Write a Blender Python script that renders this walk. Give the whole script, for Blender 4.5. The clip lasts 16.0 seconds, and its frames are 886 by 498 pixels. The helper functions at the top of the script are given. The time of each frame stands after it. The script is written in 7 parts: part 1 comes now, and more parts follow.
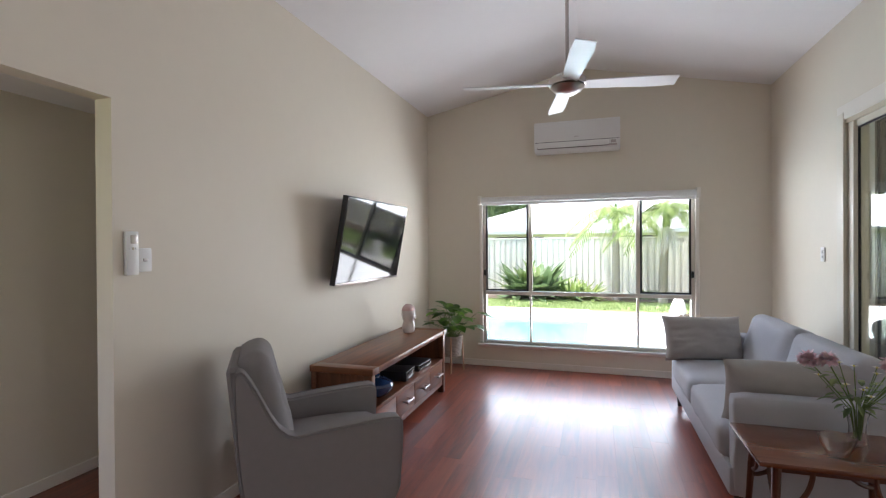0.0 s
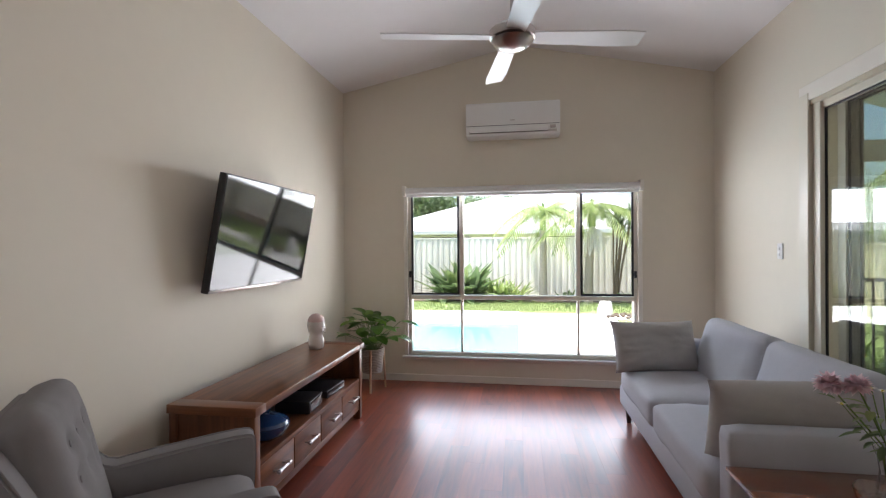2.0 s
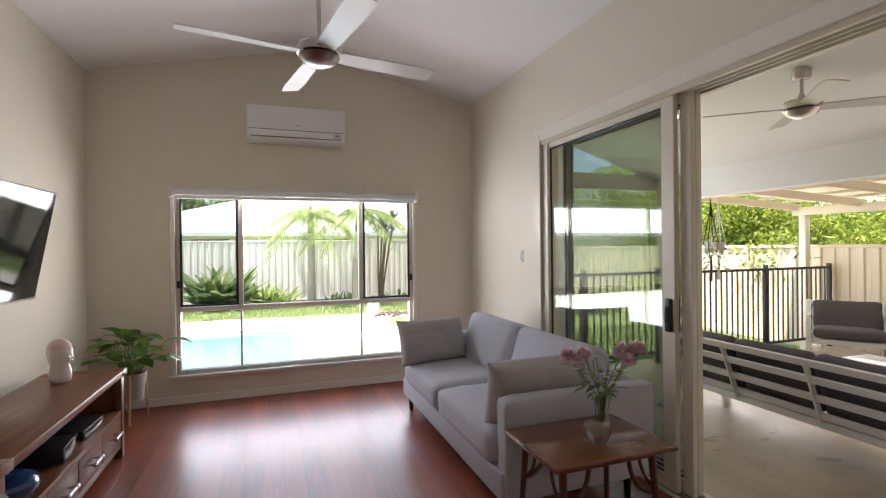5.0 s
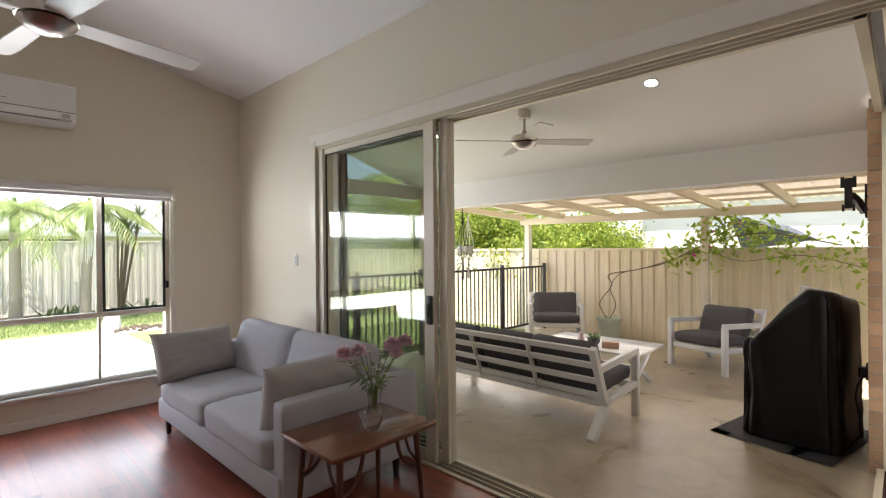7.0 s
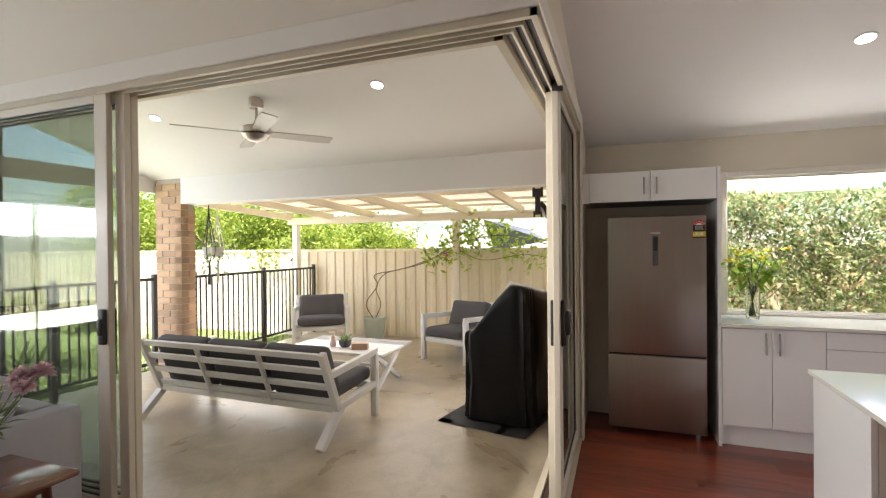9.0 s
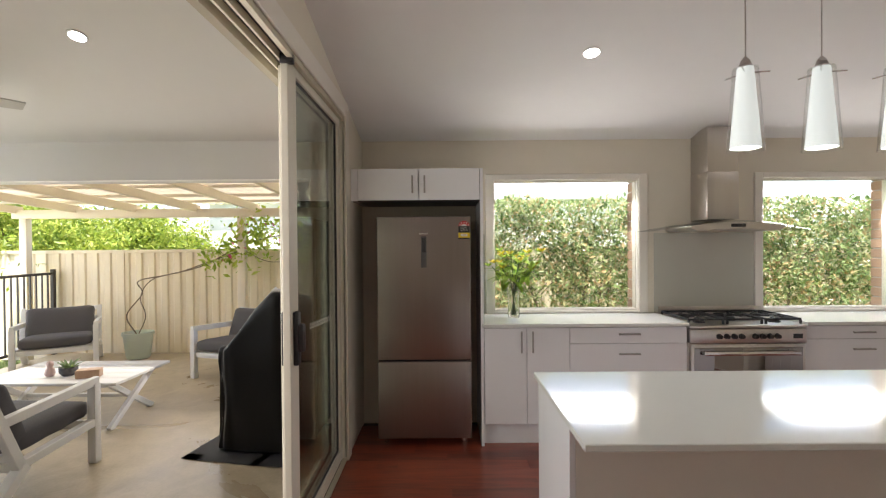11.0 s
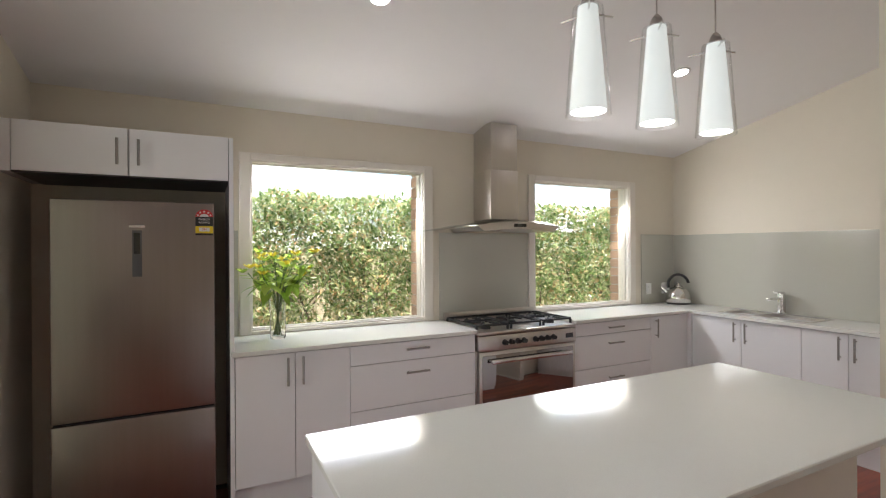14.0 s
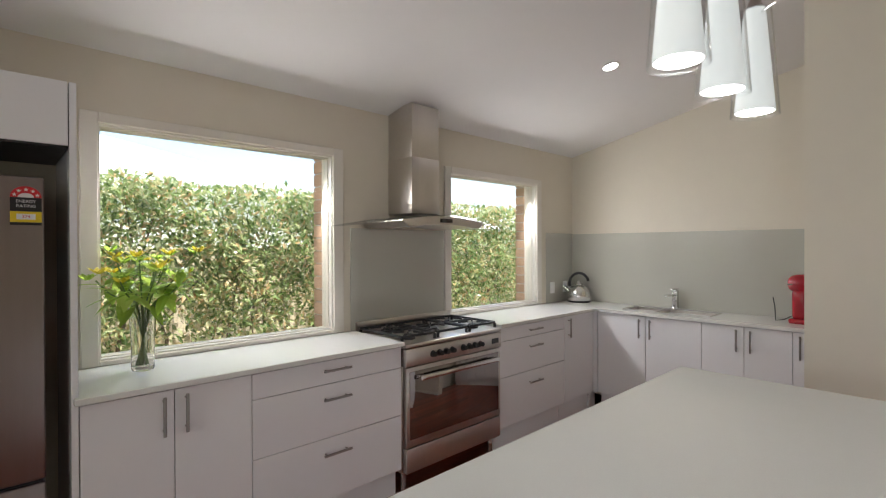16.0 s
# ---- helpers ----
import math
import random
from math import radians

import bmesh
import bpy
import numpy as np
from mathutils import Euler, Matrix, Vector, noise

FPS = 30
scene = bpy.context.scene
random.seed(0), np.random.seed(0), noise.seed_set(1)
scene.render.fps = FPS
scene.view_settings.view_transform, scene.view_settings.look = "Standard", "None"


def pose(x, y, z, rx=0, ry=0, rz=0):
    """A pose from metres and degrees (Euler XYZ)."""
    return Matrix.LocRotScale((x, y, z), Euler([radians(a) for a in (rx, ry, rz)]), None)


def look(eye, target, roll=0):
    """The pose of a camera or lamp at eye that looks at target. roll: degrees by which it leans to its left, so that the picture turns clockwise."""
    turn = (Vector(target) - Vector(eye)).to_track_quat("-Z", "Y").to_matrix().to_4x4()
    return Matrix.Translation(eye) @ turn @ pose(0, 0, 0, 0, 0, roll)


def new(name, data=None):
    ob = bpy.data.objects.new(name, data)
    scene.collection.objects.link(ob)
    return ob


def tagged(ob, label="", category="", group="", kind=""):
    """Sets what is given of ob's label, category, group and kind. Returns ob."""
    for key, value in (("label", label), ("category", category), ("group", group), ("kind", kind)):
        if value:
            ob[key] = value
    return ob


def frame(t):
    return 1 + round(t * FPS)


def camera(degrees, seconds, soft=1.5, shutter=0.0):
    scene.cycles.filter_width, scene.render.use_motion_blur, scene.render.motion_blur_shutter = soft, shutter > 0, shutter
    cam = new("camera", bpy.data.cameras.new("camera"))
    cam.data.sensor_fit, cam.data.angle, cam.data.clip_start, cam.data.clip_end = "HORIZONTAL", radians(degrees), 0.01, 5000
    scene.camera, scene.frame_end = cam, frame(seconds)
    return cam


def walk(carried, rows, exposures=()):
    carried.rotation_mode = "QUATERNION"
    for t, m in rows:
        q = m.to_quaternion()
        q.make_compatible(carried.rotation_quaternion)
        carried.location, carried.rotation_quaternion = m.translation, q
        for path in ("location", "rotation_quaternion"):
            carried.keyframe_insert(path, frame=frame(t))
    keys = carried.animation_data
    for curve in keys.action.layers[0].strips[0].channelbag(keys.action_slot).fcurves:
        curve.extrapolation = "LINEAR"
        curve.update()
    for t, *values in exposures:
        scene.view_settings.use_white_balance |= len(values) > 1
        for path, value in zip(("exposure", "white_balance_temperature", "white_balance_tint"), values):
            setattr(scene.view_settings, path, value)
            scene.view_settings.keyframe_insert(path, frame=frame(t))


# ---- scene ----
cam = camera(85.5, 16.0, soft=1.2)
PATH = [
    (0, (0.154, 0.133, 1.496), (-0.454, 2.039, 1.486), -0.4),
    (0.5, (0.09, 0.435, 1.48), (-0.451, 2.36, 1.469), -0.4),
    (1, (0.051, 0.677, 1.463), (-0.424, 2.619, 1.459), -0.4),
    (1.5, (0.025, 0.835, 1.455), (-0.374, 2.795, 1.451), -0.4),
    (2, (-0.005, 0.897, 1.455), (-0.315, 2.873, 1.449), -0.4),
    (2.5, (-0.053, 0.953, 1.449), (-0.238, 2.945, 1.448), -0.4),
    (3, (-0.1, 0.988, 1.442), (-0.148, 2.988, 1.443), -0.5),
    (3.5, (-0.14, 0.973, 1.445), (-0.023, 2.97, 1.448), -0.4),
    (3.7, (-0.154, 0.943, 1.462), (0.029, 2.935, 1.46), -0.4),
    (5.8, (-0.391, 0.723, 1.508), (0.596, 2.463, 1.506), -0.5),
    (6, (-0.413, 0.727, 1.501), (0.656, 2.417, 1.5), -0.4),
    (6.5, (-0.421, 0.686, 1.511), (0.85, 2.229, 1.508), -0.5),
    (7, (-0.377, 0.657, 1.515), (1.063, 2.045, 1.508), -0.5),
    (7.5, (-0.282, 0.575, 1.517), (1.3, 1.799, 1.51), -0.5),
    (8, (-0.182, 0.489, 1.512), (1.513, 1.551, 1.501), -0.5),
    (8.5, (-0.049, 0.402, 1.51), (1.749, 1.277, 1.498), -0.6),
    (9, (0.092, 0.297, 1.516), (1.967, 0.993, 1.503), -0.6),
    (9.5, (0.238, 0.175, 1.509), (2.174, 0.678, 1.497), -0.5),
    (10, (0.377, 0.073, 1.524), (2.349, 0.408, 1.511), -0.4),
    (10.2, (0.424, 0.024, 1.522), (2.406, 0.292, 1.508), -0.5),
    (12.3, (0.822, -0.179, 1.497), (2.778, -0.594, 1.487), -0.2),
    (12.5, (0.881, -0.186, 1.489), (2.822, -0.668, 1.482), -0.3),
    (13, (1.011, -0.219, 1.487), (2.908, -0.854, 1.478), -0.2),
    (13.5, (1.152, -0.243, 1.478), (3.001, -1.007, 1.473), -0.2),
    (14, (1.308, -0.246, 1.481), (3.095, -1.144, 1.477), -0.3),
    (14.5, (1.47, -0.214, 1.488), (3.193, -1.23, 1.481), -0.2),
    (15, (1.628, -0.182, 1.47), (3.27, -1.324, 1.471), -0.4),
    (15.5, (1.784, -0.169, 1.465), (3.338, -1.428, 1.465), -0.4),
    (16, (1.929, -0.172, 1.476), (3.387, -1.541, 1.466), -0.2),
]
walk(cam, [(t, look(eye, target, roll)) for t, eye, target, roll in PATH], exposures=((0, 1.62, 6100, 16), (2, 1.49, 6300, 17), (3.5, 1.43, 6500, 18), (6, 1.42, 6650, 19), (7, 1.42, 6700, 17), (8, 1.75, 6700, 15), (9, 1.84, 6650, 15), (10, 1.78, 6600, 14), (12.5, 1.75, 6450, 14), (15, 1.62, 6420, 14), (16, 1.51, 6400, 14)))

# ---- world, sun and large lights ----
world = bpy.data.worlds.new("sky_world")
scene.world = world
world.use_nodes = True
wn = world.node_tree.nodes
sky = wn.new("ShaderNodeTexSky")
sky.sky_type = "NISHITA"
sky.sun_disc = False
sky.sun_elevation, sky.sun_rotation = radians(73), radians(-120)
sky.air_density, sky.dust_density = 1.0, 1.6
world.node_tree.links.new(sky.outputs[0], wn["Background"].inputs[0])
wn["Background"].inputs[1].default_value = 0.15

sun = new("sun", bpy.data.lights.new("sun", "SUN"))
sun.data.energy, sun.data.angle, sun.data.color = 5.0, radians(0.6), (1.0, 0.96, 0.9)
sun.matrix_world = look((-7.0, -4.0, 26.5), (0, 0, 0))


def opening_light(name, eye, target, w, h, watts, colour=(1.0, 0.98, 0.95)):
    """An area lamp that stands in for the daylight through one opening."""
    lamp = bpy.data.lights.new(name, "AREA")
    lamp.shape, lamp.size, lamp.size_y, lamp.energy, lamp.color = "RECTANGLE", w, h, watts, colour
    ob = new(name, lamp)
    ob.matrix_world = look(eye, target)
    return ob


opening_light("north_window_light", (0, 6.17, 1.84), (0, 2.6, 3.4), 2.3, 0.36, 17, (0.92, 0.96, 1.0))
opening_light("north_window_ground_light", (0, 6.17, 0.6), (0, 3.4, 2.2), 2.3, 0.55, 9, (0.96, 0.97, 1.0))
opening_light("kitchen_door_light", (3.0, 0.86, 1.25), (3.0, -2, 1.0), 1.7, 2.3, 4, (1.0, 0.95, 0.86))
opening_light("kitchen_window_light", (4.79, -1.15, 1.78), (2.0, -1.15, 0.6), 1.18, 0.16, 5.4)
opening_light("kitchen_window_light_2", (4.79, -3.39, 1.78), (2.0, -3.39, 0.6), 1.08, 0.16, 5.4)
opening_light("patio_side_light", (4.96, 3.2, 1.1), (3.0, 3.2, 0.7), 4.4, 1.9, 9.2, (1.0, 0.93, 0.82))
opening_light("patio_north_light", (3.4, 6.16, 1.1), (3.4, 3.0, 0.8), 2.3, 2.1, 8)
opening_light("pergola_side_light", (6.2, 6.12, 1.0), (6.2, 3.0, 0.8), 2.4, 1.8, 12)
# added fill: no window is known here, the lamp lifts the dark passage
opening_light("passage_fill_light", (-2.58, -0.64, 1.5), (-2.58, 2.0, 1.2), 0.8, 1.1, 1.6)


# ---- materials ----
def nodes_of(name):
    m = bpy.data.materials.new(name)
    m.use_nodes = True
    t = m.node_tree
    return m, t, t.nodes["Principled BSDF"]


def surf(name, col, rough=0.5, metal=0.0, grain=60.0, vary=0.06, bump=0.06, coat=0.0, stretch=(1, 1, 1), spec=0.5, rnd=0.0, blotch=0.08, rvary=0.08):
    """A surface with fine grain, broad stains, uneven gloss and relief."""
    m, t, p = nodes_of(name)
    n, l = t.nodes, t.links
    tc, mp = n.new("ShaderNodeTexCoord"), n.new("ShaderNodeMapping")
    mp.inputs["Scale"].default_value = stretch
    l.new(tc.outputs["Object"], mp.inputs[0])
    fine, broad = n.new("ShaderNodeTexNoise"), n.new("ShaderNodeTexNoise")
    fine.inputs["Scale"].default_value, fine.inputs["Detail"].default_value = grain, 4
    broad.inputs["Scale"].default_value, broad.inputs["Detail"].default_value = max(grain * 0.05, 1.3), 3
    l.new(mp.outputs[0], fine.inputs[0])
    l.new(mp.outputs[0], broad.inputs[0])
    a = n.new("ShaderNodeMath")
    a.operation, a.inputs[1].default_value, a.inputs[2].default_value = "MULTIPLY_ADD", 2 * vary, 1 - vary
    b = n.new("ShaderNodeMath")
    b.operation, b.inputs[1].default_value, b.inputs[2].default_value = "MULTIPLY_ADD", 2 * blotch, 1 - blotch
    l.new(fine.outputs[0], a.inputs[0])
    l.new(broad.outputs[0], b.inputs[0])
    ab = n.new("ShaderNodeMath")
    ab.operation = "MULTIPLY"
    l.new(a.outputs[0], ab.inputs[0])
    l.new(b.outputs[0], ab.inputs[1])
    last = ab
    if rnd:
        oi, r, q = n.new("ShaderNodeObjectInfo"), n.new("ShaderNodeMath"), n.new("ShaderNodeMath")
        r.operation, r.inputs[1].default_value, r.inputs[2].default_value = "MULTIPLY_ADD", 2 * rnd, 1 - rnd
        q.operation = "MULTIPLY"
        l.new(oi.outputs["Random"], r.inputs[0])
        l.new(r.outputs[0], q.inputs[0])
        l.new(ab.outputs[0], q.inputs[1])
        last = q
    mul = n.new("ShaderNodeVectorMath")
    mul.operation = "SCALE"
    mul.inputs[0].default_value = col
    l.new(last.outputs[0], mul.inputs["Scale"])
    l.new(mul.outputs[0], p.inputs["Base Color"])
    ro = n.new("ShaderNodeMath")
    ro.operation, ro.inputs[1].default_value, ro.inputs[2].default_value = "MULTIPLY_ADD", 2 * rvary * rough, rough * (1 - rvary)
    l.new(broad.outputs[0], ro.inputs[0])
    l.new(ro.outputs[0], p.inputs["Roughness"])
    p.inputs["Metallic"].default_value = metal
    p.inputs["Specular IOR Level"].default_value = spec
    p.inputs["Coat Weight"].default_value = coat
    p.inputs["Coat Roughness"].default_value = 0.12
    if bump:
        bp = n.new("ShaderNodeBump")
        bp.inputs["Strength"].default_value, bp.inputs["Distance"].default_value = bump, 0.004
        l.new(fine.outputs[0], bp.inputs["Height"])
        l.new(bp.outputs[0], p.inputs["Normal"])
    return m


def timber(name, dark, light, rough=0.4, along="y", scale=9.0, coat=0.0, coat_rough=0.12, rnd=0.0, spec=0.5):
    """Wood with drawn-out grain along one axis."""
    m, t, p = nodes_of(name)
    n, l = t.nodes, t.links
    tc, mp = n.new("ShaderNodeTexCoord"), n.new("ShaderNodeMapping")
    mp.inputs["Scale"].default_value = {"x": (0.12, 1.6, 1.6), "y": (1.6, 0.12, 1.6), "z": (1.6, 1.6, 0.12)}[along]
    l.new(tc.outputs["Object"], mp.inputs[0])
    if rnd:
        oi, ad = n.new("ShaderNodeObjectInfo"), n.new("ShaderNodeVectorMath")
        ad.operation = "ADD"
        sc = n.new("ShaderNodeMath")
        sc.operation, sc.inputs[1].default_value = "MULTIPLY", 37.0
        l.new(oi.outputs["Random"], sc.inputs[0])
        l.new(tc.outputs["Object"], ad.inputs[0])
        l.new(sc.outputs[0], ad.inputs[1])
        l.new(ad.outputs[0], mp.inputs[0])
    fine, broad = n.new("ShaderNodeTexNoise"), n.new("ShaderNodeTexNoise")
    fine.inputs["Scale"].default_value, fine.inputs["Detail"].default_value, fine.inputs["Distortion"].default_value = scale * 6, 5, 0.4
    broad.inputs["Scale"].default_value, broad.inputs["Detail"].default_value, broad.inputs["Distortion"].default_value = scale, 3, 1.2
    l.new(mp.outputs[0], fine.inputs[0])
    l.new(mp.outputs[0], broad.inputs[0])
    s = n.new("ShaderNodeMath")
    s.operation, s.inputs[1].default_value = "MULTIPLY_ADD", 0.5
    l.new(fine.outputs[0], s.inputs[0])
    h = n.new("ShaderNodeMath")
    h.operation, h.inputs[1].default_value = "MULTIPLY", 0.5
    l.new(broad.outputs[0], h.inputs[0])
    l.new(h.outputs[0], s.inputs[2])
    last = s
    if rnd:
        r = n.new("ShaderNodeMath")
        r.operation, r.inputs[1].default_value, r.inputs[2].default_value = "MULTIPLY_ADD", 2 * rnd, -rnd
        l.new(oi.outputs["Random"], r.inputs[0])
        q = n.new("ShaderNodeMath")
        q.operation = "ADD"
        l.new(r.outputs[0], q.inputs[0])
        l.new(s.outputs[0], q.inputs[1])
        last = q
    cr = n.new("ShaderNodeValToRGB")
    cr.color_ramp.elements[0].position, cr.color_ramp.elements[1].position = 0.28, 0.72
    cr.color_ramp.elements[0].color, cr.color_ramp.elements[1].color = (*dark, 1), (*light, 1)
    l.new(last.outputs[0], cr.inputs[0])
    l.new(cr.outputs[0], p.inputs["Base Color"])
    ro = n.new("ShaderNodeMath")
    ro.operation, ro.inputs[1].default_value, ro.inputs[2].default_value = "MULTIPLY_ADD", 0.16 * rough, rough * 0.92
    l.new(fine.outputs[0], ro.inputs[0])
    l.new(ro.outputs[0], p.inputs["Roughness"])
    p.inputs["Specular IOR Level"].default_value = spec
    p.inputs["Coat Weight"].default_value, p.inputs["Coat Roughness"].default_value = coat, coat_rough
    bp = n.new("ShaderNodeBump")
    bp.inputs["Strength"].default_value, bp.inputs["Distance"].default_value = 0.05, 0.002
    l.new(fine.outputs[0], bp.inputs["Height"])
    l.new(bp.outputs[0], p.inputs["Normal"])
    return m


def clear_pane(name, tint=(1, 1, 1), rough=0.0, gloss=0.035, power=5.0):
    """Thin glass: straight through, with its gloss rising at the grazing."""
    m, t, p = nodes_of(name)
    n, l = t.nodes, t.links
    n.remove(p)
    tr, gl, lw, mx = (n.new("ShaderNode" + k) for k in ("BsdfTransparent", "BsdfGlossy", "LayerWeight", "MixShader"))
    tr.inputs[0].default_value = (*tint, 1)
    gl.inputs["Roughness"].default_value = rough
    lw.inputs["Blend"].default_value = 0.5
    pw, sc = n.new("ShaderNodeMath"), n.new("ShaderNodeMath")
    pw.operation, pw.inputs[1].default_value = "POWER", power
    sc.operation, sc.inputs[1].default_value, sc.inputs[2].default_value = "MULTIPLY_ADD", 1 - gloss, gloss
    l.new(lw.outputs["Facing"], pw.inputs[0])
    l.new(pw.outputs[0], sc.inputs[0])
    l.new(sc.outputs[0], mx.inputs[0])
    l.new(tr.outputs[0], mx.inputs[1])
    l.new(gl.outputs[0], mx.inputs[2])
    l.new(mx.outputs[0], n["Material Output"].inputs[0])
    return m


def solid_glass(name, tint=(1, 1, 1), ior=1.45):
    m, t, p = nodes_of(name)
    p.inputs["Base Color"].default_value = (*tint, 1)
    p.inputs["Transmission Weight"].default_value, p.inputs["Roughness"].default_value, p.inputs["IOR"].default_value = 1.0, 0.02, ior
    return m


def glow(name, col, strength):
    m, t, p = nodes_of(name)
    p.inputs["Base Color"].default_value = (0.9, 0.9, 0.9, 1)
    p.inputs["Emission Color"].default_value, p.inputs["Emission Strength"].default_value = (*col, 1), strength
    p.inputs["Roughness"].default_value = 0.3
    return m


def leafy(name, cols, rough=0.45, through_light=0.35):
    """Leaves: several greens by island, with light that shines through."""
    m, t, p = nodes_of(name)
    n, l = t.nodes, t.links
    g, cr = n.new("ShaderNodeNewGeometry"), n.new("ShaderNodeValToRGB")
    el = cr.color_ramp.elements
    while len(el) < len(cols):
        el.new(0.5)
    for i, c in enumerate(cols):
        el[i].position, el[i].color = i / (len(cols) - 1), (*c, 1)
    l.new(g.outputs["Random Per Island"], cr.inputs[0])
    l.new(cr.outputs[0], p.inputs["Base Color"])
    p.inputs["Roughness"].default_value = rough
    tl, mx = n.new("ShaderNodeBsdfTranslucent"), n.new("ShaderNodeMixShader")
    mx.inputs[0].default_value = through_light
    l.new(cr.outputs[0], tl.inputs[0])
    l.new(p.outputs[0], mx.inputs[1])
    l.new(tl.outputs[0], mx.inputs[2])
    l.new(mx.outputs[0], n["Material Output"].inputs[0])
    return m


def sheet_light(name, col, amount=0.5):
    """Roof sheeting that lets part of the light through."""
    m, t, p = nodes_of(name)
    n, l = t.nodes, t.links
    p.inputs["Base Color"].default_value, p.inputs["Roughness"].default_value = (*col, 1), 0.4
    tl, mx = n.new("ShaderNodeBsdfTranslucent"), n.new("ShaderNodeMixShader")
    tl.inputs[0].default_value, mx.inputs[0].default_value = (*col, 1), amount
    l.new(p.outputs[0], mx.inputs[1])
    l.new(tl.outputs[0], mx.inputs[2])
    l.new(mx.outputs[0], n["Material Output"].inputs[0])
    return m


M_WALL = surf("wall_paint", (0.74, 0.685, 0.58), 0.6, grain=220, vary=0.015, bump=0.05, blotch=0.02)
M_CEIL = surf("ceiling_paint", (0.84, 0.83, 0.83), 0.7, grain=200, vary=0.012, bump=0.04, blotch=0.015)
M_TRIM = surf("trim_paint", (0.8, 0.76, 0.69), 0.35, grain=150, vary=0.02, bump=0.02, blotch=0.03)
M_ALU = surf("cream_aluminium", (0.72, 0.68, 0.58), 0.38, grain=150, vary=0.02, bump=0.02, blotch=0.03)
M_ALU_IN = surf("weathered_aluminium", (0.6, 0.54, 0.42), 0.45, grain=90, vary=0.05, bump=0.03, blotch=0.08)
M_BLACK = surf("black_plastic", (0.018, 0.018, 0.02), 0.4, grain=200, vary=0.1, bump=0.02)
M_WHITE = surf("white_plastic", (0.8, 0.8, 0.79), 0.35, grain=150, vary=0.01, bump=0.0, blotch=0.02)
M_PLANK = timber("jarrah_plank", (0.12, 0.016, 0.006), (0.33, 0.06, 0.022), 0.5, "y", 5.0, coat=0.9, coat_rough=0.25, rnd=0.13)
M_UNDER = surf("dark_joint", (0.05, 0.018, 0.01), 0.6)
M_TVWOOD = timber("warm_oiled_wood", (0.05, 0.014, 0.005), (0.3, 0.105, 0.038), 0.38, "y", 3.5, coat=0.15)
M_TVWOOD_X = timber("warm_oiled_wood_cross", (0.055, 0.016, 0.006), (0.28, 0.1, 0.036), 0.4, "x", 3.5, coat=0.15)
M_TVWOOD_Z = timber("warm_oiled_wood_upright", (0.055, 0.016, 0.006), (0.25, 0.09, 0.032), 0.4, "z", 3.5, coat=0.15)
M_TEAK = timber("teak_table", (0.09, 0.022, 0.008), (0.22, 0.065, 0.022), 0.25, "x", 4, coat=0.5)
M_TEAK_DARK = timber("dark_teak_legs", (0.05, 0.014, 0.007), (0.12, 0.035, 0.016), 0.35, "z", 4, coat=0.3)
M_SOFA = surf("grey_weave", (0.46, 0.475, 0.525), 0.85, grain=420, vary=0.12, bump=0.25, blotch=0.05, spec=0.25)
M_PILLOW = surf("warm_grey_weave", (0.40, 0.385, 0.375), 0.85, grain=420, vary=0.14, bump=0.3, blotch=0.05, spec=0.25)
M_CHAIR = surf("armchair_weave", (0.235, 0.22, 0.222), 0.85, grain=420, vary=0.12, bump=0.25, blotch=0.05, spec=0.25)
M_DARKWOOD = surf("dark_leg", (0.02, 0.012, 0.01), 0.4)
M_CAB = surf("white_gloss_laminate", (0.86, 0.86, 0.88), 0.16, grain=30, vary=0.008, bump=0.0, blotch=0.01)
M_STONE = surf("white_stone_top", (0.79, 0.8, 0.765), 0.09, grain=260, vary=0.05, bump=0.0, blotch=0.01)
M_SPLASH = surf("greige_glass", (0.5, 0.495, 0.44), 0.08, grain=10, vary=0.01, bump=0.0, coat=0.3, blotch=0.01)
M_STEEL = surf("brushed_steel", (0.6, 0.565, 0.53), 0.3, metal=1.0, grain=50, vary=0.06, bump=0.03, stretch=(1, 12, 0.6), blotch=0.05)
M_STEEL_FRIDGE = surf("fridge_steel", (0.31, 0.27, 0.25), 0.3, metal=1.0, grain=60, vary=0.05, bump=0.02, stretch=(1, 14, 0.4), blotch=0.06)
M_CHROME = surf("satin_chrome", (0.68, 0.67, 0.66), 0.2, metal=1.0, grain=60, vary=0.03, bump=0.0)
M_NICKEL = surf("brushed_nickel", (0.5, 0.46, 0.44), 0.28, metal=1.0, grain=90, vary=0.05, bump=0.02)
M_IRON = surf("cast_iron", (0.02, 0.02, 0.022), 0.5, grain=140, vary=0.15, bump=0.15)
M_DARKGLASS = surf("dark_glass", (0.012, 0.012, 0.014), 0.04, grain=10, vary=0.01, bump=0.0, coat=0.5)
M_OVENGLASS = surf("oven_mirror_glass", (0.3, 0.275, 0.265), 0.035, metal=1.0, grain=10, vary=0.01, bump=0.0, blotch=0.01)
M_SCREEN = surf("tv_screen", (0.008, 0.009, 0.01), 0.06, grain=10, vary=0.01, bump=0.0, spec=0.4)
M_GLASS = clear_pane("window_glass", (0.97, 0.985, 0.97))
M_DOORGLASS = clear_pane("tinted_door_glass", (0.845, 0.87, 0.835), gloss=0.085, power=4.2)
M_VASE = solid_glass("crystal", (0.97, 0.98, 0.98), 1.5)
M_FLYSCREEN = clear_pane("fly_mesh", (0.84, 0.84, 0.83), gloss=0.004)
M_PULL = surf("brushed_pull", (0.36, 0.345, 0.33), 0.3, metal=1.0, grain=90, vary=0.05, bump=0.0)
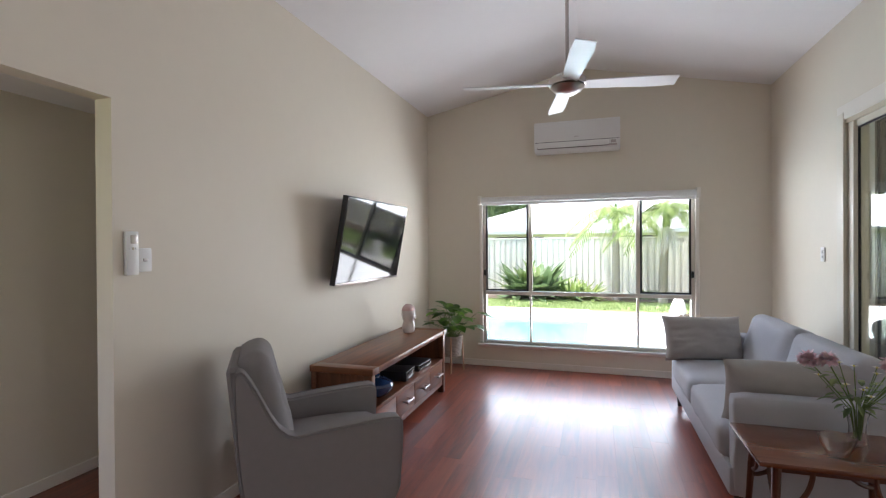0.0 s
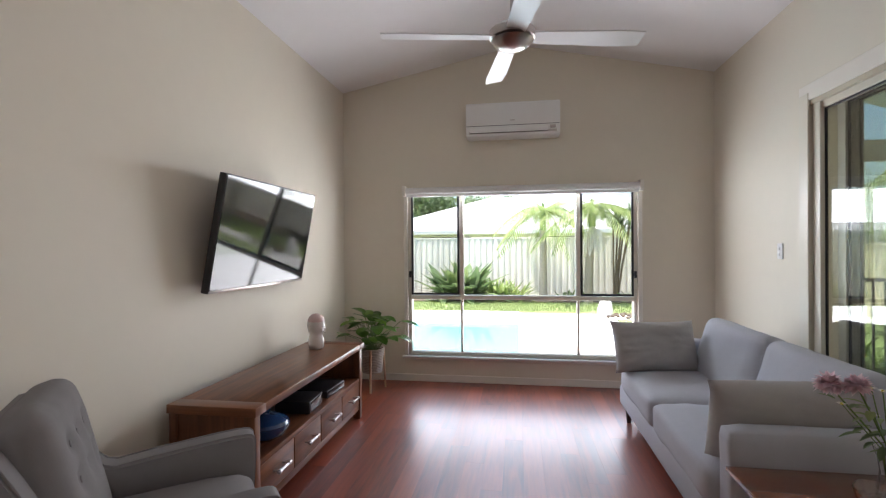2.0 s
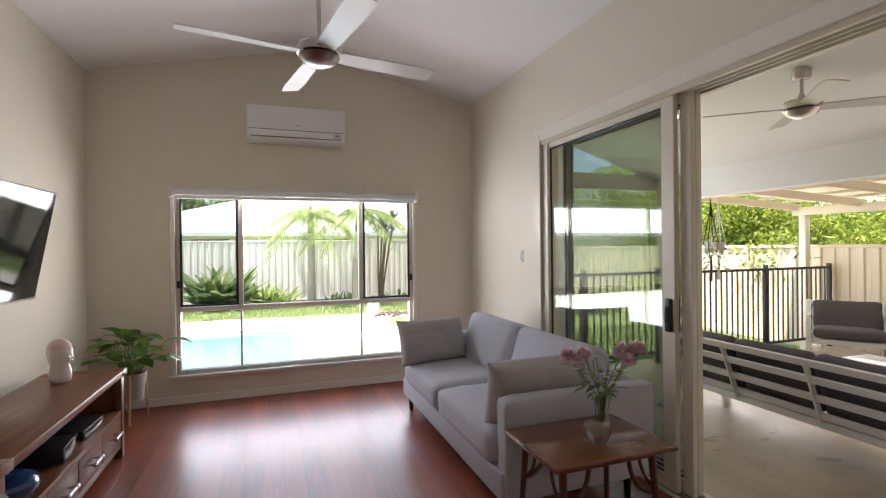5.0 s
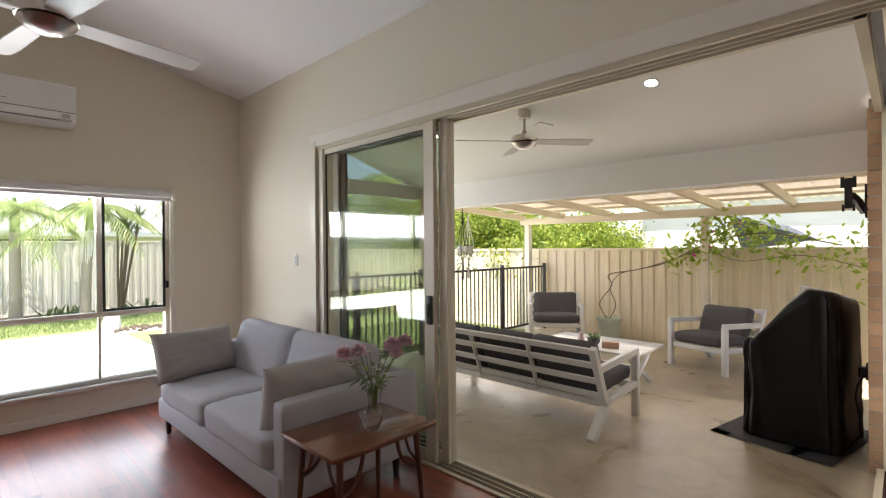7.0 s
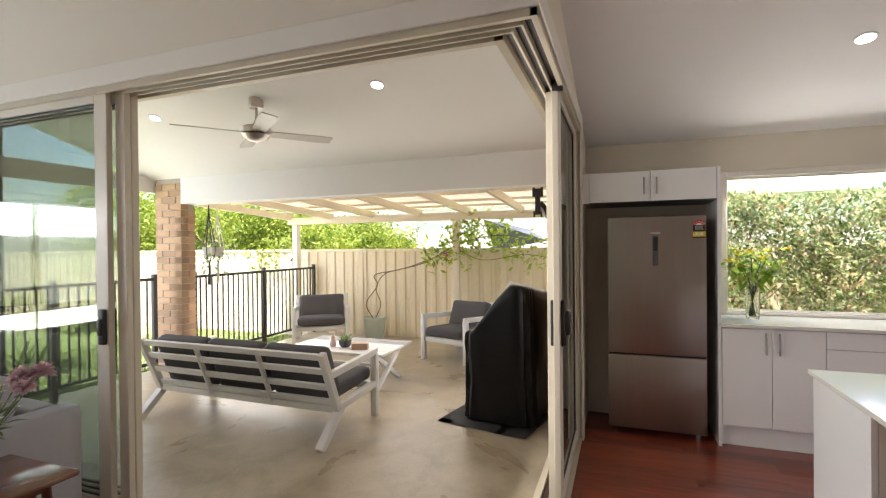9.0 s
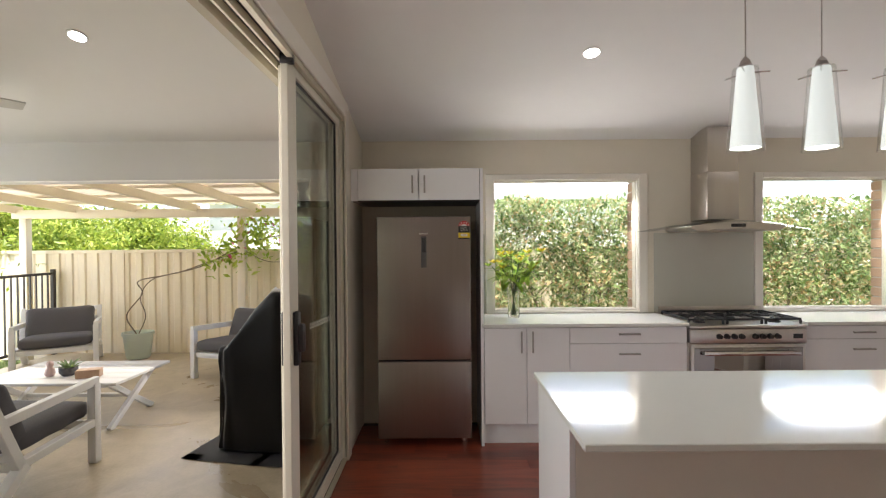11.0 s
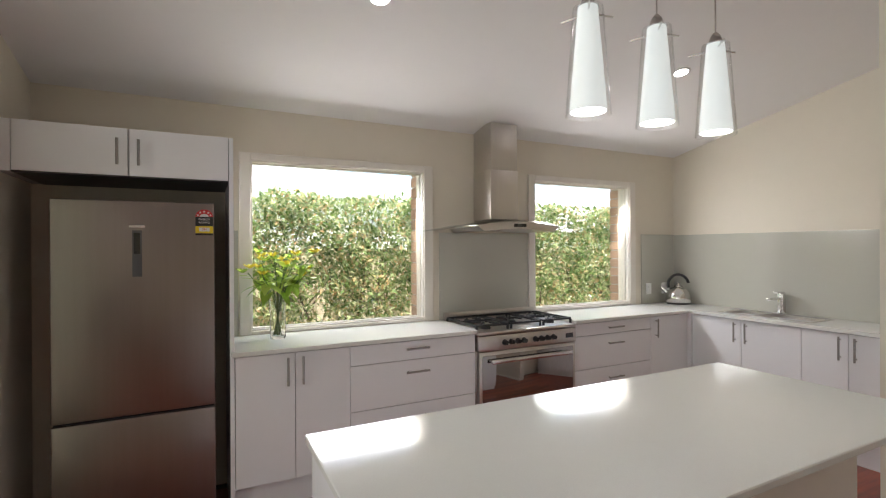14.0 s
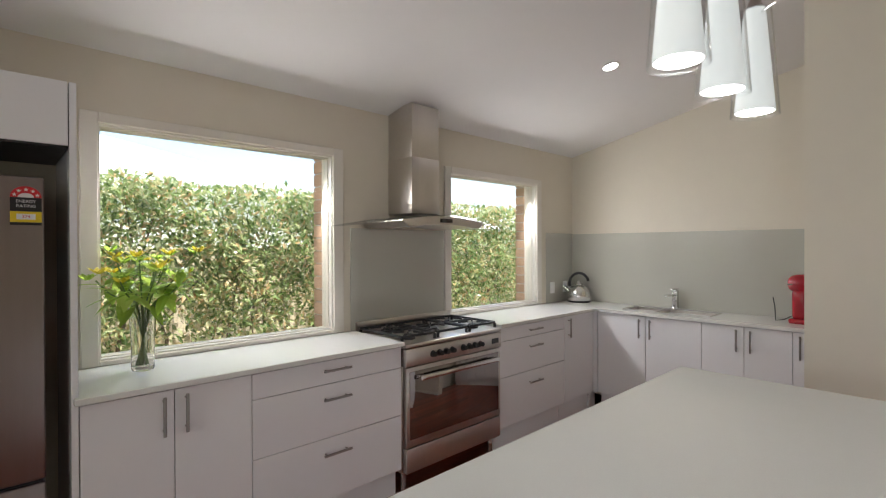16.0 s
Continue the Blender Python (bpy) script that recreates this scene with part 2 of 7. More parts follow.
M_HOODGLASS = clear_pane("hood_glass", (0.74, 0.78, 0.76), gloss=0.05)
M_PENDGLASS = clear_pane("pendant_glass", (0.98, 0.985, 0.985), gloss=0.02)
M_PENDANT = glow("opal_shade", (0.9, 1.0, 0.95), 0.16)
M_PENDLAMP = glow("pendant_lamp_face", (1.0, 1.0, 0.97), 5.0)
M_BULB = glow("downlight_disc", (1.0, 0.97, 0.92), 9.0)
M_FAN = surf("white_fan_blade", (0.78, 0.79, 0.79), 0.3, grain=80, vary=0.02, bump=0.0)
M_FAN_OUT = surf("weathered_fan_blade", (0.5, 0.49, 0.46), 0.45, grain=60, vary=0.05, bump=0.02)


def worn_concrete(name):
    """Sealed concrete: cloudy trowel marks, drawn-out damp stains and uneven gloss."""
    m, t, p = nodes_of(name)
    n, l = t.nodes, t.links
    tc = n.new("ShaderNodeTexCoord")
    last = None
    for scale, detail, warp, lo, hi, a, c in ((0.9, 6, 2.2, 0.36, 0.62, (0.365, 0.3, 0.21), (0.46, 0.395, 0.295)), (3.6, 8, 1.2, 0.3, 0.68, (0.87, 0.85, 0.81), (1.08, 1.08, 1.08)), (46, 3, 0.0, 0.3, 0.7, (0.94, 0.94, 0.94), (1.05, 1.05, 1.05))):
        q, r = n.new("ShaderNodeTexNoise"), n.new("ShaderNodeValToRGB")
        q.inputs["Scale"].default_value, q.inputs["Detail"].default_value, q.inputs["Distortion"].default_value = scale, detail, warp
        r.color_ramp.elements[0].position, r.color_ramp.elements[1].position = lo, hi
        r.color_ramp.elements[0].color, r.color_ramp.elements[1].color = (*a, 1), (*c, 1)
        l.new(tc.outputs["Object"], q.inputs[0])
        l.new(q.outputs[0], r.inputs[0])
        if last is None:
            last = r.outputs[0]
            ro = n.new("ShaderNodeMath")
            ro.operation, ro.inputs[1].default_value, ro.inputs[2].default_value = "MULTIPLY_ADD", 0.5, 0.1
            l.new(q.outputs[0], ro.inputs[0])
            l.new(ro.outputs[0], p.inputs["Roughness"])
        else:
            x = n.new("ShaderNodeVectorMath")
            x.operation = "MULTIPLY"
            l.new(last, x.inputs[0])
            l.new(r.outputs[0], x.inputs[1])
            last = x.outputs[0]
    l.new(last, p.inputs["Base Color"])
    return m


M_CONC = worn_concrete("sealed_concrete")
M_BRICK = surf("tan_brick", (0.5, 0.325, 0.21), 0.85, grain=90, vary=0.14, bump=0.4, blotch=0.12, rnd=0.22)
M_MORTAR = surf("mortar", (0.5, 0.45, 0.38), 0.9, grain=120, vary=0.1, bump=0.3)
M_FENCE = surf("cream_steel_fence", (0.77, 0.665, 0.49), 0.5, grain=30, vary=0.03, bump=0.02, blotch=0.07)
# lighter copy of the cream fence paint, with full sun put into its colour
M_FENCE_SUNLIT = surf("sunlit_steel_fence", (0.78, 0.75, 0.66), 0.5, grain=30, vary=0.03, bump=0.02, blotch=0.06)
M_PERG = surf("cream_pergola_paint", (0.72, 0.63, 0.5), 0.5, grain=60, vary=0.04, bump=0.04, blotch=0.06)
M_ROOFSHEET = sheet_light("pergola_sheet", (0.78, 0.69, 0.54), 0.15)
M_OUTWHITE = surf("white_powder_coat", (0.76, 0.75, 0.74), 0.4, grain=120, vary=0.02, bump=0.02)
M_OUTGREY = surf("charcoal_cushion", (0.085, 0.08, 0.085), 0.85, grain=300, vary=0.14, bump=0.25, blotch=0.08)
M_COVER = surf("black_vinyl_cover", (0.006, 0.0055, 0.0055), 0.4, grain=7, vary=0.12, bump=1.0, blotch=0.2, spec=0.28)
M_MAT = surf("grey_rubber_mat", (0.1, 0.1, 0.105), 0.7, grain=80, vary=0.12, bump=0.2)
M_RAIL = surf("bronze_black_rail", (0.035, 0.028, 0.024), 0.45, grain=90, vary=0.08, bump=0.02)
M_GRASS = leafy("lawn_blades", [(0.16, 0.22, 0.07), (0.26, 0.33, 0.12), (0.38, 0.43, 0.19)], 0.6, 0.3)
M_SOIL = surf("lawn_ground", (0.24, 0.3, 0.11), 0.9, grain=40, vary=0.25, bump=0.4, blotch=0.25)
M_PAVE = surf("pale_pool_paving", (0.74, 0.72, 0.68), 0.7, grain=50, vary=0.05, bump=0.1, blotch=0.08)
M_MULCH = surf("garden_bed", (0.11, 0.08, 0.055), 0.95, grain=60, vary=0.4, bump=0.8)
M_WATER = surf("pool_water", (0.16, 0.58, 0.66), 0.06, grain=5, vary=0.06, bump=0.08, blotch=0.06)
M_ROOF = surf("white_metal_roof", (0.72, 0.73, 0.74), 0.5, grain=14, vary=0.03, bump=0.05)
M_HOUSE = surf("pale_render", (0.76, 0.72, 0.66), 0.8, grain=60, vary=0.04, bump=0.1)
M_HEDGE = leafy("hedge_leaf", [(0.12, 0.19, 0.06), (0.23, 0.32, 0.11), (0.38, 0.46, 0.2), (0.6, 0.62, 0.34), (0.64, 0.4, 0.2)], 0.25, 0.55)
M_TREE = leafy("tree_leaf", [(0.12, 0.19, 0.02), (0.26, 0.34, 0.04), (0.45, 0.48, 0.09)], 0.5, 0.45)
M_PALM = leafy("palm_leaf", [(0.16, 0.24, 0.06), (0.28, 0.37, 0.11), (0.44, 0.5, 0.2)], 0.45, 0.35)
M_SHRUB = leafy("shrub_leaf", [(0.11, 0.17, 0.08), (0.18, 0.26, 0.11), (0.29, 0.36, 0.15)], 0.4, 0.4)
M_HOUSEPLANT = leafy("houseplant_leaf", [(0.035, 0.1, 0.01), (0.08, 0.2, 0.02), (0.2, 0.36, 0.05)], 0.3, 0.25)
M_LILYLEAF = leafy("lily_leaf", [(0.22, 0.36, 0.04), (0.36, 0.52, 0.08), (0.52, 0.64, 0.15)], 0.35, 0.65)
M_VINE = leafy("vine_leaf", [(0.24, 0.34, 0.04), (0.42, 0.5, 0.08), (0.6, 0.66, 0.18)], 0.4, 0.75)
M_STEM = surf("green_stem", (0.12, 0.2, 0.05), 0.5)
M_TRUNK = surf("palm_trunk", (0.38, 0.33, 0.27), 0.9, grain=20, vary=0.15, bump=0.4, stretch=(1, 1, 6))
M_BARK = surf("grey_bark", (0.2, 0.15, 0.1), 0.9, grain=30, vary=0.2, bump=0.4)
M_PINK = leafy("pink_petal", [(0.72, 0.47, 0.53), (0.8, 0.6, 0.65), (0.88, 0.75, 0.77)], 0.5, 0.3)
M_DAISY = leafy("white_petal", [(0.75, 0.74, 0.68), (0.8, 0.8, 0.76)], 0.5, 0.3)
M_YELLOW = leafy("yellow_petal", [(0.6, 0.5, 0.03), (0.75, 0.64, 0.06)], 0.5, 0.3)
M_MAGENTA = leafy("magenta_bract", [(0.6, 0.05, 0.18), (0.7, 0.1, 0.28)], 0.5, 0.3)
M_CERAMIC = surf("white_ceramic", (0.72, 0.66, 0.62), 0.15, grain=30, vary=0.02, bump=0.0, coat=0.4)
M_SALT = surf("rose_shell", (0.7, 0.5, 0.47), 0.25, grain=40, vary=0.08, bump=0.05)
M_BLUE = surf("blue_glazed_pot", (0.02, 0.06, 0.17), 0.12, grain=30, vary=0.2, bump=0.02, coat=0.6)
M_WICKER = surf("wicker", (0.42, 0.36, 0.32), 0.7, grain=120, vary=0.15, bump=0.3)
M_PALEWOOD = timber("pale_legs", (0.4, 0.24, 0.15), (0.55, 0.36, 0.24), 0.45, "z", 6)
M_RED = surf("red_enamel", (0.42, 0.012, 0.025), 0.15, grain=20, vary=0.02, bump=0.0, coat=0.6)
M_POTGREEN = surf("pale_green_pot", (0.5, 0.55, 0.46), 0.5, grain=40, vary=0.04, bump=0.04)
M_LABELRED = surf("label_red", (0.6, 0.02, 0.03), 0.4, vary=0.01, bump=0.0)
M_LABELYEL = surf("label_yellow", (0.8, 0.6, 0.03), 0.4, vary=0.01, bump=0.0)
M_SAIL = surf("grey_shade_cloth", (0.16, 0.17, 0.19), 0.8, grain=80, vary=0.08, bump=0.1)


# ---- mesh helpers ----
def B():
    return bmesh.new()


def part(name, bm, material, parent=None, label="", smooth=35):
    me = bpy.data.meshes.new(name)
    bm.normal_update()
    bm.to_mesh(me)
    bm.free()
    if smooth:
        me.shade_smooth()
        me.set_sharp_from_angle(angle=radians(smooth))
    me.materials.append(material)
    ob = new(name, me)
    ob.parent = parent
    if label:
        ob["label"] = label
    return ob


def thing(name, label, category, m=None, group=""):
    ob = new(name)
    ob.empty_display_size = 0.1
    if m is not None:
        ob.matrix_basis = m
    return tagged(ob, label, category, group)


def setting(name, bm, material, label, smooth=0):
    return tagged(part(name, bm, material, None, "", smooth), label, name.rstrip("0123456789_").replace("_", " "), "", "structure")


def box(bm, x0, x1, y0, y1, z0, z1, b=0.0, seg=2):
    """A box between these limits, its edges rounded by b."""
    m = Matrix.Translation(((x0 + x1) / 2, (y0 + y1) / 2, (z0 + z1) / 2)) @ Matrix.Diagonal((abs(x1 - x0), abs(y1 - y0), abs(z1 - z0), 1))
    v = bmesh.ops.create_cube(bm, size=1, matrix=m)["verts"]
    if b:
        e = list({k for q in v for k in q.link_edges})
        bmesh.ops.bevel(bm, geom=e, offset=b, segments=seg, affect="EDGES", profile=0.5, clamp_overlap=True)
    return bm


def rod(bm, p, q, r, r2=None, seg=12):
    """A round bar from p to q."""
    p, q = Vector(p), Vector(q)
    m = Matrix.Translation((p + q) / 2) @ (q - p).to_track_quat("Z", "Y").to_matrix().to_4x4()
    bmesh.ops.create_cone(bm, cap_ends=True, segments=seg, radius1=r, radius2=r if r2 is None else r2, depth=(q - p).length, matrix=m)
    return bm


def bar(bm, p, q, w, d, up=(0, 0, 1), b=0.0):
    """A square-edged bar from p to q, w wide across and d thick towards up."""
    p, q = Vector(p), Vector(q)
    z = (q - p).normalized()
    x = z.cross(Vector(up)).normalized()
    y = x.cross(z)
    m = Matrix((x, y, z)).transposed().to_4x4()
    m.translation = (p + q) / 2
    v = bmesh.ops.create_cube(bm, size=1, matrix=m @ Matrix.Diagonal((w, d, (q - p).length, 1)))["verts"]
    if b:
        bmesh.ops.bevel(bm, geom=list({k for u in v for k in u.link_edges}), offset=b, segments=1, affect="EDGES")
    return bm


def lathe(bm, prof, seg=24, at=(0, 0, 0), wobble=None):
    """Turns a profile of (radius, height) about the upright axis."""
    rings = []
    for r, z in prof:
        ring = []
        for i in range(seg):
            a = 2 * math.pi * i / seg
            k = r * (wobble(a, z) if wobble else 1)
            ring.append(bm.verts.new((at[0] + k * math.cos(a), at[1] + k * math.sin(a), at[2] + z)))
        rings.append(ring)
    for u, v in zip(rings, rings[1:]):
        for i in range(seg):
            j = (i + 1) % seg
            bm.faces.new((u[i], u[j], v[j], v[i]))
    if prof[0][0] > 1e-4:
        bm.faces.new(rings[0][::-1])
    if prof[-1][0] > 1e-4:
        bm.faces.new(rings[-1])
    return bm


def tube(bm, pts, r, seg=8):
    """A tube along points; r is one radius or one for each."""
    pts = [Vector(p) for p in pts]
    rs = r if isinstance(r, (list, tuple)) else [r] * len(pts)
    rings, side = [], None
    for i, p in enumerate(pts):
        d = (pts[min(i + 1, len(pts) - 1)] - pts[max(i - 1, 0)]).normalized()
        if side is None:
            side = d.cross(Vector((0, 0, 1)) if abs(d.z) < 0.9 else Vector((1, 0, 0))).normalized()
        side = (side - d * side.dot(d)).normalized()
        other = d.cross(side)
        rings.append([bm.verts.new(p + rs[i] * (math.cos(2 * math.pi * k / seg) * side + math.sin(2 * math.pi * k / seg) * other)) for k in range(seg)])
    for u, v in zip(rings, rings[1:]):
        for i in range(seg):
            j = (i + 1) % seg
            bm.faces.new((u[i], u[j], v[j], v[i]))
    bm.faces.new(rings[0][::-1])
    bm.faces.new(rings[-1])
    return bm


def cushion(bm, m, sx, sy, sz, r=0.05, crown=0.0, cuts=8, sag=0.0, seed=0):
    """A soft upholstered block of that size with rounded edges, a full middle and slight creases, at the pose m."""
    soft = bmesh.new()
    bmesh.ops.create_cube(soft, size=2)
    bmesh.ops.subdivide_edges(soft, edges=soft.edges[:], cuts=cuts, use_grid_fill=True)
    hx, hy, hz = sx / 2, sy / 2, sz / 2
    for q in soft.verts:
        u, w, t = q.co
        u, w, t = (math.copysign(abs(a) ** 0.8, a) for a in (u, w, t))
        p = Vector((u * hx, w * hy, t * hz))
        core = Vector((max(-hx + r, min(hx - r, p.x)), max(-hy + r, min(hy - r, p.y)), max(-hz + r, min(hz - r, p.z))))
        d = p - core
        if d.length > 1e-6:
            p = core + d.normalized() * min(r, d.length) if d.length > r else p
        full = max(0.0, 1 - u * u) * max(0.0, 1 - w * w)
        p.z += t * crown * full - sag * (1 - u * u) * 0.5
        k = noise.noise(Vector((p.x * 7 + seed, p.y * 7, p.z * 7))) * 0.008 + noise.noise(Vector((p.x * 19 + seed, p.y * 19, p.z * 19))) * 0.003
        q.co = m @ (p + Vector((k, k, k * 0.6)))
    tmp = bpy.data.meshes.new("soft")
    soft.to_mesh(tmp)
    soft.free()
    bm.from_mesh(tmp)
    bpy.data.meshes.remove(tmp)
    return bm


def pillow(bm, m, sx, sy, sz, n=30, seed=0):
    """A scatter cushion: full in the middle, thin at the seams, with pulled corners."""
    top, low = {}, {}
    for i in range(n + 1):
        for j in range(n + 1):
            u, v = 2 * i / n - 1, 2 * j / n - 1
            pin = 1 - 0.07 * (1 - abs(u) ** 3) * abs(v) ** 6
            pin2 = 1 - 0.07 * (1 - abs(v) ** 3) * abs(u) ** 6
            x, y = u * sx / 2 * pin2, v * sy / 2 * pin
            h = sz / 2 * (max(0, 1 - u ** 4) * max(0, 1 - v ** 4)) ** 0.55
            h *= 1 + 0.12 * noise.noise(Vector((u * 2.2 + seed, v * 2.2, seed)))
            rim = max(abs(u), abs(v))
            h *= 1 + 0.22 * rim ** 3 * noise.noise(Vector((u * 9 * (1 - abs(u) ** 4) + seed, v * 9 * (1 - abs(v) ** 4), seed + 5)))
            h += 0.005 * noise.noise(Vector((u * 2 + v * 5 + seed, v * 3 - u * 4, seed))) * (1 - rim ** 4)
            edge = i in (0, n) or j in (0, n)
            top[i, j] = bm.verts.new(m @ Vector((x, y, h)))
            low[i, j] = top[i, j] if edge else bm.verts.new(m @ Vector((x, y, -h)))
    for i in range(n):
        for j in range(n):
            bm.faces.new((top[i, j], top[i + 1, j], top[i + 1, j + 1], top[i, j + 1]))
            bm.faces.new((low[i, j], low[i, j + 1], low[i + 1, j + 1], low[i + 1, j]))
    return bm


def blade(bm, root, way, up, length, width, curl=0.3, fold=0.25, steps=4):
    """One leaf: a folded, drooping blade that tapers to its tip."""
    way, up = Vector(way).normalized(), Vector(up)
    side = way.cross(up)
    side = side.normalized() if side.length > 1e-4 else Vector((1, 0, 0))
    up = side.cross(way)
    rows = []
    for i in range(steps + 1):
        s = i / steps
        w = width * 0.5 * (math.sin(math.pi * min(1, 0.12 + 0.88 * s)) ** 0.8 if i < steps else 0.02)
        c = Vector(root) + way * length * s - up * curl * length * s * s
        rows.append([bm.verts.new(c + side * w + up * w * fold), bm.verts.new(c), bm.verts.new(c - side * w + up * w * fold)])
    for a, b in zip(rows, rows[1:]):
        bm.faces.new((a[0], a[1], b[1], b[0]))
        bm.faces.new((a[1], a[2], b[2], b[1]))
    return bm


def flow(pts, n=6):
    """More points along a smooth curve through these."""
    p = [Vector(q) for q in pts]
    p = [p[0] * 2 - p[1]] + p + [p[-1] * 2 - p[-2]]
    out = []
    for i in range(1, len(p) - 2):
        for k in range(n):
            t = k / n
            a, b, c, d = p[i - 1], p[i], p[i + 1], p[i + 2]
            out.append(0.5 * (2 * b + (c - a) * t + (2 * a - 5 * b + 4 * c - d) * t * t + (3 * b - a - 3 * c + d) * t ** 3))
    return out + [p[-2]]


def leaf_cloud(name, material, spots, size, rng, parent=None, label=""):
    """Many small leaves at the spots (place, outward way), as one mesh."""
    vs, fs = [], []
    for p, w in spots:
        s = size * rng.uniform(0.6, 1.35)
        d = (Vector(w) * 0.6 + Vector((rng.uniform(-1, 1), rng.uniform(-1, 1), rng.uniform(-0.8, 0.9)))).normalized()
        a = d.orthogonal().normalized()
        a = Matrix.Rotation(rng.uniform(0, 6.28), 3, d) @ a
        c = d.cross(a)
        p = Vector(p)
        k = len(vs)
        vs += [p - a * s, p + c * s * 0.42 + d * s * 0.15, p + a * s, p - c * s * 0.42 + d * s * 0.15]
        fs += [(k, k + 1, k + 2), (k, k + 2, k + 3)]
    me = bpy.data.meshes.new(name)
    me.from_pydata([tuple(v) for v in vs], [], fs)
    me.materials.append(material)
    ob = new(name, me)
    ob.parent = parent
    if label:
        ob["label"] = label
    return ob


def text_part(name, words, size, m, material, parent, depth=0.0006):
    """Letters in the built-in font, turned into a mesh."""
    cu = bpy.data.curves.new(name, "FONT")
    cu.body, cu.size, cu.extrude, cu.align_x, cu.align_y = words, size, depth, "CENTER", "CENTER"
    tmp = bpy.data.objects.new(name, cu)
    scene.collection.objects.link(tmp)
    me = bpy.data.meshes.new_from_object(tmp.evaluated_get(bpy.context.evaluated_depsgraph_get()))
    bpy.data.objects.remove(tmp)
    me.materials.clear()
    me.materials.append(material)
    ob = new(name, me)
    ob.parent, ob.matrix_basis = parent, m
    return ob


# ---- the large structure ----
XW, XE, YN, YD, XK, YS = -1.93, 1.93, 6.03, 0.59, 4.664, -4.60
EAVE, RIDGE, HEAD = 3.185, 3.585, 2.42
SLOPE_K, SLOPE_P = 0.215, 0.30


def slab(bm, low, high, thick):
    """A slab over the straight run low to high (each a pair of points), thickened upwards."""
    a, b = low
    c, d = high
    v = [bm.verts.new(p) for p in (a, b, d, c)] + [bm.verts.new((p[0], p[1], p[2] + thick)) for p in (a, b, d, c)]
    for f in ((3, 2, 1, 0), (4, 5, 6, 7), (0, 1, 5, 4), (1, 2, 6, 5), (2, 3, 7, 6), (3, 0, 4, 7)):
        bm.faces.new([v[i] for i in f])


b = B()
box(b, -3.3, 2.14, -4.8, 6.23, -0.3, -0.012)
box(b, 2.14, 4.9, -4.8, 0.80, -0.3, -0.012)
setting("floor", b, M_UNDER, "reddish hardwood floor of long narrow boards")

# north wall with its window and gable
b = B()
box(b, -2.1, -1.2, YN, 6.23, -0.2, EAVE)
box(b, 1.2, 2.14, YN, 6.23, -0.2, EAVE)
box(b, -1.2, 1.2, YN, 6.23, -0.2, 0.28)
box(b, -1.2, 1.2, YN, 6.23, 2.07, EAVE)
tri = [(-2.1, EAVE), (2.14, EAVE), (2.14, EAVE + 0.02), (0, RIDGE + 0.08), (-2.1, EAVE + 0.02)]
fa, ba = [b.verts.new((x, YN, z)) for x, z in tri], [b.verts.new((x, 6.23, z)) for x, z in tri]
b.faces.new(fa)
b.faces.new(ba[::-1])
for i in range(5):
    j = (i + 1) % 5
    b.faces.new((fa[j], fa[i], ba[i], ba[j]))
setting("wall_north", b, M_WALL, "warm beige painted gable wall with a wide window")

# west wall with the opening to the passage
b = B()
box(b, -2.03, XW, 1.745, YN, -0.2, EAVE + 0.1)
box(b, -2.03, XW, 0.55, 1.745, 2.18, EAVE + 0.1)
box(b, -2.03, XW, -3.37, 0.55, -0.2, EAVE + 0.1)
setting("wall_west", b, M_WALL, "beige painted wall with an open passage doorway")
b = B()
box(b, -3.22, -3.12, -0.6, 4.2, -0.2, 2.6)
# end wall left open, out of view, for the added passage lamp
box(b, -3.12, -2.03, -0.6, -0.5, -0.2, 0.9)
box(b, -3.12, -2.03, -0.6, -0.5, 2.1, 2.6)
box(b, -3.12, -2.03, 4.1, 4.2, -0.2, 2.6)
setting("wall_passage", b, M_WALL, "beige painted wall of a dim passage")
b = B()
box(b, -3.22, -2.03, -0.6, 4.2, 2.42, 2.5)
setting("ceiling_passage", b, M_CEIL, "white flat passage ceiling")

# east wall: solid by the corner, open from the jamb to the kitchen corner
b = B()
box(b, XE, 2.14, 4.50, YN, -0.2, EAVE + 0.1)
box(b, XE, 2.14, YD, 4.50, HEAD + 0.06, EAVE + 0.1)
setting("wall_east", b, M_WALL, "beige painted wall above a wide sliding door opening")
b = B()
box(b, XE, 3.98, YD, 0.80, HEAD + 0.06, EAVE + 0.1)
box(b, 3.98, XK, YD, 0.685, -0.2, EAVE)
setting("wall_kitchen_north", b, M_WALL, "beige painted wall beside the kitchen sliding door")
b = B()
for y0, y1 in ((0.80, -0.53), (-1.765, -2.82), (-3.96, -4.8)):
    box(b, XK, 4.80, y0, y1, -0.2, 2.6)
for y0, y1 in ((-0.53, -1.765), (-2.82, -3.96)):
    box(b, XK, 4.80, y0, y1, -0.2, 0.945)
    box(b, XK, 4.80, y0, y1, 2.06, 2.6)
setting("wall_kitchen_east", b, M_WALL, "cream painted kitchen wall with two picture windows")
b = B()
box(b, 1.8, XK, YS - 0.2, YS, -0.2, 3.3)
setting("wall_kitchen_south", b, M_WALL, "cream painted end wall of the kitchen")
b = B()
box(b, XW, 2.46, -3.37, -3.25, -0.2, 3.7)
box(b, 1.7, 1.8, -4.8, -3.37, -0.2, 3.3)
setting("wall_south", b, M_WALL, "cream painted wall that ends beyond the island")

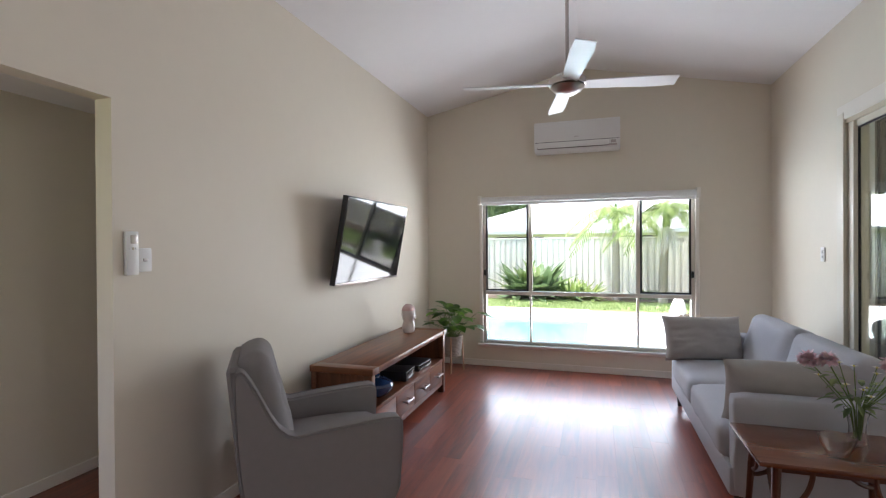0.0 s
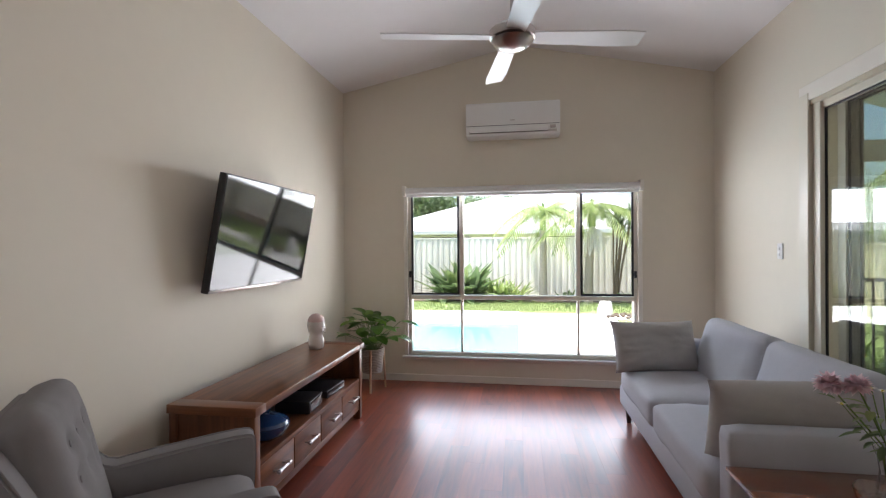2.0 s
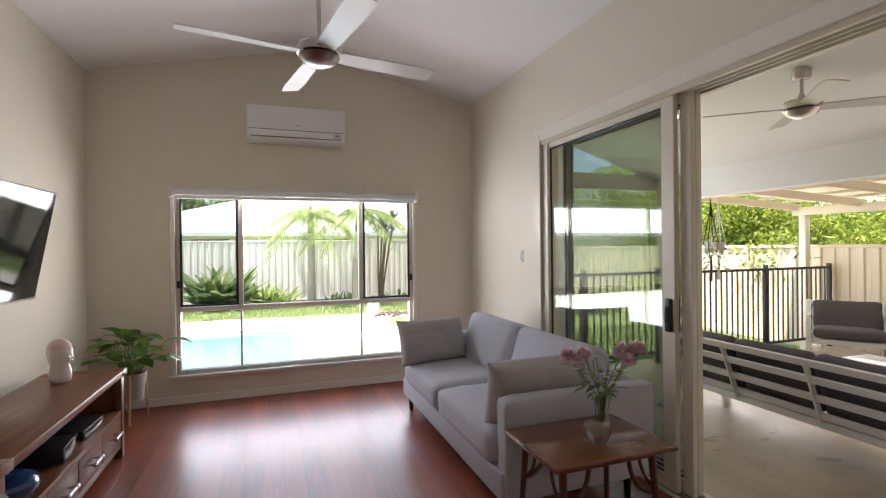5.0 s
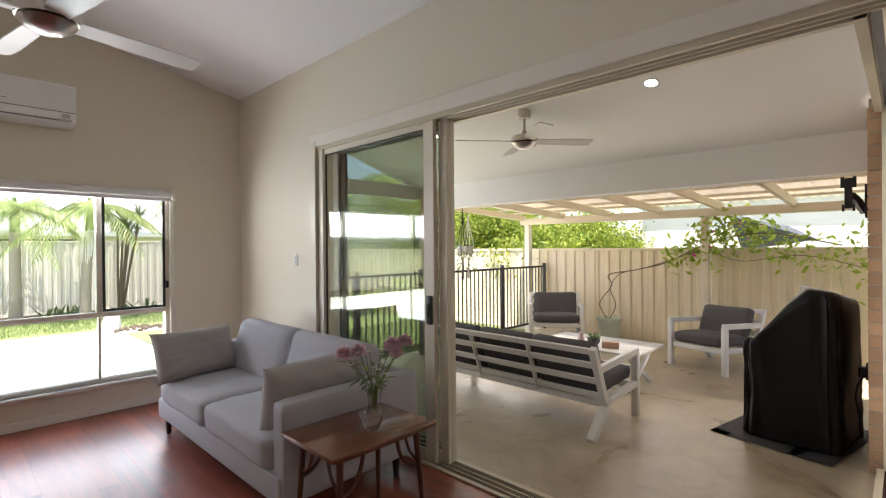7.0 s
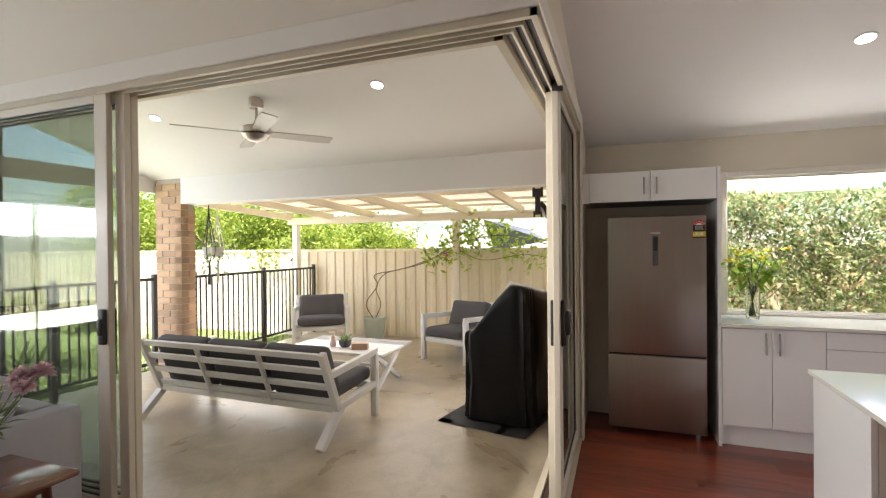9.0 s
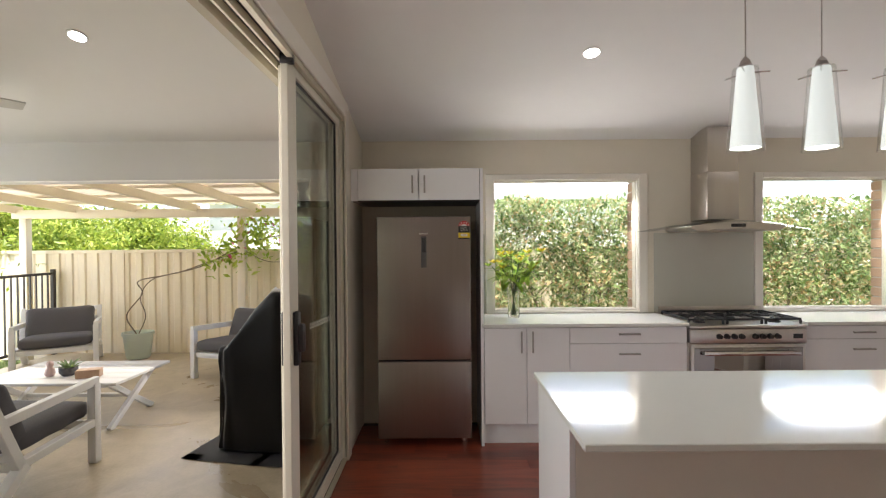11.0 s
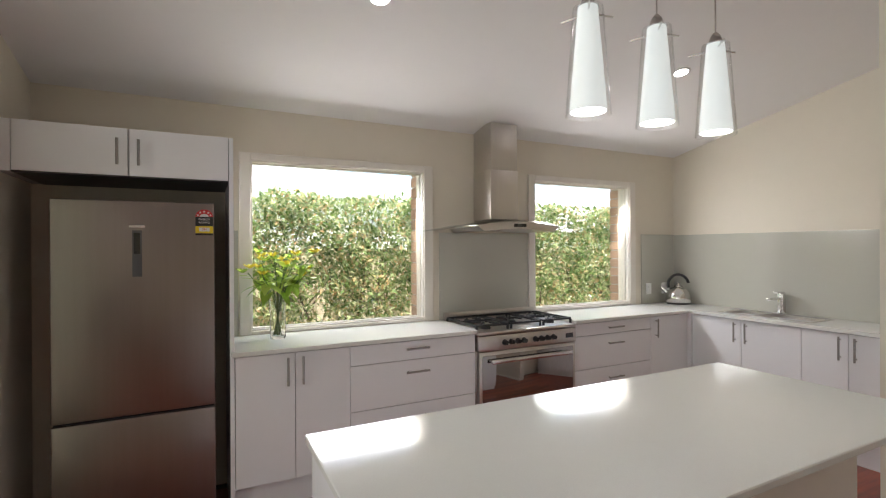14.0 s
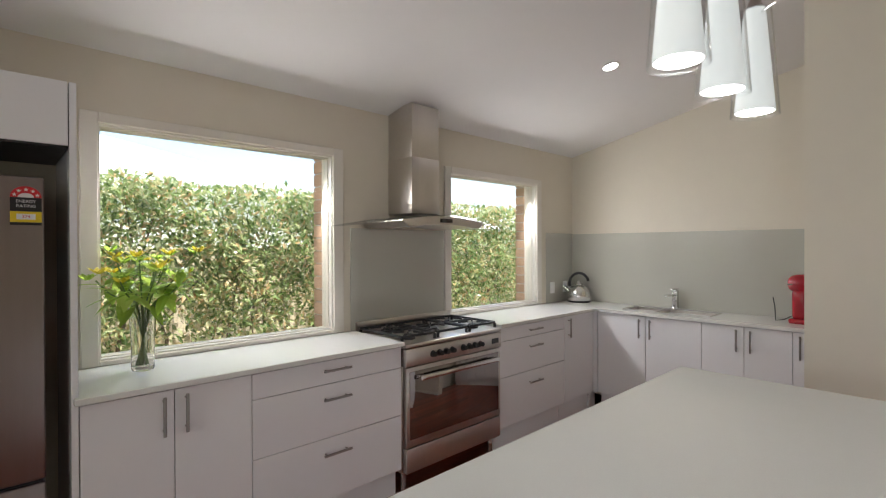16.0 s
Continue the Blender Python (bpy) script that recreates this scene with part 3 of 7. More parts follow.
# ceilings
b = B()
slab(b, ((-2.1, YD - 0.05, EAVE - 0.035), (-2.1, 6.2, EAVE - 0.035)), ((0, YD - 0.05, RIDGE), (0, 6.2, RIDGE)), 0.1)
slab(b, ((2.1, 6.2, EAVE - 0.035), (2.1, YD - 0.05, EAVE - 0.035)), ((0, 6.2, RIDGE), (0, YD - 0.05, RIDGE)), 0.1)
setting("ceiling_living", b, M_CEIL, "white raked living room ceiling with a central ridge")
kz = 2.40 + SLOPE_K * (XK - 0.0)
b = B()
slab(b, ((4.8, YD + 0.1, 2.40 - 0.136 * SLOPE_K), (4.8, -4.75, 2.40 - 0.136 * SLOPE_K)), ((0, YD + 0.1, kz), (0, -4.75, kz)), 0.1)
slab(b, ((-2.1, -3.45, kz - 0.45), (-2.1, YD + 0.1, kz - 0.45)), ((0, -3.45, kz), (0, YD + 0.1, kz)), 0.1)
setting("ceiling_kitchen", b, M_CEIL, "white raked kitchen ceiling")
b = B()
box(b, -2.1, 2.14, YD - 0.05, YD + 0.12, 3.3, 3.75)
setting("bulkhead", b, M_CEIL, "white bulkhead between the raked ceilings")

# skirting
b = B()
for x0, x1, y0, y1 in ((XW, XE, YN - 0.014, YN), (XW, XW + 0.014, 1.745, YN), (XE - 0.014, XE, 4.58, YN), (-3.12, -3.106, -0.5, 4.1), (XW + 0.014, 2.46, -3.25, -3.236), (XW, XW + 0.014, -3.23, 0.55)):
    box(b, x0, x1, y0, y1, 0.0, 0.075, 0.003, 1)
setting("baseboard", b, M_TRIM, "low cream painted skirting board")

# ---- living room window ----
w1 = tagged(new("window_1"), "wide cream aluminium window with two black framed sliding screens", "window", "", "structure")


def bars(bm, plane, axis, lines):
    """Straight members: each (u0, u1, z0, z1) across the plane."""
    lo, hi = plane
    for u0, u1, z0, z1 in lines:
        if axis == "x":
            box(bm, u0, u1, lo, hi, z0, z1, 0.003, 1)
        else:
            box(bm, lo, hi, u0, u1, z0, z1, 0.003, 1)
    return bm


b = bars(B(), (6.06, 6.15), "x", ((-1.2, -1.165, 0.28, 2.07), (1.165, 1.2, 0.28, 2.07), (-1.165, 1.165, 2.035, 2.07), (-1.165, 1.165, 0.28, 0.315), (-1.165, 1.165, 0.89, 0.935)))
part("window_frame", b, M_ALU, w1)
for x in (-0.614, 0.614):
    part("mullion", bars(B(), (6.065, 6.14), "x", ((x - 0.022, x + 0.022, 0.935, 2.035),)), M_ALU, w1)
    part("glazing_bar", bars(B(), (6.07, 6.12), "x", ((x - 0.012, x + 0.012, 0.315, 0.89),)), M_ALU, w1)
for x0, x1 in ((-1.165, -0.636), (0.636, 1.165)):
    s = part("screen_sash", bars(B(), (6.052, 6.068), "x", ((x0, x0 + 0.022, 0.94, 2.03), (x1 - 0.022, x1, 0.94, 2.03), (x0 + 0.022, x1 - 0.022, 0.94, 0.962), (x0 + 0.022, x1 - 0.022, 2.008, 2.03))), M_BLACK, w1, "thin black sliding sash")
for x0, x1, z0, z1 in ((-1.165, -0.636, 0.935, 2.035), (-0.592, 0.592, 0.935, 2.035), (0.636, 1.165, 0.935, 2.035), (-1.165, -0.626, 0.315, 0.89), (-0.602, 0.602, 0.315, 0.89), (0.626, 1.165, 0.315, 0.89)):
    if abs(x0 + x1) > 1 and z0 > 0.9:
        part("fly_screen", box(B(), x0 + 0.02, x1 - 0.02, 6.058, 6.061, z0 + 0.02, z1 - 0.02), M_FLYSCREEN, w1, "", 0).visible_shadow = False
    g = part("pane", box(B(), x0 + 0.001, x1 - 0.001, 6.098, 6.102, z0 + 0.001, z1 - 0.001), M_GLASS, w1, "", 0)
    g.visible_shadow = False
for x in (-1.178, 1.178):
    part("latch", box(B(), x - 0.012, x + 0.012, 6.03, 6.06, 1.13, 1.20, 0.004), M_BLACK, w1, "black window latch")
b = B()
for x0, x1, z0, z1 in ((-1.24, -1.2, 0.24, 2.11), (1.2, 1.24, 0.24, 2.11), (-1.2, 1.2, 2.07, 2.11), (-1.2, 1.2, 0.235, 0.28)):
    box(b, x0, x1, 6.012, 6.06 if z1 < 0.3 or z0 > 2 else 6.058, z0, z1, 0.003, 1)
part("architrave", b, M_TRIM, w1)
part("window_sill", box(B(), -1.26, 1.26, 5.972, 6.0115, 0.262, 0.284, 0.004), M_WHITE, w1)
blind = thing("roller_blind", "cream roller blind wound up at the window head", "blind", pose(0, 5.968, 2.06))
part("blind_roll", rod(B(), (-1.2, 0.0, 0.0), (1.2, 0.0, 0.0), 0.042, seg=20), M_WHITE, blind)
for x in (-1.22, 1.22):
    part("bracket", box(B(), x - 0.02, x + 0.02, -0.046, 0.042, -0.046, 0.06, 0.004), M_TRIM, blind)
part("hem_bar", box(B(), -1.19, 1.19, -0.046, -0.034, -0.062, -0.03, 0.003), M_WHITE, blind)

# ---- sliding doors ----
d1 = tagged(new("door_1"), "cream aluminium sliding door stacked open to the covered patio", "sliding door", "", "structure")
b = B()
box(b, 1.915, 2.12, 4.455, 4.50, 0, HEAD + 0.02, 0.003, 1)
box(b, 1.91, 1.925, 4.44, 4.545, 0, HEAD + 0.05, 0.003, 1)
part("jamb", b, M_ALU, d1)
b = B()
box(b, 1.915, 1.93, YD - 0.015, 4.55, HEAD + 0.0, HEAD + 0.11, 0.004, 1)
box(b, 1.93, 2.14, YD + 0.2, 4.455, HEAD + 0.02, HEAD + 0.06)
part("head_architrave", b, M_TRIM, d1)
b = B()
for x0, x1 in ((1.93, 1.955), (1.995, 2.005), (2.045, 2.055), (2.1, 2.14)):
    box(b, x0, x1, YD + (x0 - 1.93), 4.455, HEAD - 0.03, HEAD + 0.02)
part("head_track", b, M_ALU_IN, d1)
part("track_groove", box(B(), 1.955, 2.1, YD + 0.1, 4.455, HEAD + 0.008, HEAD + 0.018), M_BLACK, d1, "dark recessed track")
b = B()
for x0, x1 in ((1.93, 1.96), (1.995, 2.003), (2.045, 2.053), (2.1, 2.14)):
    box(b, x0, x1, YD + (x0 - 1.93), 4.455, -0.03, 0.012)
part("sill_track", b, M_ALU_IN, d1)
part("sill_groove", box(B(), 1.96, 2.1, YD + 0.1, 4.455, -0.03, -0.012), M_BLACK, d1)


def sliding_panel(parent, axis, plane, u0, u1, wide, handle_at, z0=0.02, z1=HEAD - 0.012):
    """One framed glass door panel; wide gives the two stile widths."""
    lo, hi = plane
    mid = (lo + hi) / 2
    sash = part("sash", bars(B(), plane, axis, ((u0, u0 + wide[0], z0, z1), (u1 - wide[1], u1, z0, z1), (u0 + wide[0], u1 - wide[1], z0, z0 + 0.08), (u0 + wide[0], u1 - wide[1], z1 - 0.06, z1))), M_ALU, parent)
    seal = B()
    e = 0.012
    bars(seal, (mid - 0.008, mid + 0.008), axis, ((u0 + wide[0], u0 + wide[0] + e, z0 + 0.08, z1 - 0.06), (u1 - wide[1] - e, u1 - wide[1], z0 + 0.08, z1 - 0.06), (u0 + wide[0] + e, u1 - wide[1] - e, z1 - 0.06 - e, z1 - 0.06), (u0 + wide[0] + e, u1 - wide[1] - e, z0 + 0.08, z0 + 0.08 + e)))
    part("seal", seal, M_BLACK, sash)
    g = B()
    if axis == "x":
        box(g, u0 + wide[0] + 0.001, u1 - wide[1] - 0.001, mid - 0.002, mid + 0.002, z0 + 0.081, z1 - 0.061)
    else:
        box(g, mid - 0.002, mid + 0.002, u0 + wide[0] + 0.001, u1 - wide[1] - 0.001, z0 + 0.081, z1 - 0.061)
    gl = part("pane", g, M_DOORGLASS, sash, "", 0)
    gl.visible_shadow = False
    if handle_at is not None:
        h = B()
        for lo2, hi2 in ((lo - 0.026, lo + 0.001), (hi - 0.001, hi + 0.022)):
            if axis == "x":
                box(h, handle_at - 0.024, handle_at + 0.024, lo2, hi2, 0.94, 1.2, 0.008)
                box(h, handle_at - 0.012, handle_at + 0.036, lo2 - 0.022, hi2 - 0.004, 1.0, 1.14, 0.014)
            else:
                box(h, lo2, hi2, handle_at - 0.022, handle_at + 0.022, 0.98, 1.18, 0.008)
                box(h, lo2 - 0.012, hi2 - 0.004, handle_at - 0.015, handle_at + 0.015, 1.03, 1.13, 0.01)
        part("handle", h, M_BLACK, sash, "black pull handle with lock")


sliding_panel(d1, "y", (1.958, 1.994), 2.995, 4.44, (0.10, 0.075), 3.03)
sliding_panel(d1, "y", (2.006, 2.043), 2.915, 4.30, (0.075, 0.075), None)
sliding_panel(d1, "y", (2.056, 2.098), 2.925, 4.28, (0.06, 0.075), None)
part("cover_post", box(B(), 1.94, 1.97, 4.36, 4.44, 0.0, HEAD - 0.01, 0.004, 1), M_ALU, d1)

d2 = tagged(new("door_2"), "cream aluminium sliding door pushed back beside the fridge", "sliding door", "", "structure")
b = B()
box(b, 3.94, 3.98, YD + 0.012, 0.765, 0, HEAD + 0.02, 0.003, 1)
box(b, 3.925, 4.03, YD - 0.016, YD, 0, HEAD + 0.05, 0.003, 1)
part("jamb", b, M_ALU, d2)
b = B()
box(b, 1.93, 4.03, YD - 0.015, YD, HEAD + 0.0, HEAD + 0.11, 0.004, 1)
box(b, 2.14, 3.94, YD, 0.80, HEAD + 0.02, HEAD + 0.06)
box(b, 1.93, 2.14, YD, 0.80, HEAD + 0.02, HEAD + 0.058)
part("head_architrave", b, M_TRIM, d2)
b = B()
for k0, k1 in ((0.0, 0.025), (0.065, 0.075), (0.115, 0.125), (0.17, 0.21)):
    box(b, 1.93 + k0, 3.94, YD + k0, YD + k1, HEAD - 0.029, HEAD + 0.019)
part("head_track", b, M_ALU_IN, d2)
part("track_groove", box(B(), 1.96, 3.94, YD + 0.026, 0.75, HEAD + 0.007, HEAD + 0.017), M_BLACK, d2)
b = B()
for k0, k1 in ((0.0, 0.03), (0.065, 0.073), (0.115, 0.123), (0.17, 0.21)):
    box(b, 1.93 + k0, 3.94, YD + k0, YD + k1, -0.03, 0.011)
part("sill_track", b, M_ALU_IN, d2)
part("sill_groove", box(B(), 1.96, 3.94, YD + 0.03, 0.76, -0.03, -0.013), M_BLACK, d2)
sliding_panel(d2, "x", (YD + 0.028, YD + 0.064), 2.815, 3.92, (0.125, 0.075), 2.875)
sliding_panel(d2, "x", (YD + 0.076, YD + 0.113), 2.93, 3.91, (0.075, 0.075), None)
part("bumper", box(B(), 2.795, 2.835, YD + 0.0, YD + 0.06, 2.37, 2.415, 0.004), M_BLACK, d2)

# ---- kitchen windows ----
for number, (y0, y1) in enumerate(((-0.53, -1.765), (-2.82, -3.96)), 2):
    w = tagged(new("window_%d" % number), "cream framed kitchen picture window over the bench", "window", "", "structure")
    lo, hi = min(y0, y1), max(y0, y1)
    b = B()
    for a0, a1, z0, z1 in ((lo - 0.075, lo, 0.922, 2.11), (hi, hi + 0.07, 0.922, 2.11), (lo, hi, 2.06, 2.11), (lo, hi, 0.922, 0.945)):
        box(b, XK - 0.016, XK + 0.002, a0, a1, z0, z1, 0.004, 1)
    part("architrave", b, M_TRIM, w)
    e = 0.014
    b = bars(B(), (4.70, 4.76), "y", ((lo, lo + e, 0.945, 2.06), (hi - e, hi, 0.945, 2.06), (lo + e, hi - e, 2.06 - e, 2.06), (lo + e, hi - e, 0.945, 0.945 + e)))
    part("window_frame", b, M_ALU, w)
    b = B()
    for a0, a1, z0, z1 in ((lo, lo + 0.008, 0.945, 2.06), (hi - 0.008, hi, 0.945, 2.06), (lo + 0.008, hi - 0.008, 2.052, 2.06), (lo + 0.008, hi - 0.008, 0.945, 0.953)):
        box(b, XK, 4.70, a0, a1, z0, z1)
    part("reveal", b, M_TRIM, w)
    g = part("pane", box(B(), 4.728, 4.732, lo + e + 0.001, hi - e - 0.001, 0.946 + e, 2.059 - e), M_GLASS, w, "", 0)
    g.visible_shadow = False

# ---- living room things ----
def armchair():
    a = thing("armchair", "grey upholstered armchair with a buttoned back and piped edges", "armchair", pose(-1.325, 2.44, 0, 0, 0, 38) @ Matrix.Diagonal((0.92, 0.92, 1, 1)))
    c = B()
    cushion(c, pose(0.08, 0, 0.40), 0.66, 0.54, 0.17, 0.06, 0.03, seed=1)
    part("seat_cushion", c, M_CHAIR, a)
    part("seat_base", box(B(), -0.30, 0.38, -0.28, 0.28, 0.16, 0.33, 0.03), M_CHAIR, a)
    for s in (-1, 1):
        q = B()
        prof = [(-0.36, 0.12), (0.40, 0.12), (0.44, 0.60), (0.40, 0.635), (0.0, 0.61), (-0.20, 0.59), (-0.38, 0.93), (-0.44, 0.92), (-0.42, 0.5)]
        for _ in range(2):
            prof = [tuple(p[k] * (1 - f) + n[k] * f for k in (0, 1)) for p, n in zip(prof, prof[1:] + prof[:1]) for f in (0.2, 0.8)]
        y0, y1 = s * 0.28, s * 0.385
        f1, f2 = [q.verts.new((x, y0, z)) for x, z in prof], [q.verts.new((x, y1, z)) for x, z in prof]
        q.faces.new(f1 if s > 0 else f1[::-1])
        q.faces.new(f2[::-1] if s > 0 else f2)
        for i in range(len(prof)):
            j = (i + 1) % len(prof)
            q.faces.new((f1[j], f1[i], f2[i], f2[j]) if s > 0 else (f1[i], f1[j], f2[j], f2[i]))
        bmesh.ops.recalc_face_normals(q, faces=q.faces[:])
        rim = [e for e in q.edges if abs(e.verts[0].co.y - e.verts[1].co.y) < 1e-4]
        bmesh.ops.bevel(q, geom=rim, offset=0.012, segments=3, affect="EDGES", clamp_overlap=True)
        arm = part("arm", q, M_CHAIR, a, "", 60)
        part("piping", tube(B(), [(x, s * 0.381, z) for x, z in prof], 0.004, 6), M_CHAIR, arm)
    k = B()
    cushion(k, pose(-0.285, 0, 0.69, 0, -14, 0), 0.17, 0.55, 0.60, 0.07, 0.0, cuts=26, seed=4)
    for v in k.verts:
        if v.co.x > -0.28:
            v.co.x += 0.03 * max(0, 1 - (v.co.y / 0.27) ** 2) * max(0, 1 - ((v.co.z - 0.69) / 0.3) ** 2)
            for by in (-0.13, 0, 0.13):
                for bz in (0.72, 0.84):
                    v.co.x -= 0.034 * math.exp(-((v.co.y - by) ** 2 + (v.co.z - bz) ** 2) / 0.0012)
    back = part("back_cushion", k, M_CHAIR, a, "", 70)
    part("back_panel", bar(B(), (-0.36, 0, 0.14), (-0.44, 0, 0.93), 0.60, 0.07, (1, 0, 0), 0.02), M_CHAIR, a)
    for by in (-0.13, 0, 0.13):
        for bz in (0.72, 0.84):
            part("button", lathe(B(), [(0.012, 0), (0.011, 0.004), (0.0, 0.007)], 10), M_CHAIR, back).matrix_basis = pose(-0.199 - (bz - 0.72) * 0.25, by, bz, 0, 76, 0)
    for x in (-0.30, 0.34):
        for y in (-0.28, 0.28):
            part("leg", rod(B(), (x, y, 0.0), (x * 0.95, y * 0.95, 0.17), 0.014, 0.022), M_DARKWOOD, a, "dark wooden leg")


armchair()


def sofa():
    s = thing("sofa", "pale grey two seat fabric sofa with loose cushions", "sofa", pose(0.83, 3.02, 0))
    W, L = 0.98, 2.12
    part("base_frame", box(B(), 0.0, W - 0.04, 0.03, L - 0.03, 0.14, 0.30, 0.02), M_SOFA, s)
    for y0, y1 in ((0.0, 0.13), (L - 0.13, L)):
        c = B()
        cushion(c, pose(W / 2 + 0.02, (y0 + y1) / 2, 0.415), W, y1 - y0, 0.55, 0.03, 0.004, cuts=9, seed=y0)
        part("arm", c, M_SOFA, s, "", 70)
    c = B()
    cushion(c, pose(W - 0.10, L / 2, 0.42), 0.16, L - 0.26, 0.56, 0.035, 0.0, cuts=9, seed=3)
    part("back_frame", c, M_SOFA, s, "", 70)
    seat = (L - 0.26) / 2
    for i in range(2):
        c = B()
        cushion(c, pose(0.37, 0.13 + seat * (i + 0.5), 0.385), 0.78, seat - 0.006, 0.20, 0.055, 0.022, cuts=10, seed=i * 5)
        part("seat_cushion", c, M_SOFA, s, "", 70)
        c = B()
        cushion(c, pose(0.68, 0.13 + seat * (i + 0.5), 0.66, 0, 17, 0), 0.20, seat - 0.012, 0.46, 0.075, 0.0, cuts=10, seed=i * 7 + 2)
        for v in c.verts:
            v.co.x -= 0.035 * max(0, 1 - ((v.co.y - 0.13 - seat * (i + 0.5)) / (seat / 2)) ** 2) * (1 if v.co.x < 0.68 else 0)
        part("back_cushion", c, M_SOFA, s, "", 70)
    for x in (0.06, W - 0.12):
        for y in (0.08, L - 0.1):
            part("leg", rod(B(), (x, y, 0.0), (x, y, 0.15), 0.018, 0.028, 12), M_DARKWOOD, s, "dark tapered wooden leg")
    p = thing("scatter_cushion", "grey linen scatter cushion against the far sofa arm", "cushion", pose(1.05, 4.88, 0.665, 70, 0, 8), "sofa cushions")
    part("cover", pillow(B(), Matrix.Identity(4), 0.66, 0.41, 0.23, seed=1), M_PILLOW, p, "", 80)
    p = thing("scatter_cushion", "grey linen scatter cushion leaning on the near sofa arm", "cushion", pose(1.19, 3.28, 0.645, 79, 0, 181), "sofa cushions")
    part("cover", pillow(B(), Matrix.Identity(4), 0.70, 0.41, 0.23, seed=5), M_PILLOW, p, "", 80)


sofa()


def tv_unit():
    t = thing("tv_unit", "rustic brown wooden tv unit with open shelf and four drawers", "tv unit", pose(-1.835, 3.15, 0))
    D, L, H = 0.505, 1.74, 0.64
    top = part("top", box(B(), 0, D, 0.11, L - 0.11, H - 0.045, H, 0.004), M_TVWOOD, t)
    for y0, y1 in ((0, 0.11), (L - 0.11, L)):
        part("end_board", box(B(), 0, D + 0.002, y0 + 0.0015, y1 - 0.0015, H - 0.046, H + 0.001, 0.004), M_TVWOOD_X, top)
    for y0, y1 in ((0.02, 0.075), (L - 0.075, L - 0.02)):
        part("side_panel", box(B(), 0.04, D - 0.07, y0 + 0.012, y1 - 0.012, 0.09, H - 0.047, 0.003), M_TVWOOD_Z, t)
        for x0, x1 in ((D - 0.075, D - 0.015), (0.0, 0.045)):
            part("post", box(B(), x0, x1, y0, y1, 0.0, H - 0.047, 0.004), M_TVWOOD_Z, t)
    part("shelf", box(B(), 0.03, D - 0.02, 0.075, L - 0.075, 0.315, 0.345, 0.003), M_TVWOOD, t)
    part("back_panel", box(B(), 0.01, 0.03, 0.06, L - 0.06, 0.1, H - 0.047), M_DARKWOOD, t)
    part("rail", box(B(), D - 0.06, D - 0.025, 0.076, L - 0.076, 0.075, 0.12, 0.003), M_TVWOOD, t)
    part("bottom", box(B(), 0.03, D - 0.062, 0.076, L - 0.076, 0.09, 0.11), M_TVWOOD, t)
    w = (L - 0.15) / 4
    for i in range(4):
        y0 = 0.075 + w * i
        d = part("drawer", box(B(), D - 0.05, D - 0.022, y0 + 0.004, y0 + w - 0.004, 0.123, 0.312, 0.004), M_TVWOOD, t)
        h = B()
        rod(h, (D + 0.018, y0 + w / 2 - 0.075, 0.225), (D + 0.018, y0 + w / 2 + 0.075, 0.225), 0.009)
        for s in (-0.055, 0.055):
            rod(h, (D - 0.024, y0 + w / 2 + s, 0.225), (D + 0.018, y0 + w / 2 + s, 0.225), 0.006)
            rod(h, (D + 0.018, y0 + w / 2 + s - 0.012, 0.225), (D + 0.018, y0 + w / 2 + s + 0.012, 0.225), 0.0125)
        part("handle", h, M_NICKEL, d, "worn metal bar handle")
    for y, half, tall in ((4.02, 0.125, 0.085), (4.40, 0.155, 0.06)):
        k = thing("set_top_box", "black media box on the tv unit shelf", "media box", pose(-1.52, y, 0.3455, 0, 0, 4 if y < 4.1 else -3))
        part("case", box(B(), -0.11, 0.13, -half, half, 0.006, tall, 0.004), M_BLACK, k)
        part("front_panel", box(B(), 0.1305, 0.133, 0.015 - half, half - 0.015, 0.012, tall - 0.006, 0.001), M_DARKGLASS, k)
        for x in (-0.08, 0.1):
            for yy in (-0.1, 0.1):
                part("foot", rod(B(), (x, yy, 0), (x, yy, 0.007), 0.01), M_BLACK, k)
    q = thing("casserole_pot", "round blue glazed pot with a lid", "pot", pose(-1.47, 3.50, 0.3455) @ Matrix.Scale(1.18, 4))
    part("bowl", lathe(B(), [(0.05, 0), (0.085, 0.02), (0.11, 0.055), (0.115, 0.075), (0.105, 0.075), (0.10, 0.06), (0.0, 0.02)], 28), M_BLUE, q)
    part("lid", lathe(B(), [(0.112, 0.076), (0.105, 0.092), (0.07, 0.112), (0.02, 0.122), (0.018, 0.13), (0.026, 0.14), (0.02, 0.148), (0, 0.15)], 28), M_BLUE, q)


tv_unit()


def television():
    t = thing("television", "large flat black wall mounted television tilted forward", "television", pose(-1.745, 4.06, 1.545, 0, 10.5, 0))
    part("case", box(B(), -0.035, 0.012, -0.615, 0.615, -0.36, 0.36, 0.006), M_BLACK, t)
    part("screen", box(B(), 0.0125, 0.0145, -0.606, 0.606, -0.338, 0.352), M_SCREEN, t, "glossy black screen")
    part("lower_bezel", box(B(), 0.0125, 0.017, -0.61, 0.61, -0.357, -0.342, 0.001), M_NICKEL, t, "thin silver lower bezel")
    part("mount", box(B(), -0.187, -0.034, -0.16, 0.16, -0.045, 0.045, 0.004), M_BLACK, t, "black wall bracket")


television()

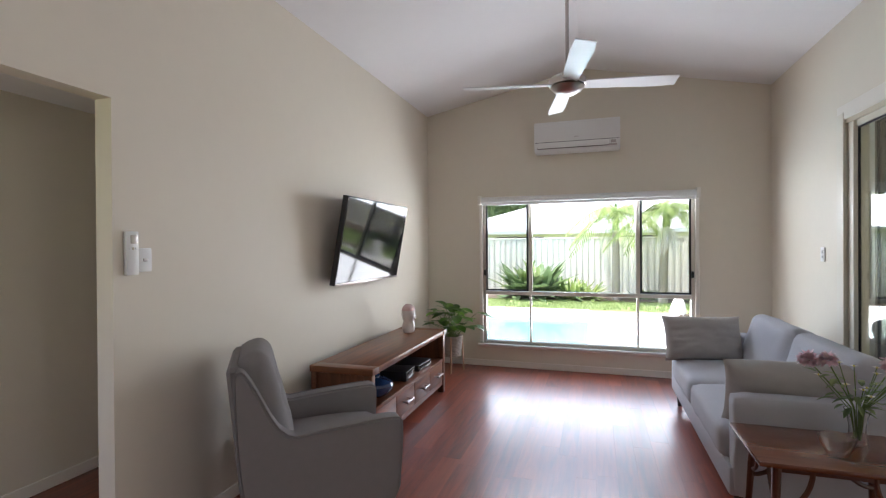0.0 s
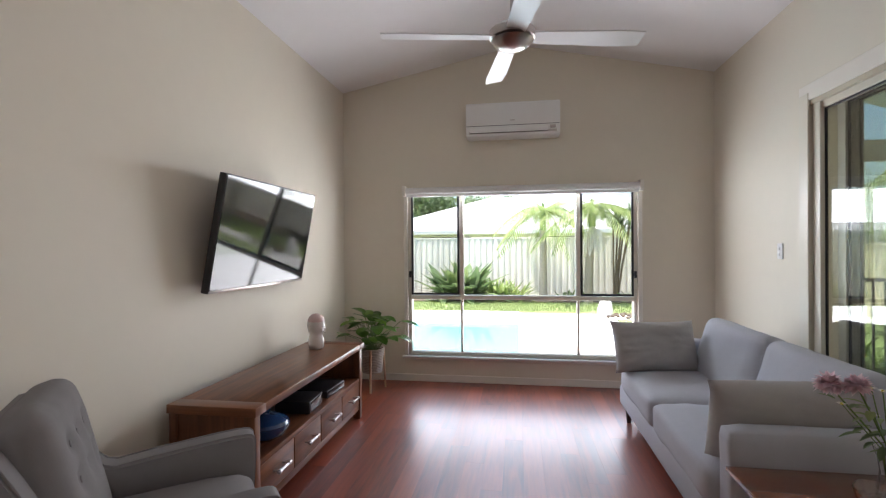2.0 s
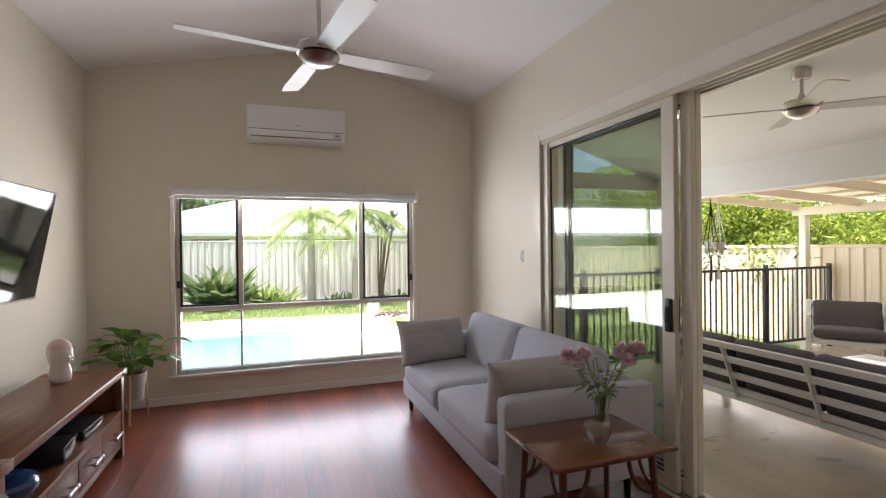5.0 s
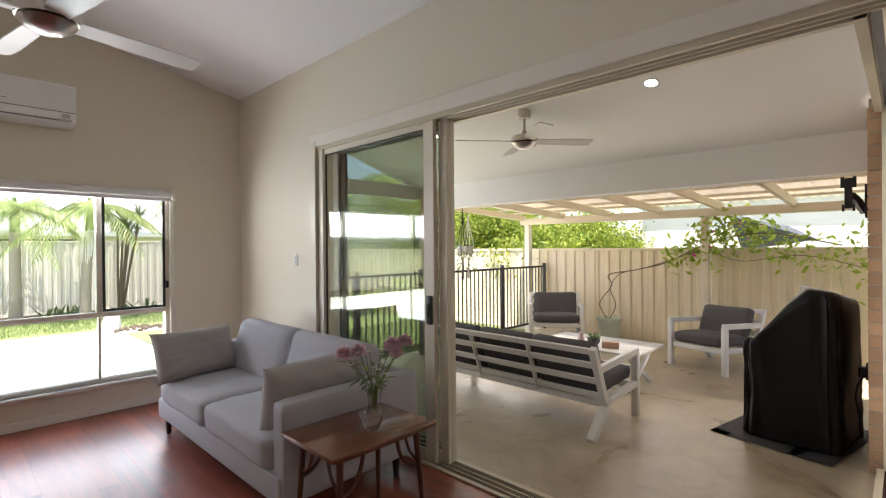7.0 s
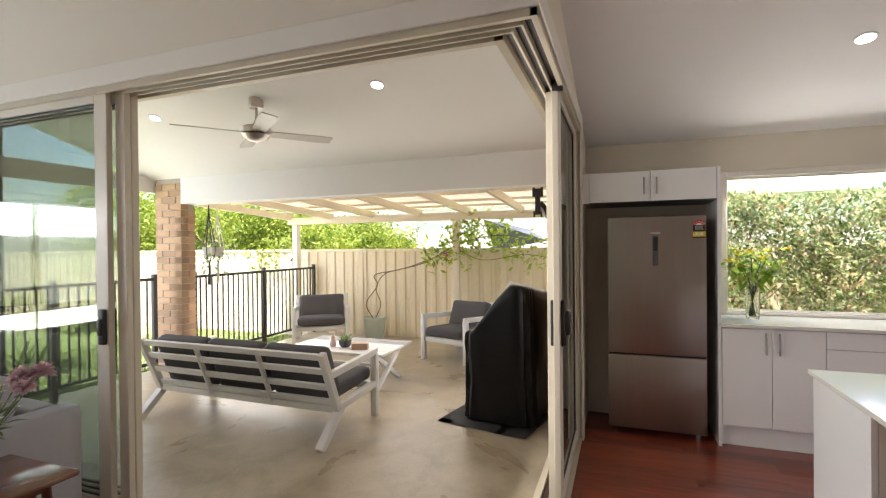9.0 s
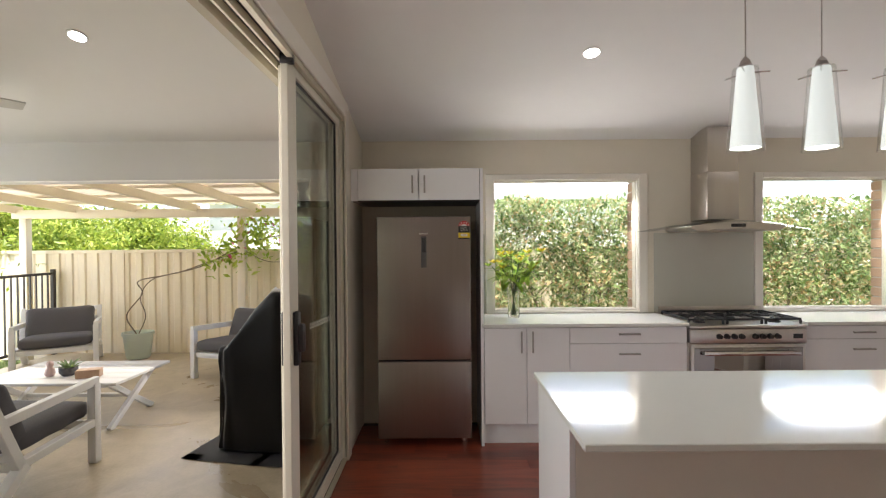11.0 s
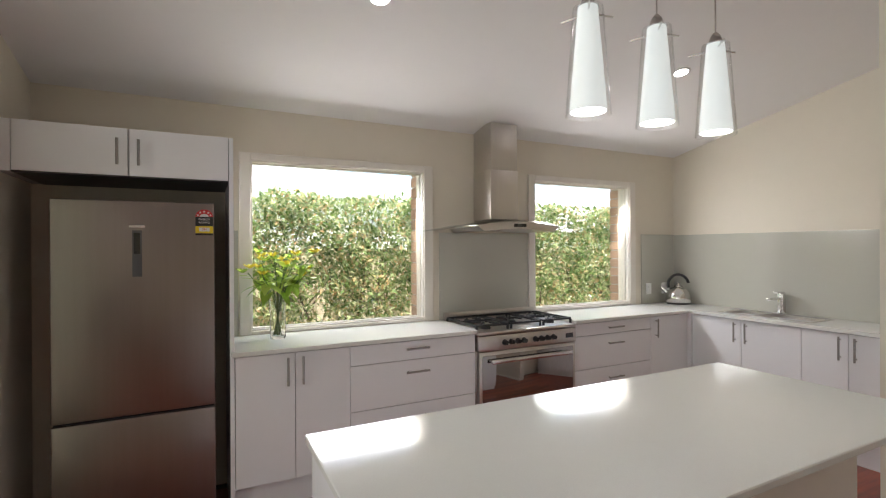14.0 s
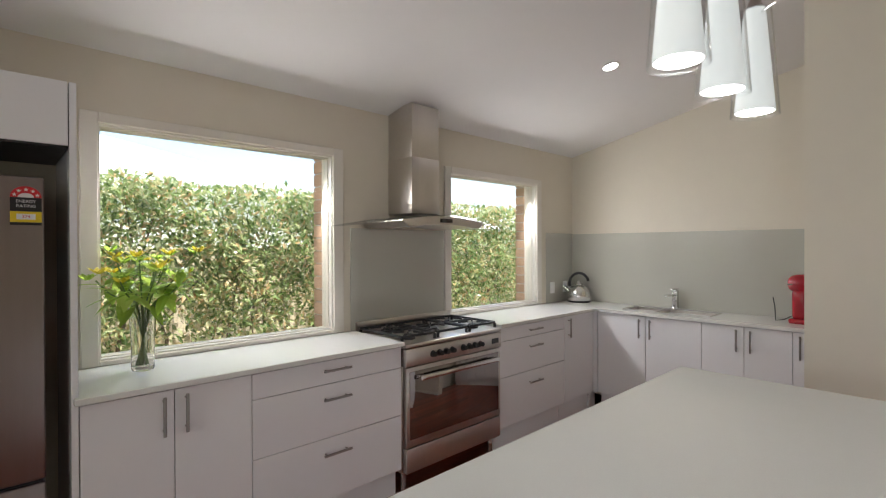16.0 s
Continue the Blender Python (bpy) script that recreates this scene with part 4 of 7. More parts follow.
o = thing("owl_figurine", "white ceramic owl ornament with a rosy crown", "ornament", pose(-1.63, 4.58, 0.642))
b = B()
lathe(b, [(0.045, 0), (0.056, 0.008), (0.062, 0.05), (0.058, 0.09), (0.05, 0.115), (0.06, 0.14), (0.068, 0.18), (0.066, 0.22), (0.052, 0.255), (0.028, 0.275), (0, 0.28)], 24, wobble=lambda a, z: 1 + 0.05 * math.cos(2 * a) + 0.02 * math.cos(6 * a))
for s in (-1, 1):
    rod(b, (0.058, s * 0.025, 0.16), (0.068, s * 0.025, 0.16), 0.02, 0.014)
rod(b, (0.062, 0, 0.14), (0.082, 0, 0.132), 0.008, 0.001)
part("body", b, M_CERAMIC, o, "", 60)
part("crown", lathe(B(), [(0.0672, 0.222), (0.066, 0.235), (0.056, 0.258), (0.03, 0.28), (0, 0.286)], 24), M_SALT, o, "rosy glazed crown", 60)


def potted_plant():
    rng = random.Random(5)
    p = thing("potted_plant", "leafy green pothos in a wicker basket on pale legs", "plant", pose(-1.50, 5.66, 0))
    for a in (40, 160, 280):
        c, s = math.cos(radians(a)), math.sin(radians(a))
        part("leg", rod(B(), (0.15 * c, 0.15 * s, 0), (0.125 * c, 0.125 * s, 0.42), 0.010, 0.013, 8), M_PALEWOOD, p, "pale turned wooden leg")
    b = B()
    for i in range(15):
        z = 0.19 + i * 0.0165
        r = 0.095 + 0.025 * i / 14
        tube(b, [(r * math.cos(a), r * math.sin(a), z + 0.002 * math.sin(9 * a)) for a in np.linspace(0, 6.2832, 25)], 0.0075, 6)
    part("basket", b, M_WICKER, p)
    part("inner_pot", lathe(B(), [(0.08, 0.185), (0.108, 0.41), (0.10, 0.41), (0.09, 0.39), (0, 0.385)], 20), M_MULCH, p)
    b, st = B(), B()
    for i in range(44):
        a, e = rng.uniform(0, 6.28), rng.uniform(0.45, 1.45)
        L = rng.uniform(0.14, 0.42)
        tip = Vector((math.cos(a) * math.cos(e), math.sin(a) * math.cos(e), math.sin(e))) * L
        base = Vector((rng.uniform(-0.05, 0.05), rng.uniform(-0.05, 0.05), 0.39))
        mid = base + tip * 0.5 + Vector((0, 0, 0.05))
        tip = base + tip + Vector((0, 0, 0.02))
        tube(st, [base, mid, tip], 0.0028, 5)
        way = Vector((math.cos(a), math.sin(a), rng.uniform(-0.2, 0.8)))
        blade(b, tip, way, (0, 0, 1), rng.uniform(0.14, 0.2), rng.uniform(0.105, 0.14), 0.3, 0.12)
    tip = Vector((0.30, 0.02, 0.56))
    tube(st, [(0, 0, 0.4), (0.16, 0.0, 0.52), tip], 0.003, 5)
    blade(b, tip, (1, 0.1, -0.3), (0, 0, 1), 0.14, 0.08)
    part("stems", st, M_STEM, p)
    part("leaves", b, M_HOUSEPLANT, p, "", 0)


potted_plant()


def side_table():
    t = thing("side_table", "low teak side table with curved braces", "side table", pose(1.155, 2.755, 0))
    b = box(B(), -0.335, 0.335, -0.245, 0.245, 0.525, 0.55, 0.009)
    for v in b.verts:
        v.co.z += 0.012 * (abs(v.co.x) / 0.335) ** 4
    part("tabletop", b, M_TEAK, t)
    for x in (-1, 1):
        for y in (-1, 1):
            part("leg", rod(B(), (x * 0.27, y * 0.20, 0), (x * 0.245, y * 0.165, 0.526), 0.012, 0.019, 10), M_TEAK_DARK, t)
            pts = []
            for k in range(9):
                a = k / 8 * math.pi / 2
                pts.append((x * (0.25 - 0.14 * math.sin(a)), y * 0.168, 0.33 + 0.19 * (1 - math.cos(a))))
            part("brace", tube(B(), pts, 0.011, 8), M_TEAK_DARK, t)
            pts = [(x * 0.249, y * (0.168 - 0.1 * math.sin(k / 8 * math.pi / 2)), 0.36 + 0.16 * (1 - math.cos(k / 8 * math.pi / 2))) for k in range(9)]
            part("brace", tube(B(), pts, 0.009, 8), M_TEAK_DARK, t)
    for y in (-0.165, 0.165):
        part("apron", box(B(), -0.24, 0.24, y - 0.009, y + 0.009, 0.495, 0.526), M_TEAK_DARK, t)


side_table()


def flower_vase():
    rng = random.Random(11)
    v = thing("flower_vase", "cut crystal vase of pink chrysanthemums and small daisies", "vase", pose(1.31, 2.84, 0.5505))
    wob = lambda a, z: 1 + 0.05 * abs(math.sin(6 * a + 22 * z))
    part("vase", lathe(B(), [(0.042, 0), (0.044, 0.012), (0.034, 0.05), (0.031, 0.09), (0.038, 0.14), (0.05, 0.175), (0.046, 0.174), (0.034, 0.14), (0.027, 0.09), (0.03, 0.05), (0.034, 0.02), (0, 0.016)], 36, wobble=wob), M_VASE, v, "", 25)
    lf = B()
    heads = [(-0.18, 0.03, 0.385, 0.055), (-0.13, -0.04, 0.40, 0.05), (0.15, 0.02, 0.385, 0.06), (0.21, -0.03, 0.40, 0.058), (0.13, -0.05, 0.355, 0.05)]
    for x, y, z, r in heads:
        pk = B()
        part("stem", tube(B(), [(x * 0.05, y * 0.1, 0.03), (x * 0.12, y * 0.2, 0.18), (x, y, z)], 0.003, 6), M_STEM, v)
        for i in range(150):
            a, e = rng.uniform(0, 6.28), math.asin(rng.uniform(-0.35, 1))
            d = Vector((math.cos(a) * math.cos(e), math.sin(a) * math.cos(e), math.sin(e)))
            blade(pk, Vector((x, y, z)) + d * r * 0.3, d, (0, 0, 1), r * rng.uniform(0.5, 0.75), r * 0.4, 0.3, 0.3, 2)
        part("bloom", pk, M_PINK, v, "pale pink chrysanthemum head", 0)
    for i in range(13):
        a = rng.uniform(0, 6.28)
        x, y, z = math.cos(a) * rng.uniform(0.04, 0.22), math.sin(a) * rng.uniform(0.03, 0.1), rng.uniform(0.25, 0.4)
        ds = B()
        part("stem", tube(B(), [(x * 0.05, y * 0.1, 0.05), (x * 0.2, y * 0.2, 0.17), (x, y, z)], 0.002, 5), M_STEM, v)
        for k in range(12):
            b2 = k * 0.5236
            blade(ds, (x, y, z), (math.cos(b2), math.sin(b2), 0.25), (0, 0, 1), 0.02, 0.008, 0.1, 0.2, 2)
        d = part("daisy", ds, M_DAISY, v, "small white daisy", 0)
        part("centre", rod(B(), (x, y, z - 0.002), (x, y, z + 0.005), 0.006, 0.003, 8), M_YELLOW, d)
    for i in range(46):
        a = rng.uniform(0, 6.28)
        z = rng.uniform(0.16, 0.34)
        r = (z - 0.12) * rng.uniform(0.2, 0.95)
        blade(lf, (r * math.cos(a), r * math.sin(a) * 0.6, z), (math.cos(a), math.sin(a), rng.uniform(-0.3, 0.6)), (0, 0, 1), rng.uniform(0.04, 0.075), rng.uniform(0.015, 0.03), 0.3)
    part("foliage", lf, M_SHRUB, v, "", 0)
    q = thing("glass_bowl", "small clear glass bowl on the side table", "bowl", pose(1.17, 2.685, 0.5505))
    part("bowl", lathe(B(), [(0.028, 0), (0.034, 0.006), (0.058, 0.045), (0.07, 0.092), (0.066, 0.092), (0.053, 0.045), (0.03, 0.012), (0, 0.01)], 32, wobble=lambda a, z: 1 + 0.06 * math.cos(4 * a) * z / 0.09), M_VASE, q, "", 40)


flower_vase()


def ceiling_fan(m, hub_z, rod_top, blade_mat, metal, span, turn, label, n=4, out=False):
    f = thing("ceiling_fan", label, "ceiling fan", m, "ceiling fans")
    part("downrod", rod(B(), (0, 0, hub_z + 0.06), (0, 0, rod_top), 0.0125), metal, f)
    part("canopy", lathe(B(), [(0.055, rod_top - 0.07), (0.062, rod_top - 0.05), (0.06, rod_top + 0.02)], 20), metal, f)
    part("collar", lathe(B(), [(0.03, hub_z + 0.055), (0.026, hub_z + 0.085), (0.014, hub_z + 0.11)], 16), metal, f)
    part("motor", lathe(B(), [(0.10, hub_z - 0.012), (0.125, hub_z - 0.005), (0.128, hub_z + 0.035), (0.11, hub_z + 0.055), (0.03, hub_z + 0.06)], 32), metal, f)
    part("cap", lathe(B(), [(0, hub_z - 0.075), (0.05, hub_z - 0.068), (0.095, hub_z - 0.045), (0.118, hub_z - 0.016), (0.10, hub_z - 0.013)], 32), metal, f, "domed brushed metal cap")
    for i in range(n):
        a = turn + 360 / n * i
        b = box(B(), 0.10, span, -0.06, 0.06, -0.004, 0.004, 0.0)
        bmesh.ops.subdivide_edges(b, edges=b.edges[:], cuts=4, use_grid_fill=True)
        for v in b.verts:
            s = (v.co.x - 0.1) / (span - 0.1)
            v.co.y *= 0.85 + 0.35 * s - (0.25 * max(0, s - 0.85) / 0.15 if abs(v.co.y) > 0.03 else 0)
            v.co.z -= v.co.y * 0.2
        bl = part("blade", b, blade_mat, f)
        bl.matrix_basis = pose(0, 0, hub_z + 0.004, 0, 0, a)
    return f


ceiling_fan(pose(-0.03, 3.60, 0), 2.62, RIDGE, M_FAN, M_NICKEL, 0.73, 11, "brushed nickel ceiling fan with four white blades")

a = thing("air_conditioner", "white split system air conditioner above the window", "air conditioner", pose(-0.055, YN, 2.77))
b = B()
prof = [(0, 0.16), (-0.20, 0.165), (-0.212, 0.155), (-0.212, -0.09), (-0.19, -0.155), (-0.14, -0.18), (0, -0.18)]
l0, l1 = [b.verts.new((-0.475, y, z)) for y, z in prof], [b.verts.new((0.475, y, z)) for y, z in prof]
b.faces.new(l0[::-1])
b.faces.new(l1)
for i in range(len(prof)):
    j = (i + 1) % len(prof)
    b.faces.new((l0[i], l0[j], l1[j], l1[i]))
bmesh.ops.recalc_face_normals(b, faces=b.faces[:])
bmesh.ops.bevel(b, geom=b.edges[:], offset=0.008, segments=2, affect="EDGES", clamp_overlap=True)
part("housing", b, M_WHITE, a)
part("louvre", box(B(), -0.43, 0.35, -0.218, -0.19, -0.14, -0.085, 0.006), M_WHITE, a)
# thin dark strips paint in the shade of the gaps round the louvre
part("gap_shade", box(B(), -0.465, 0.465, -0.2135, -0.205, -0.076, -0.071), M_MAT, a)
part("gap_shade", box(B(), -0.43, 0.35, -0.209, -0.18, -0.1475, -0.1415), M_MAT, a)
part("outlet_slot", box(B(), -0.44, 0.44, -0.2065, -0.19, -0.15, -0.128, 0.002), M_NICKEL, a)
part("indicator", box(B(), 0.375, 0.43, -0.216, -0.206, -0.12, -0.088, 0.002), M_NICKEL, a)
part("badge", box(B(), -0.025, 0.025, -0.2135, -0.2115, -0.028, -0.02), M_NICKEL, a)

for n, y, z, w, h in (("remote_holder", 1.827, 1.475, 0.065, 0.205), ("wall_control", 1.90, 1.442, 0.075, 0.115)):
    a = thing(n, "white air conditioner remote in its wall cradle" if w < 0.07 else "white square wall control plate", "remote" if w < 0.07 else "switch", pose(XW, y, z))
    part("body", box(B(), 0.0005, 0.022 if w < 0.07 else 0.011, -w / 2, w / 2, -h / 2, h / 2, 0.005), M_WHITE, a)
    if w < 0.07:
        part("display", box(B(), 0.0221, 0.0232, -0.012, 0.024, 0.045, 0.085, 0.0005), M_NICKEL, a, "grey display")
        for k in range(3):
            part("key", box(B(), 0.0221, 0.0238, -0.02 + k * 0.016, -0.01 + k * 0.016, 0.015, 0.028, 0.001), M_ALU_IN if k == 1 else M_WHITE, a)
    else:
        part("rocker", box(B(), 0.0111, 0.014, -0.011, 0.011, -0.008, 0.008, 0.002), M_NICKEL, a)
a = thing("light_switch", "white double light switch by the sliding door", "switch", pose(XE, 4.815, 1.41))
part("plate", box(B(), -0.010, -0.0005, -0.036, 0.036, -0.058, 0.058, 0.004), M_WHITE, a)
for z in (-0.02, 0.02):
    part("rocker", box(B(), -0.017, -0.0101, -0.01, 0.01, z - 0.012, z + 0.012, 0.002), M_WHITE, a)


# ---- kitchen ----
XF, TOP = 4.15, 0.92


def pull(bm, face, axis, u, z, length, upright):
    """A bar pull on two posts. face: the front's place on its axis, u: place across."""
    out = face - 0.03
    ends = ((u, z - length / 2), (u, z + length / 2)) if upright else ((u - length / 2, z), (u + length / 2, z))
    at = (lambda a, u2, z2: (a, u2, z2)) if axis == "x" else (lambda a, u2, z2: (u2, a, z2))
    rod(bm, at(out, *ends[0]), at(out, *ends[1]), 0.0068, seg=10)
    for f in (0.12, 0.88):
        u2, z2 = ends[0][0] + f * (ends[1][0] - ends[0][0]), ends[0][1] + f * (ends[1][1] - ends[0][1])
        rod(bm, at(out, u2, z2), at(face + 0.002, u2, z2), 0.004, seg=8)
    return bm


def base_unit(label, axis, u0, u1, fronts, depth=0.50, sign=1):
    """A base cabinet on a kick board. fronts: (u0, u1, z0, z1, pull u, pull z, upright)."""
    c = thing("base_cabinet", label, "cabinet", None, "kitchen base cabinets")
    lo, hi = min(u0, u1), max(u0, u1)
    f0 = XF if axis == "x" else -4.13
    bx = (lambda bm, a0, a1, v0, v1, z0, z1, r=0.0: box(bm, f0 + a0, f0 + a1, v0, v1, z0, z1, r, 1)) if axis == "x" else (lambda bm, a0, a1, v0, v1, z0, z1, r=0.0: box(bm, v0, v1, f0 - a1, f0 - a0, z0, z1, r, 1))
    part("body", bx(B(), 0.020, depth, lo + 0.001, hi - 0.001, 0.16, 0.893), M_CAB, c)
    part("kick_board", bx(B(), 0.06, 0.075, lo + 0.001, hi - 0.001, 0.0, 0.158), M_CAB, c)
    for a0, a1, z0, z1, pu, pz, up in fronts:
        d = part("door" if up else "drawer", bx(B(), 0.0, 0.018, min(a0, a1) + 0.0018, max(a0, a1) - 0.0018, z0, z1, 0.0012), M_CAB, c)
        h = B()
        if axis == "x":
            pull(h, f0, "x", pu, pz, 0.16, up)
        else:
            out = f0 + 0.03
            e = 0.08
            rod(h, (pu, out, pz - e), (pu, out, pz + e), 0.0068, seg=10)
            for s in (-0.06, 0.06):
                rod(h, (pu, out, pz + s), (pu, f0 - 0.002, pz + s), 0.004, seg=8)
        part("handle", h, M_PULL, d, "slim brushed steel bar handle")
    return c


D0, D1, Z0, Z1 = 0.165, 0.885, 0.165, 0.885
base_unit("white laminate base cabinet with two doors", "x", -0.402, -1.042, ((-0.402, -0.72, Z0, Z1, -0.678, 0.785, True), (-0.72, -1.042, Z0, Z1, -0.762, 0.785, True)))
base_unit("white laminate cabinet with three drawers", "x", -1.042, -1.918, ((-1.042, -1.918, 0.767, Z1, -1.48, 0.838, False), (-1.042, -1.918, 0.487, 0.763, -1.48, 0.69, False), (-1.042, -1.918, Z0, 0.483, -1.48, 0.405, False)))
base_unit("white laminate cabinet with three drawers beside the oven", "x", -2.80, -3.645, ((-2.80, -3.645, 0.79, Z1, -3.22, 0.84, False), (-2.80, -3.645, 0.527, 0.786, -3.22, 0.715, False), (-2.80, -3.645, Z0, 0.523, -3.22, 0.44, False)))
base_unit("white laminate corner cabinet with one door", "x", -3.645, -4.11, ((-3.645, -4.11, Z0, Z1, -3.70, 0.79, True),))
for x0, x1, f in ((4.115, 3.251, ((4.115, 3.685, 3.73), (3.685, 3.251, 3.64))), (3.251, 2.676, ((3.251, 2.966, 3.01), (2.966, 2.676, 2.92))), (2.676, 2.10, ((2.676, 2.39, 2.63), (2.39, 2.10, 2.35)))):
    base_unit("white laminate base cabinet with two doors along the end wall", "y", x0, x1, [(a, c, Z0, Z1, p, 0.785, True) for a, c, p in f], depth=0.46)
c = thing("corner_filler", "white filler strip in the cabinet corner", "panel")
part("board", box(B(), 4.117, 4.168, -4.148, -4.112, 0.165, 0.893), M_CAB, c)
part("kick_board", box(B(), 4.19, 4.2095, -4.205, -4.109, 0.0, 0.16), M_CAB, c)
b = B()
box(b, 4.12, 4.66, -1.922, -0.385, 0.895, TOP, 0.003, 1)
part("worktop", b, M_STONE, None)
tagged(bpy.data.objects["worktop"], "white polished stone worktop beneath the window", "worktop")
b = B()
box(b, 4.12, 4.66, -4.10, -2.797, 0.895, TOP, 0.003, 1)
box(b, 3.93, 4.66, -4.598, -4.10, 0.895, TOP)
box(b, 2.05, 3.22, -4.598, -4.10, 0.895, TOP)
box(b, 3.22, 3.93, -4.21, -4.10, 0.895, TOP)
box(b, 3.22, 3.93, -4.598, -4.51, 0.895, TOP)
tagged(part("worktop", b, M_STONE), "white polished stone worktop with an inset sink", "worktop")

s = thing("kitchen_sink", "stainless steel double bowl sink set into the worktop", "sink", pose(3.575, -4.36, 0))
for x0, x1 in ((-0.345, 0.06), (0.075, 0.345)):
    b = B()
    box(b, x0, x1, -0.145, -0.14, 0.76, TOP - 0.004)
    box(b, x0, x1, 0.14, 0.145, 0.76, TOP - 0.004)
    box(b, x0, x0 + 0.005, -0.14, 0.14, 0.76, TOP - 0.004)
    box(b, x1 - 0.005, x1, -0.14, 0.14, 0.76, TOP - 0.004)
    box(b, x0, x1, -0.145, 0.145, 0.755, 0.76)
    part("bowl", b, M_STEEL, s)
b = B()
for x0, x1, y0, y1 in ((-0.358, 0.358, 0.142, 0.152), (-0.358, 0.358, -0.152, -0.142), (-0.358, -0.342, -0.142, 0.142), (0.342, 0.358, -0.142, 0.142), (0.058, 0.077, -0.142, 0.142)):
    box(b, x0, x1, y0, y1, TOP - 0.002, TOP + 0.003)
part("rim", b, M_CHROME, s)
f = thing("mixer_tap", "square chrome mixer tap behind the sink", "tap", pose(3.60, -4.54, TOP))
part("column", box(B(), -0.022, 0.022, -0.022, 0.022, 0, 0.17, 0.003), M_CHROME, f)
part("spout", box(B(), -0.016, 0.016, 0.022, 0.19, 0.12, 0.138, 0.003), M_CHROME, f)
part("lever", box(B(), -0.018, 0.018, -0.02, 0.085, 0.173, 0.183, 0.003), M_CHROME, f)

# splashbacks
for n, x0, x1, y0, y1, z0, z1 in (("a", 4.656, 4.662, -2.745, -1.895, 0.921, 1.60), ("b", 4.656, 4.662, -4.592, -4.118, 0.921, 1.605), ("c", 2.05, 4.655, -4.598, -4.592, 0.921, 1.60), ("d", 4.656, 4.662, -0.452, -0.402, 0.921, 1.60)):
    tagged(part("splashback", box(B(), x0, x1, y0, y1, z0, z1, 0.001, 1), M_SPLASH), "glossy greige glass splashback panel", "splashback")
for y in (-4.215, -4.44):
    p = thing("power_outlet", "white power outlet on the splashback", "outlet", pose(4.656, y, 1.065))
    part("plate", box(B(), -0.009, -0.0005, -0.036, 0.036, -0.055, 0.055, 0.004), M_WHITE, p)
    part("rocker", box(B(), -0.014, -0.0091, -0.012, 0.012, 0.01, 0.03, 0.002), M_WHITE, p)
    if y < -4.3:
        part("plug", box(B(), -0.05, -0.0092, -0.02, 0.02, -0.04, 0.0, 0.006), M_WHITE, p)


def plate(outline, x0, x1):
    """A thin plate with that outline of (y, z), between two places on x."""
    bm = B()
    front, rear = [bm.verts.new((x0, y, z)) for y, z in outline], [bm.verts.new((x1, y, z)) for y, z in outline]
    bm.faces.new(front)
    bm.faces.new(rear[::-1])
    for i in range(len(outline)):
        j = (i + 1) % len(outline)
        bm.faces.new((front[j], front[i], rear[i], rear[j]))
    bmesh.ops.recalc_face_normals(bm, faces=bm.faces[:])
    return bm


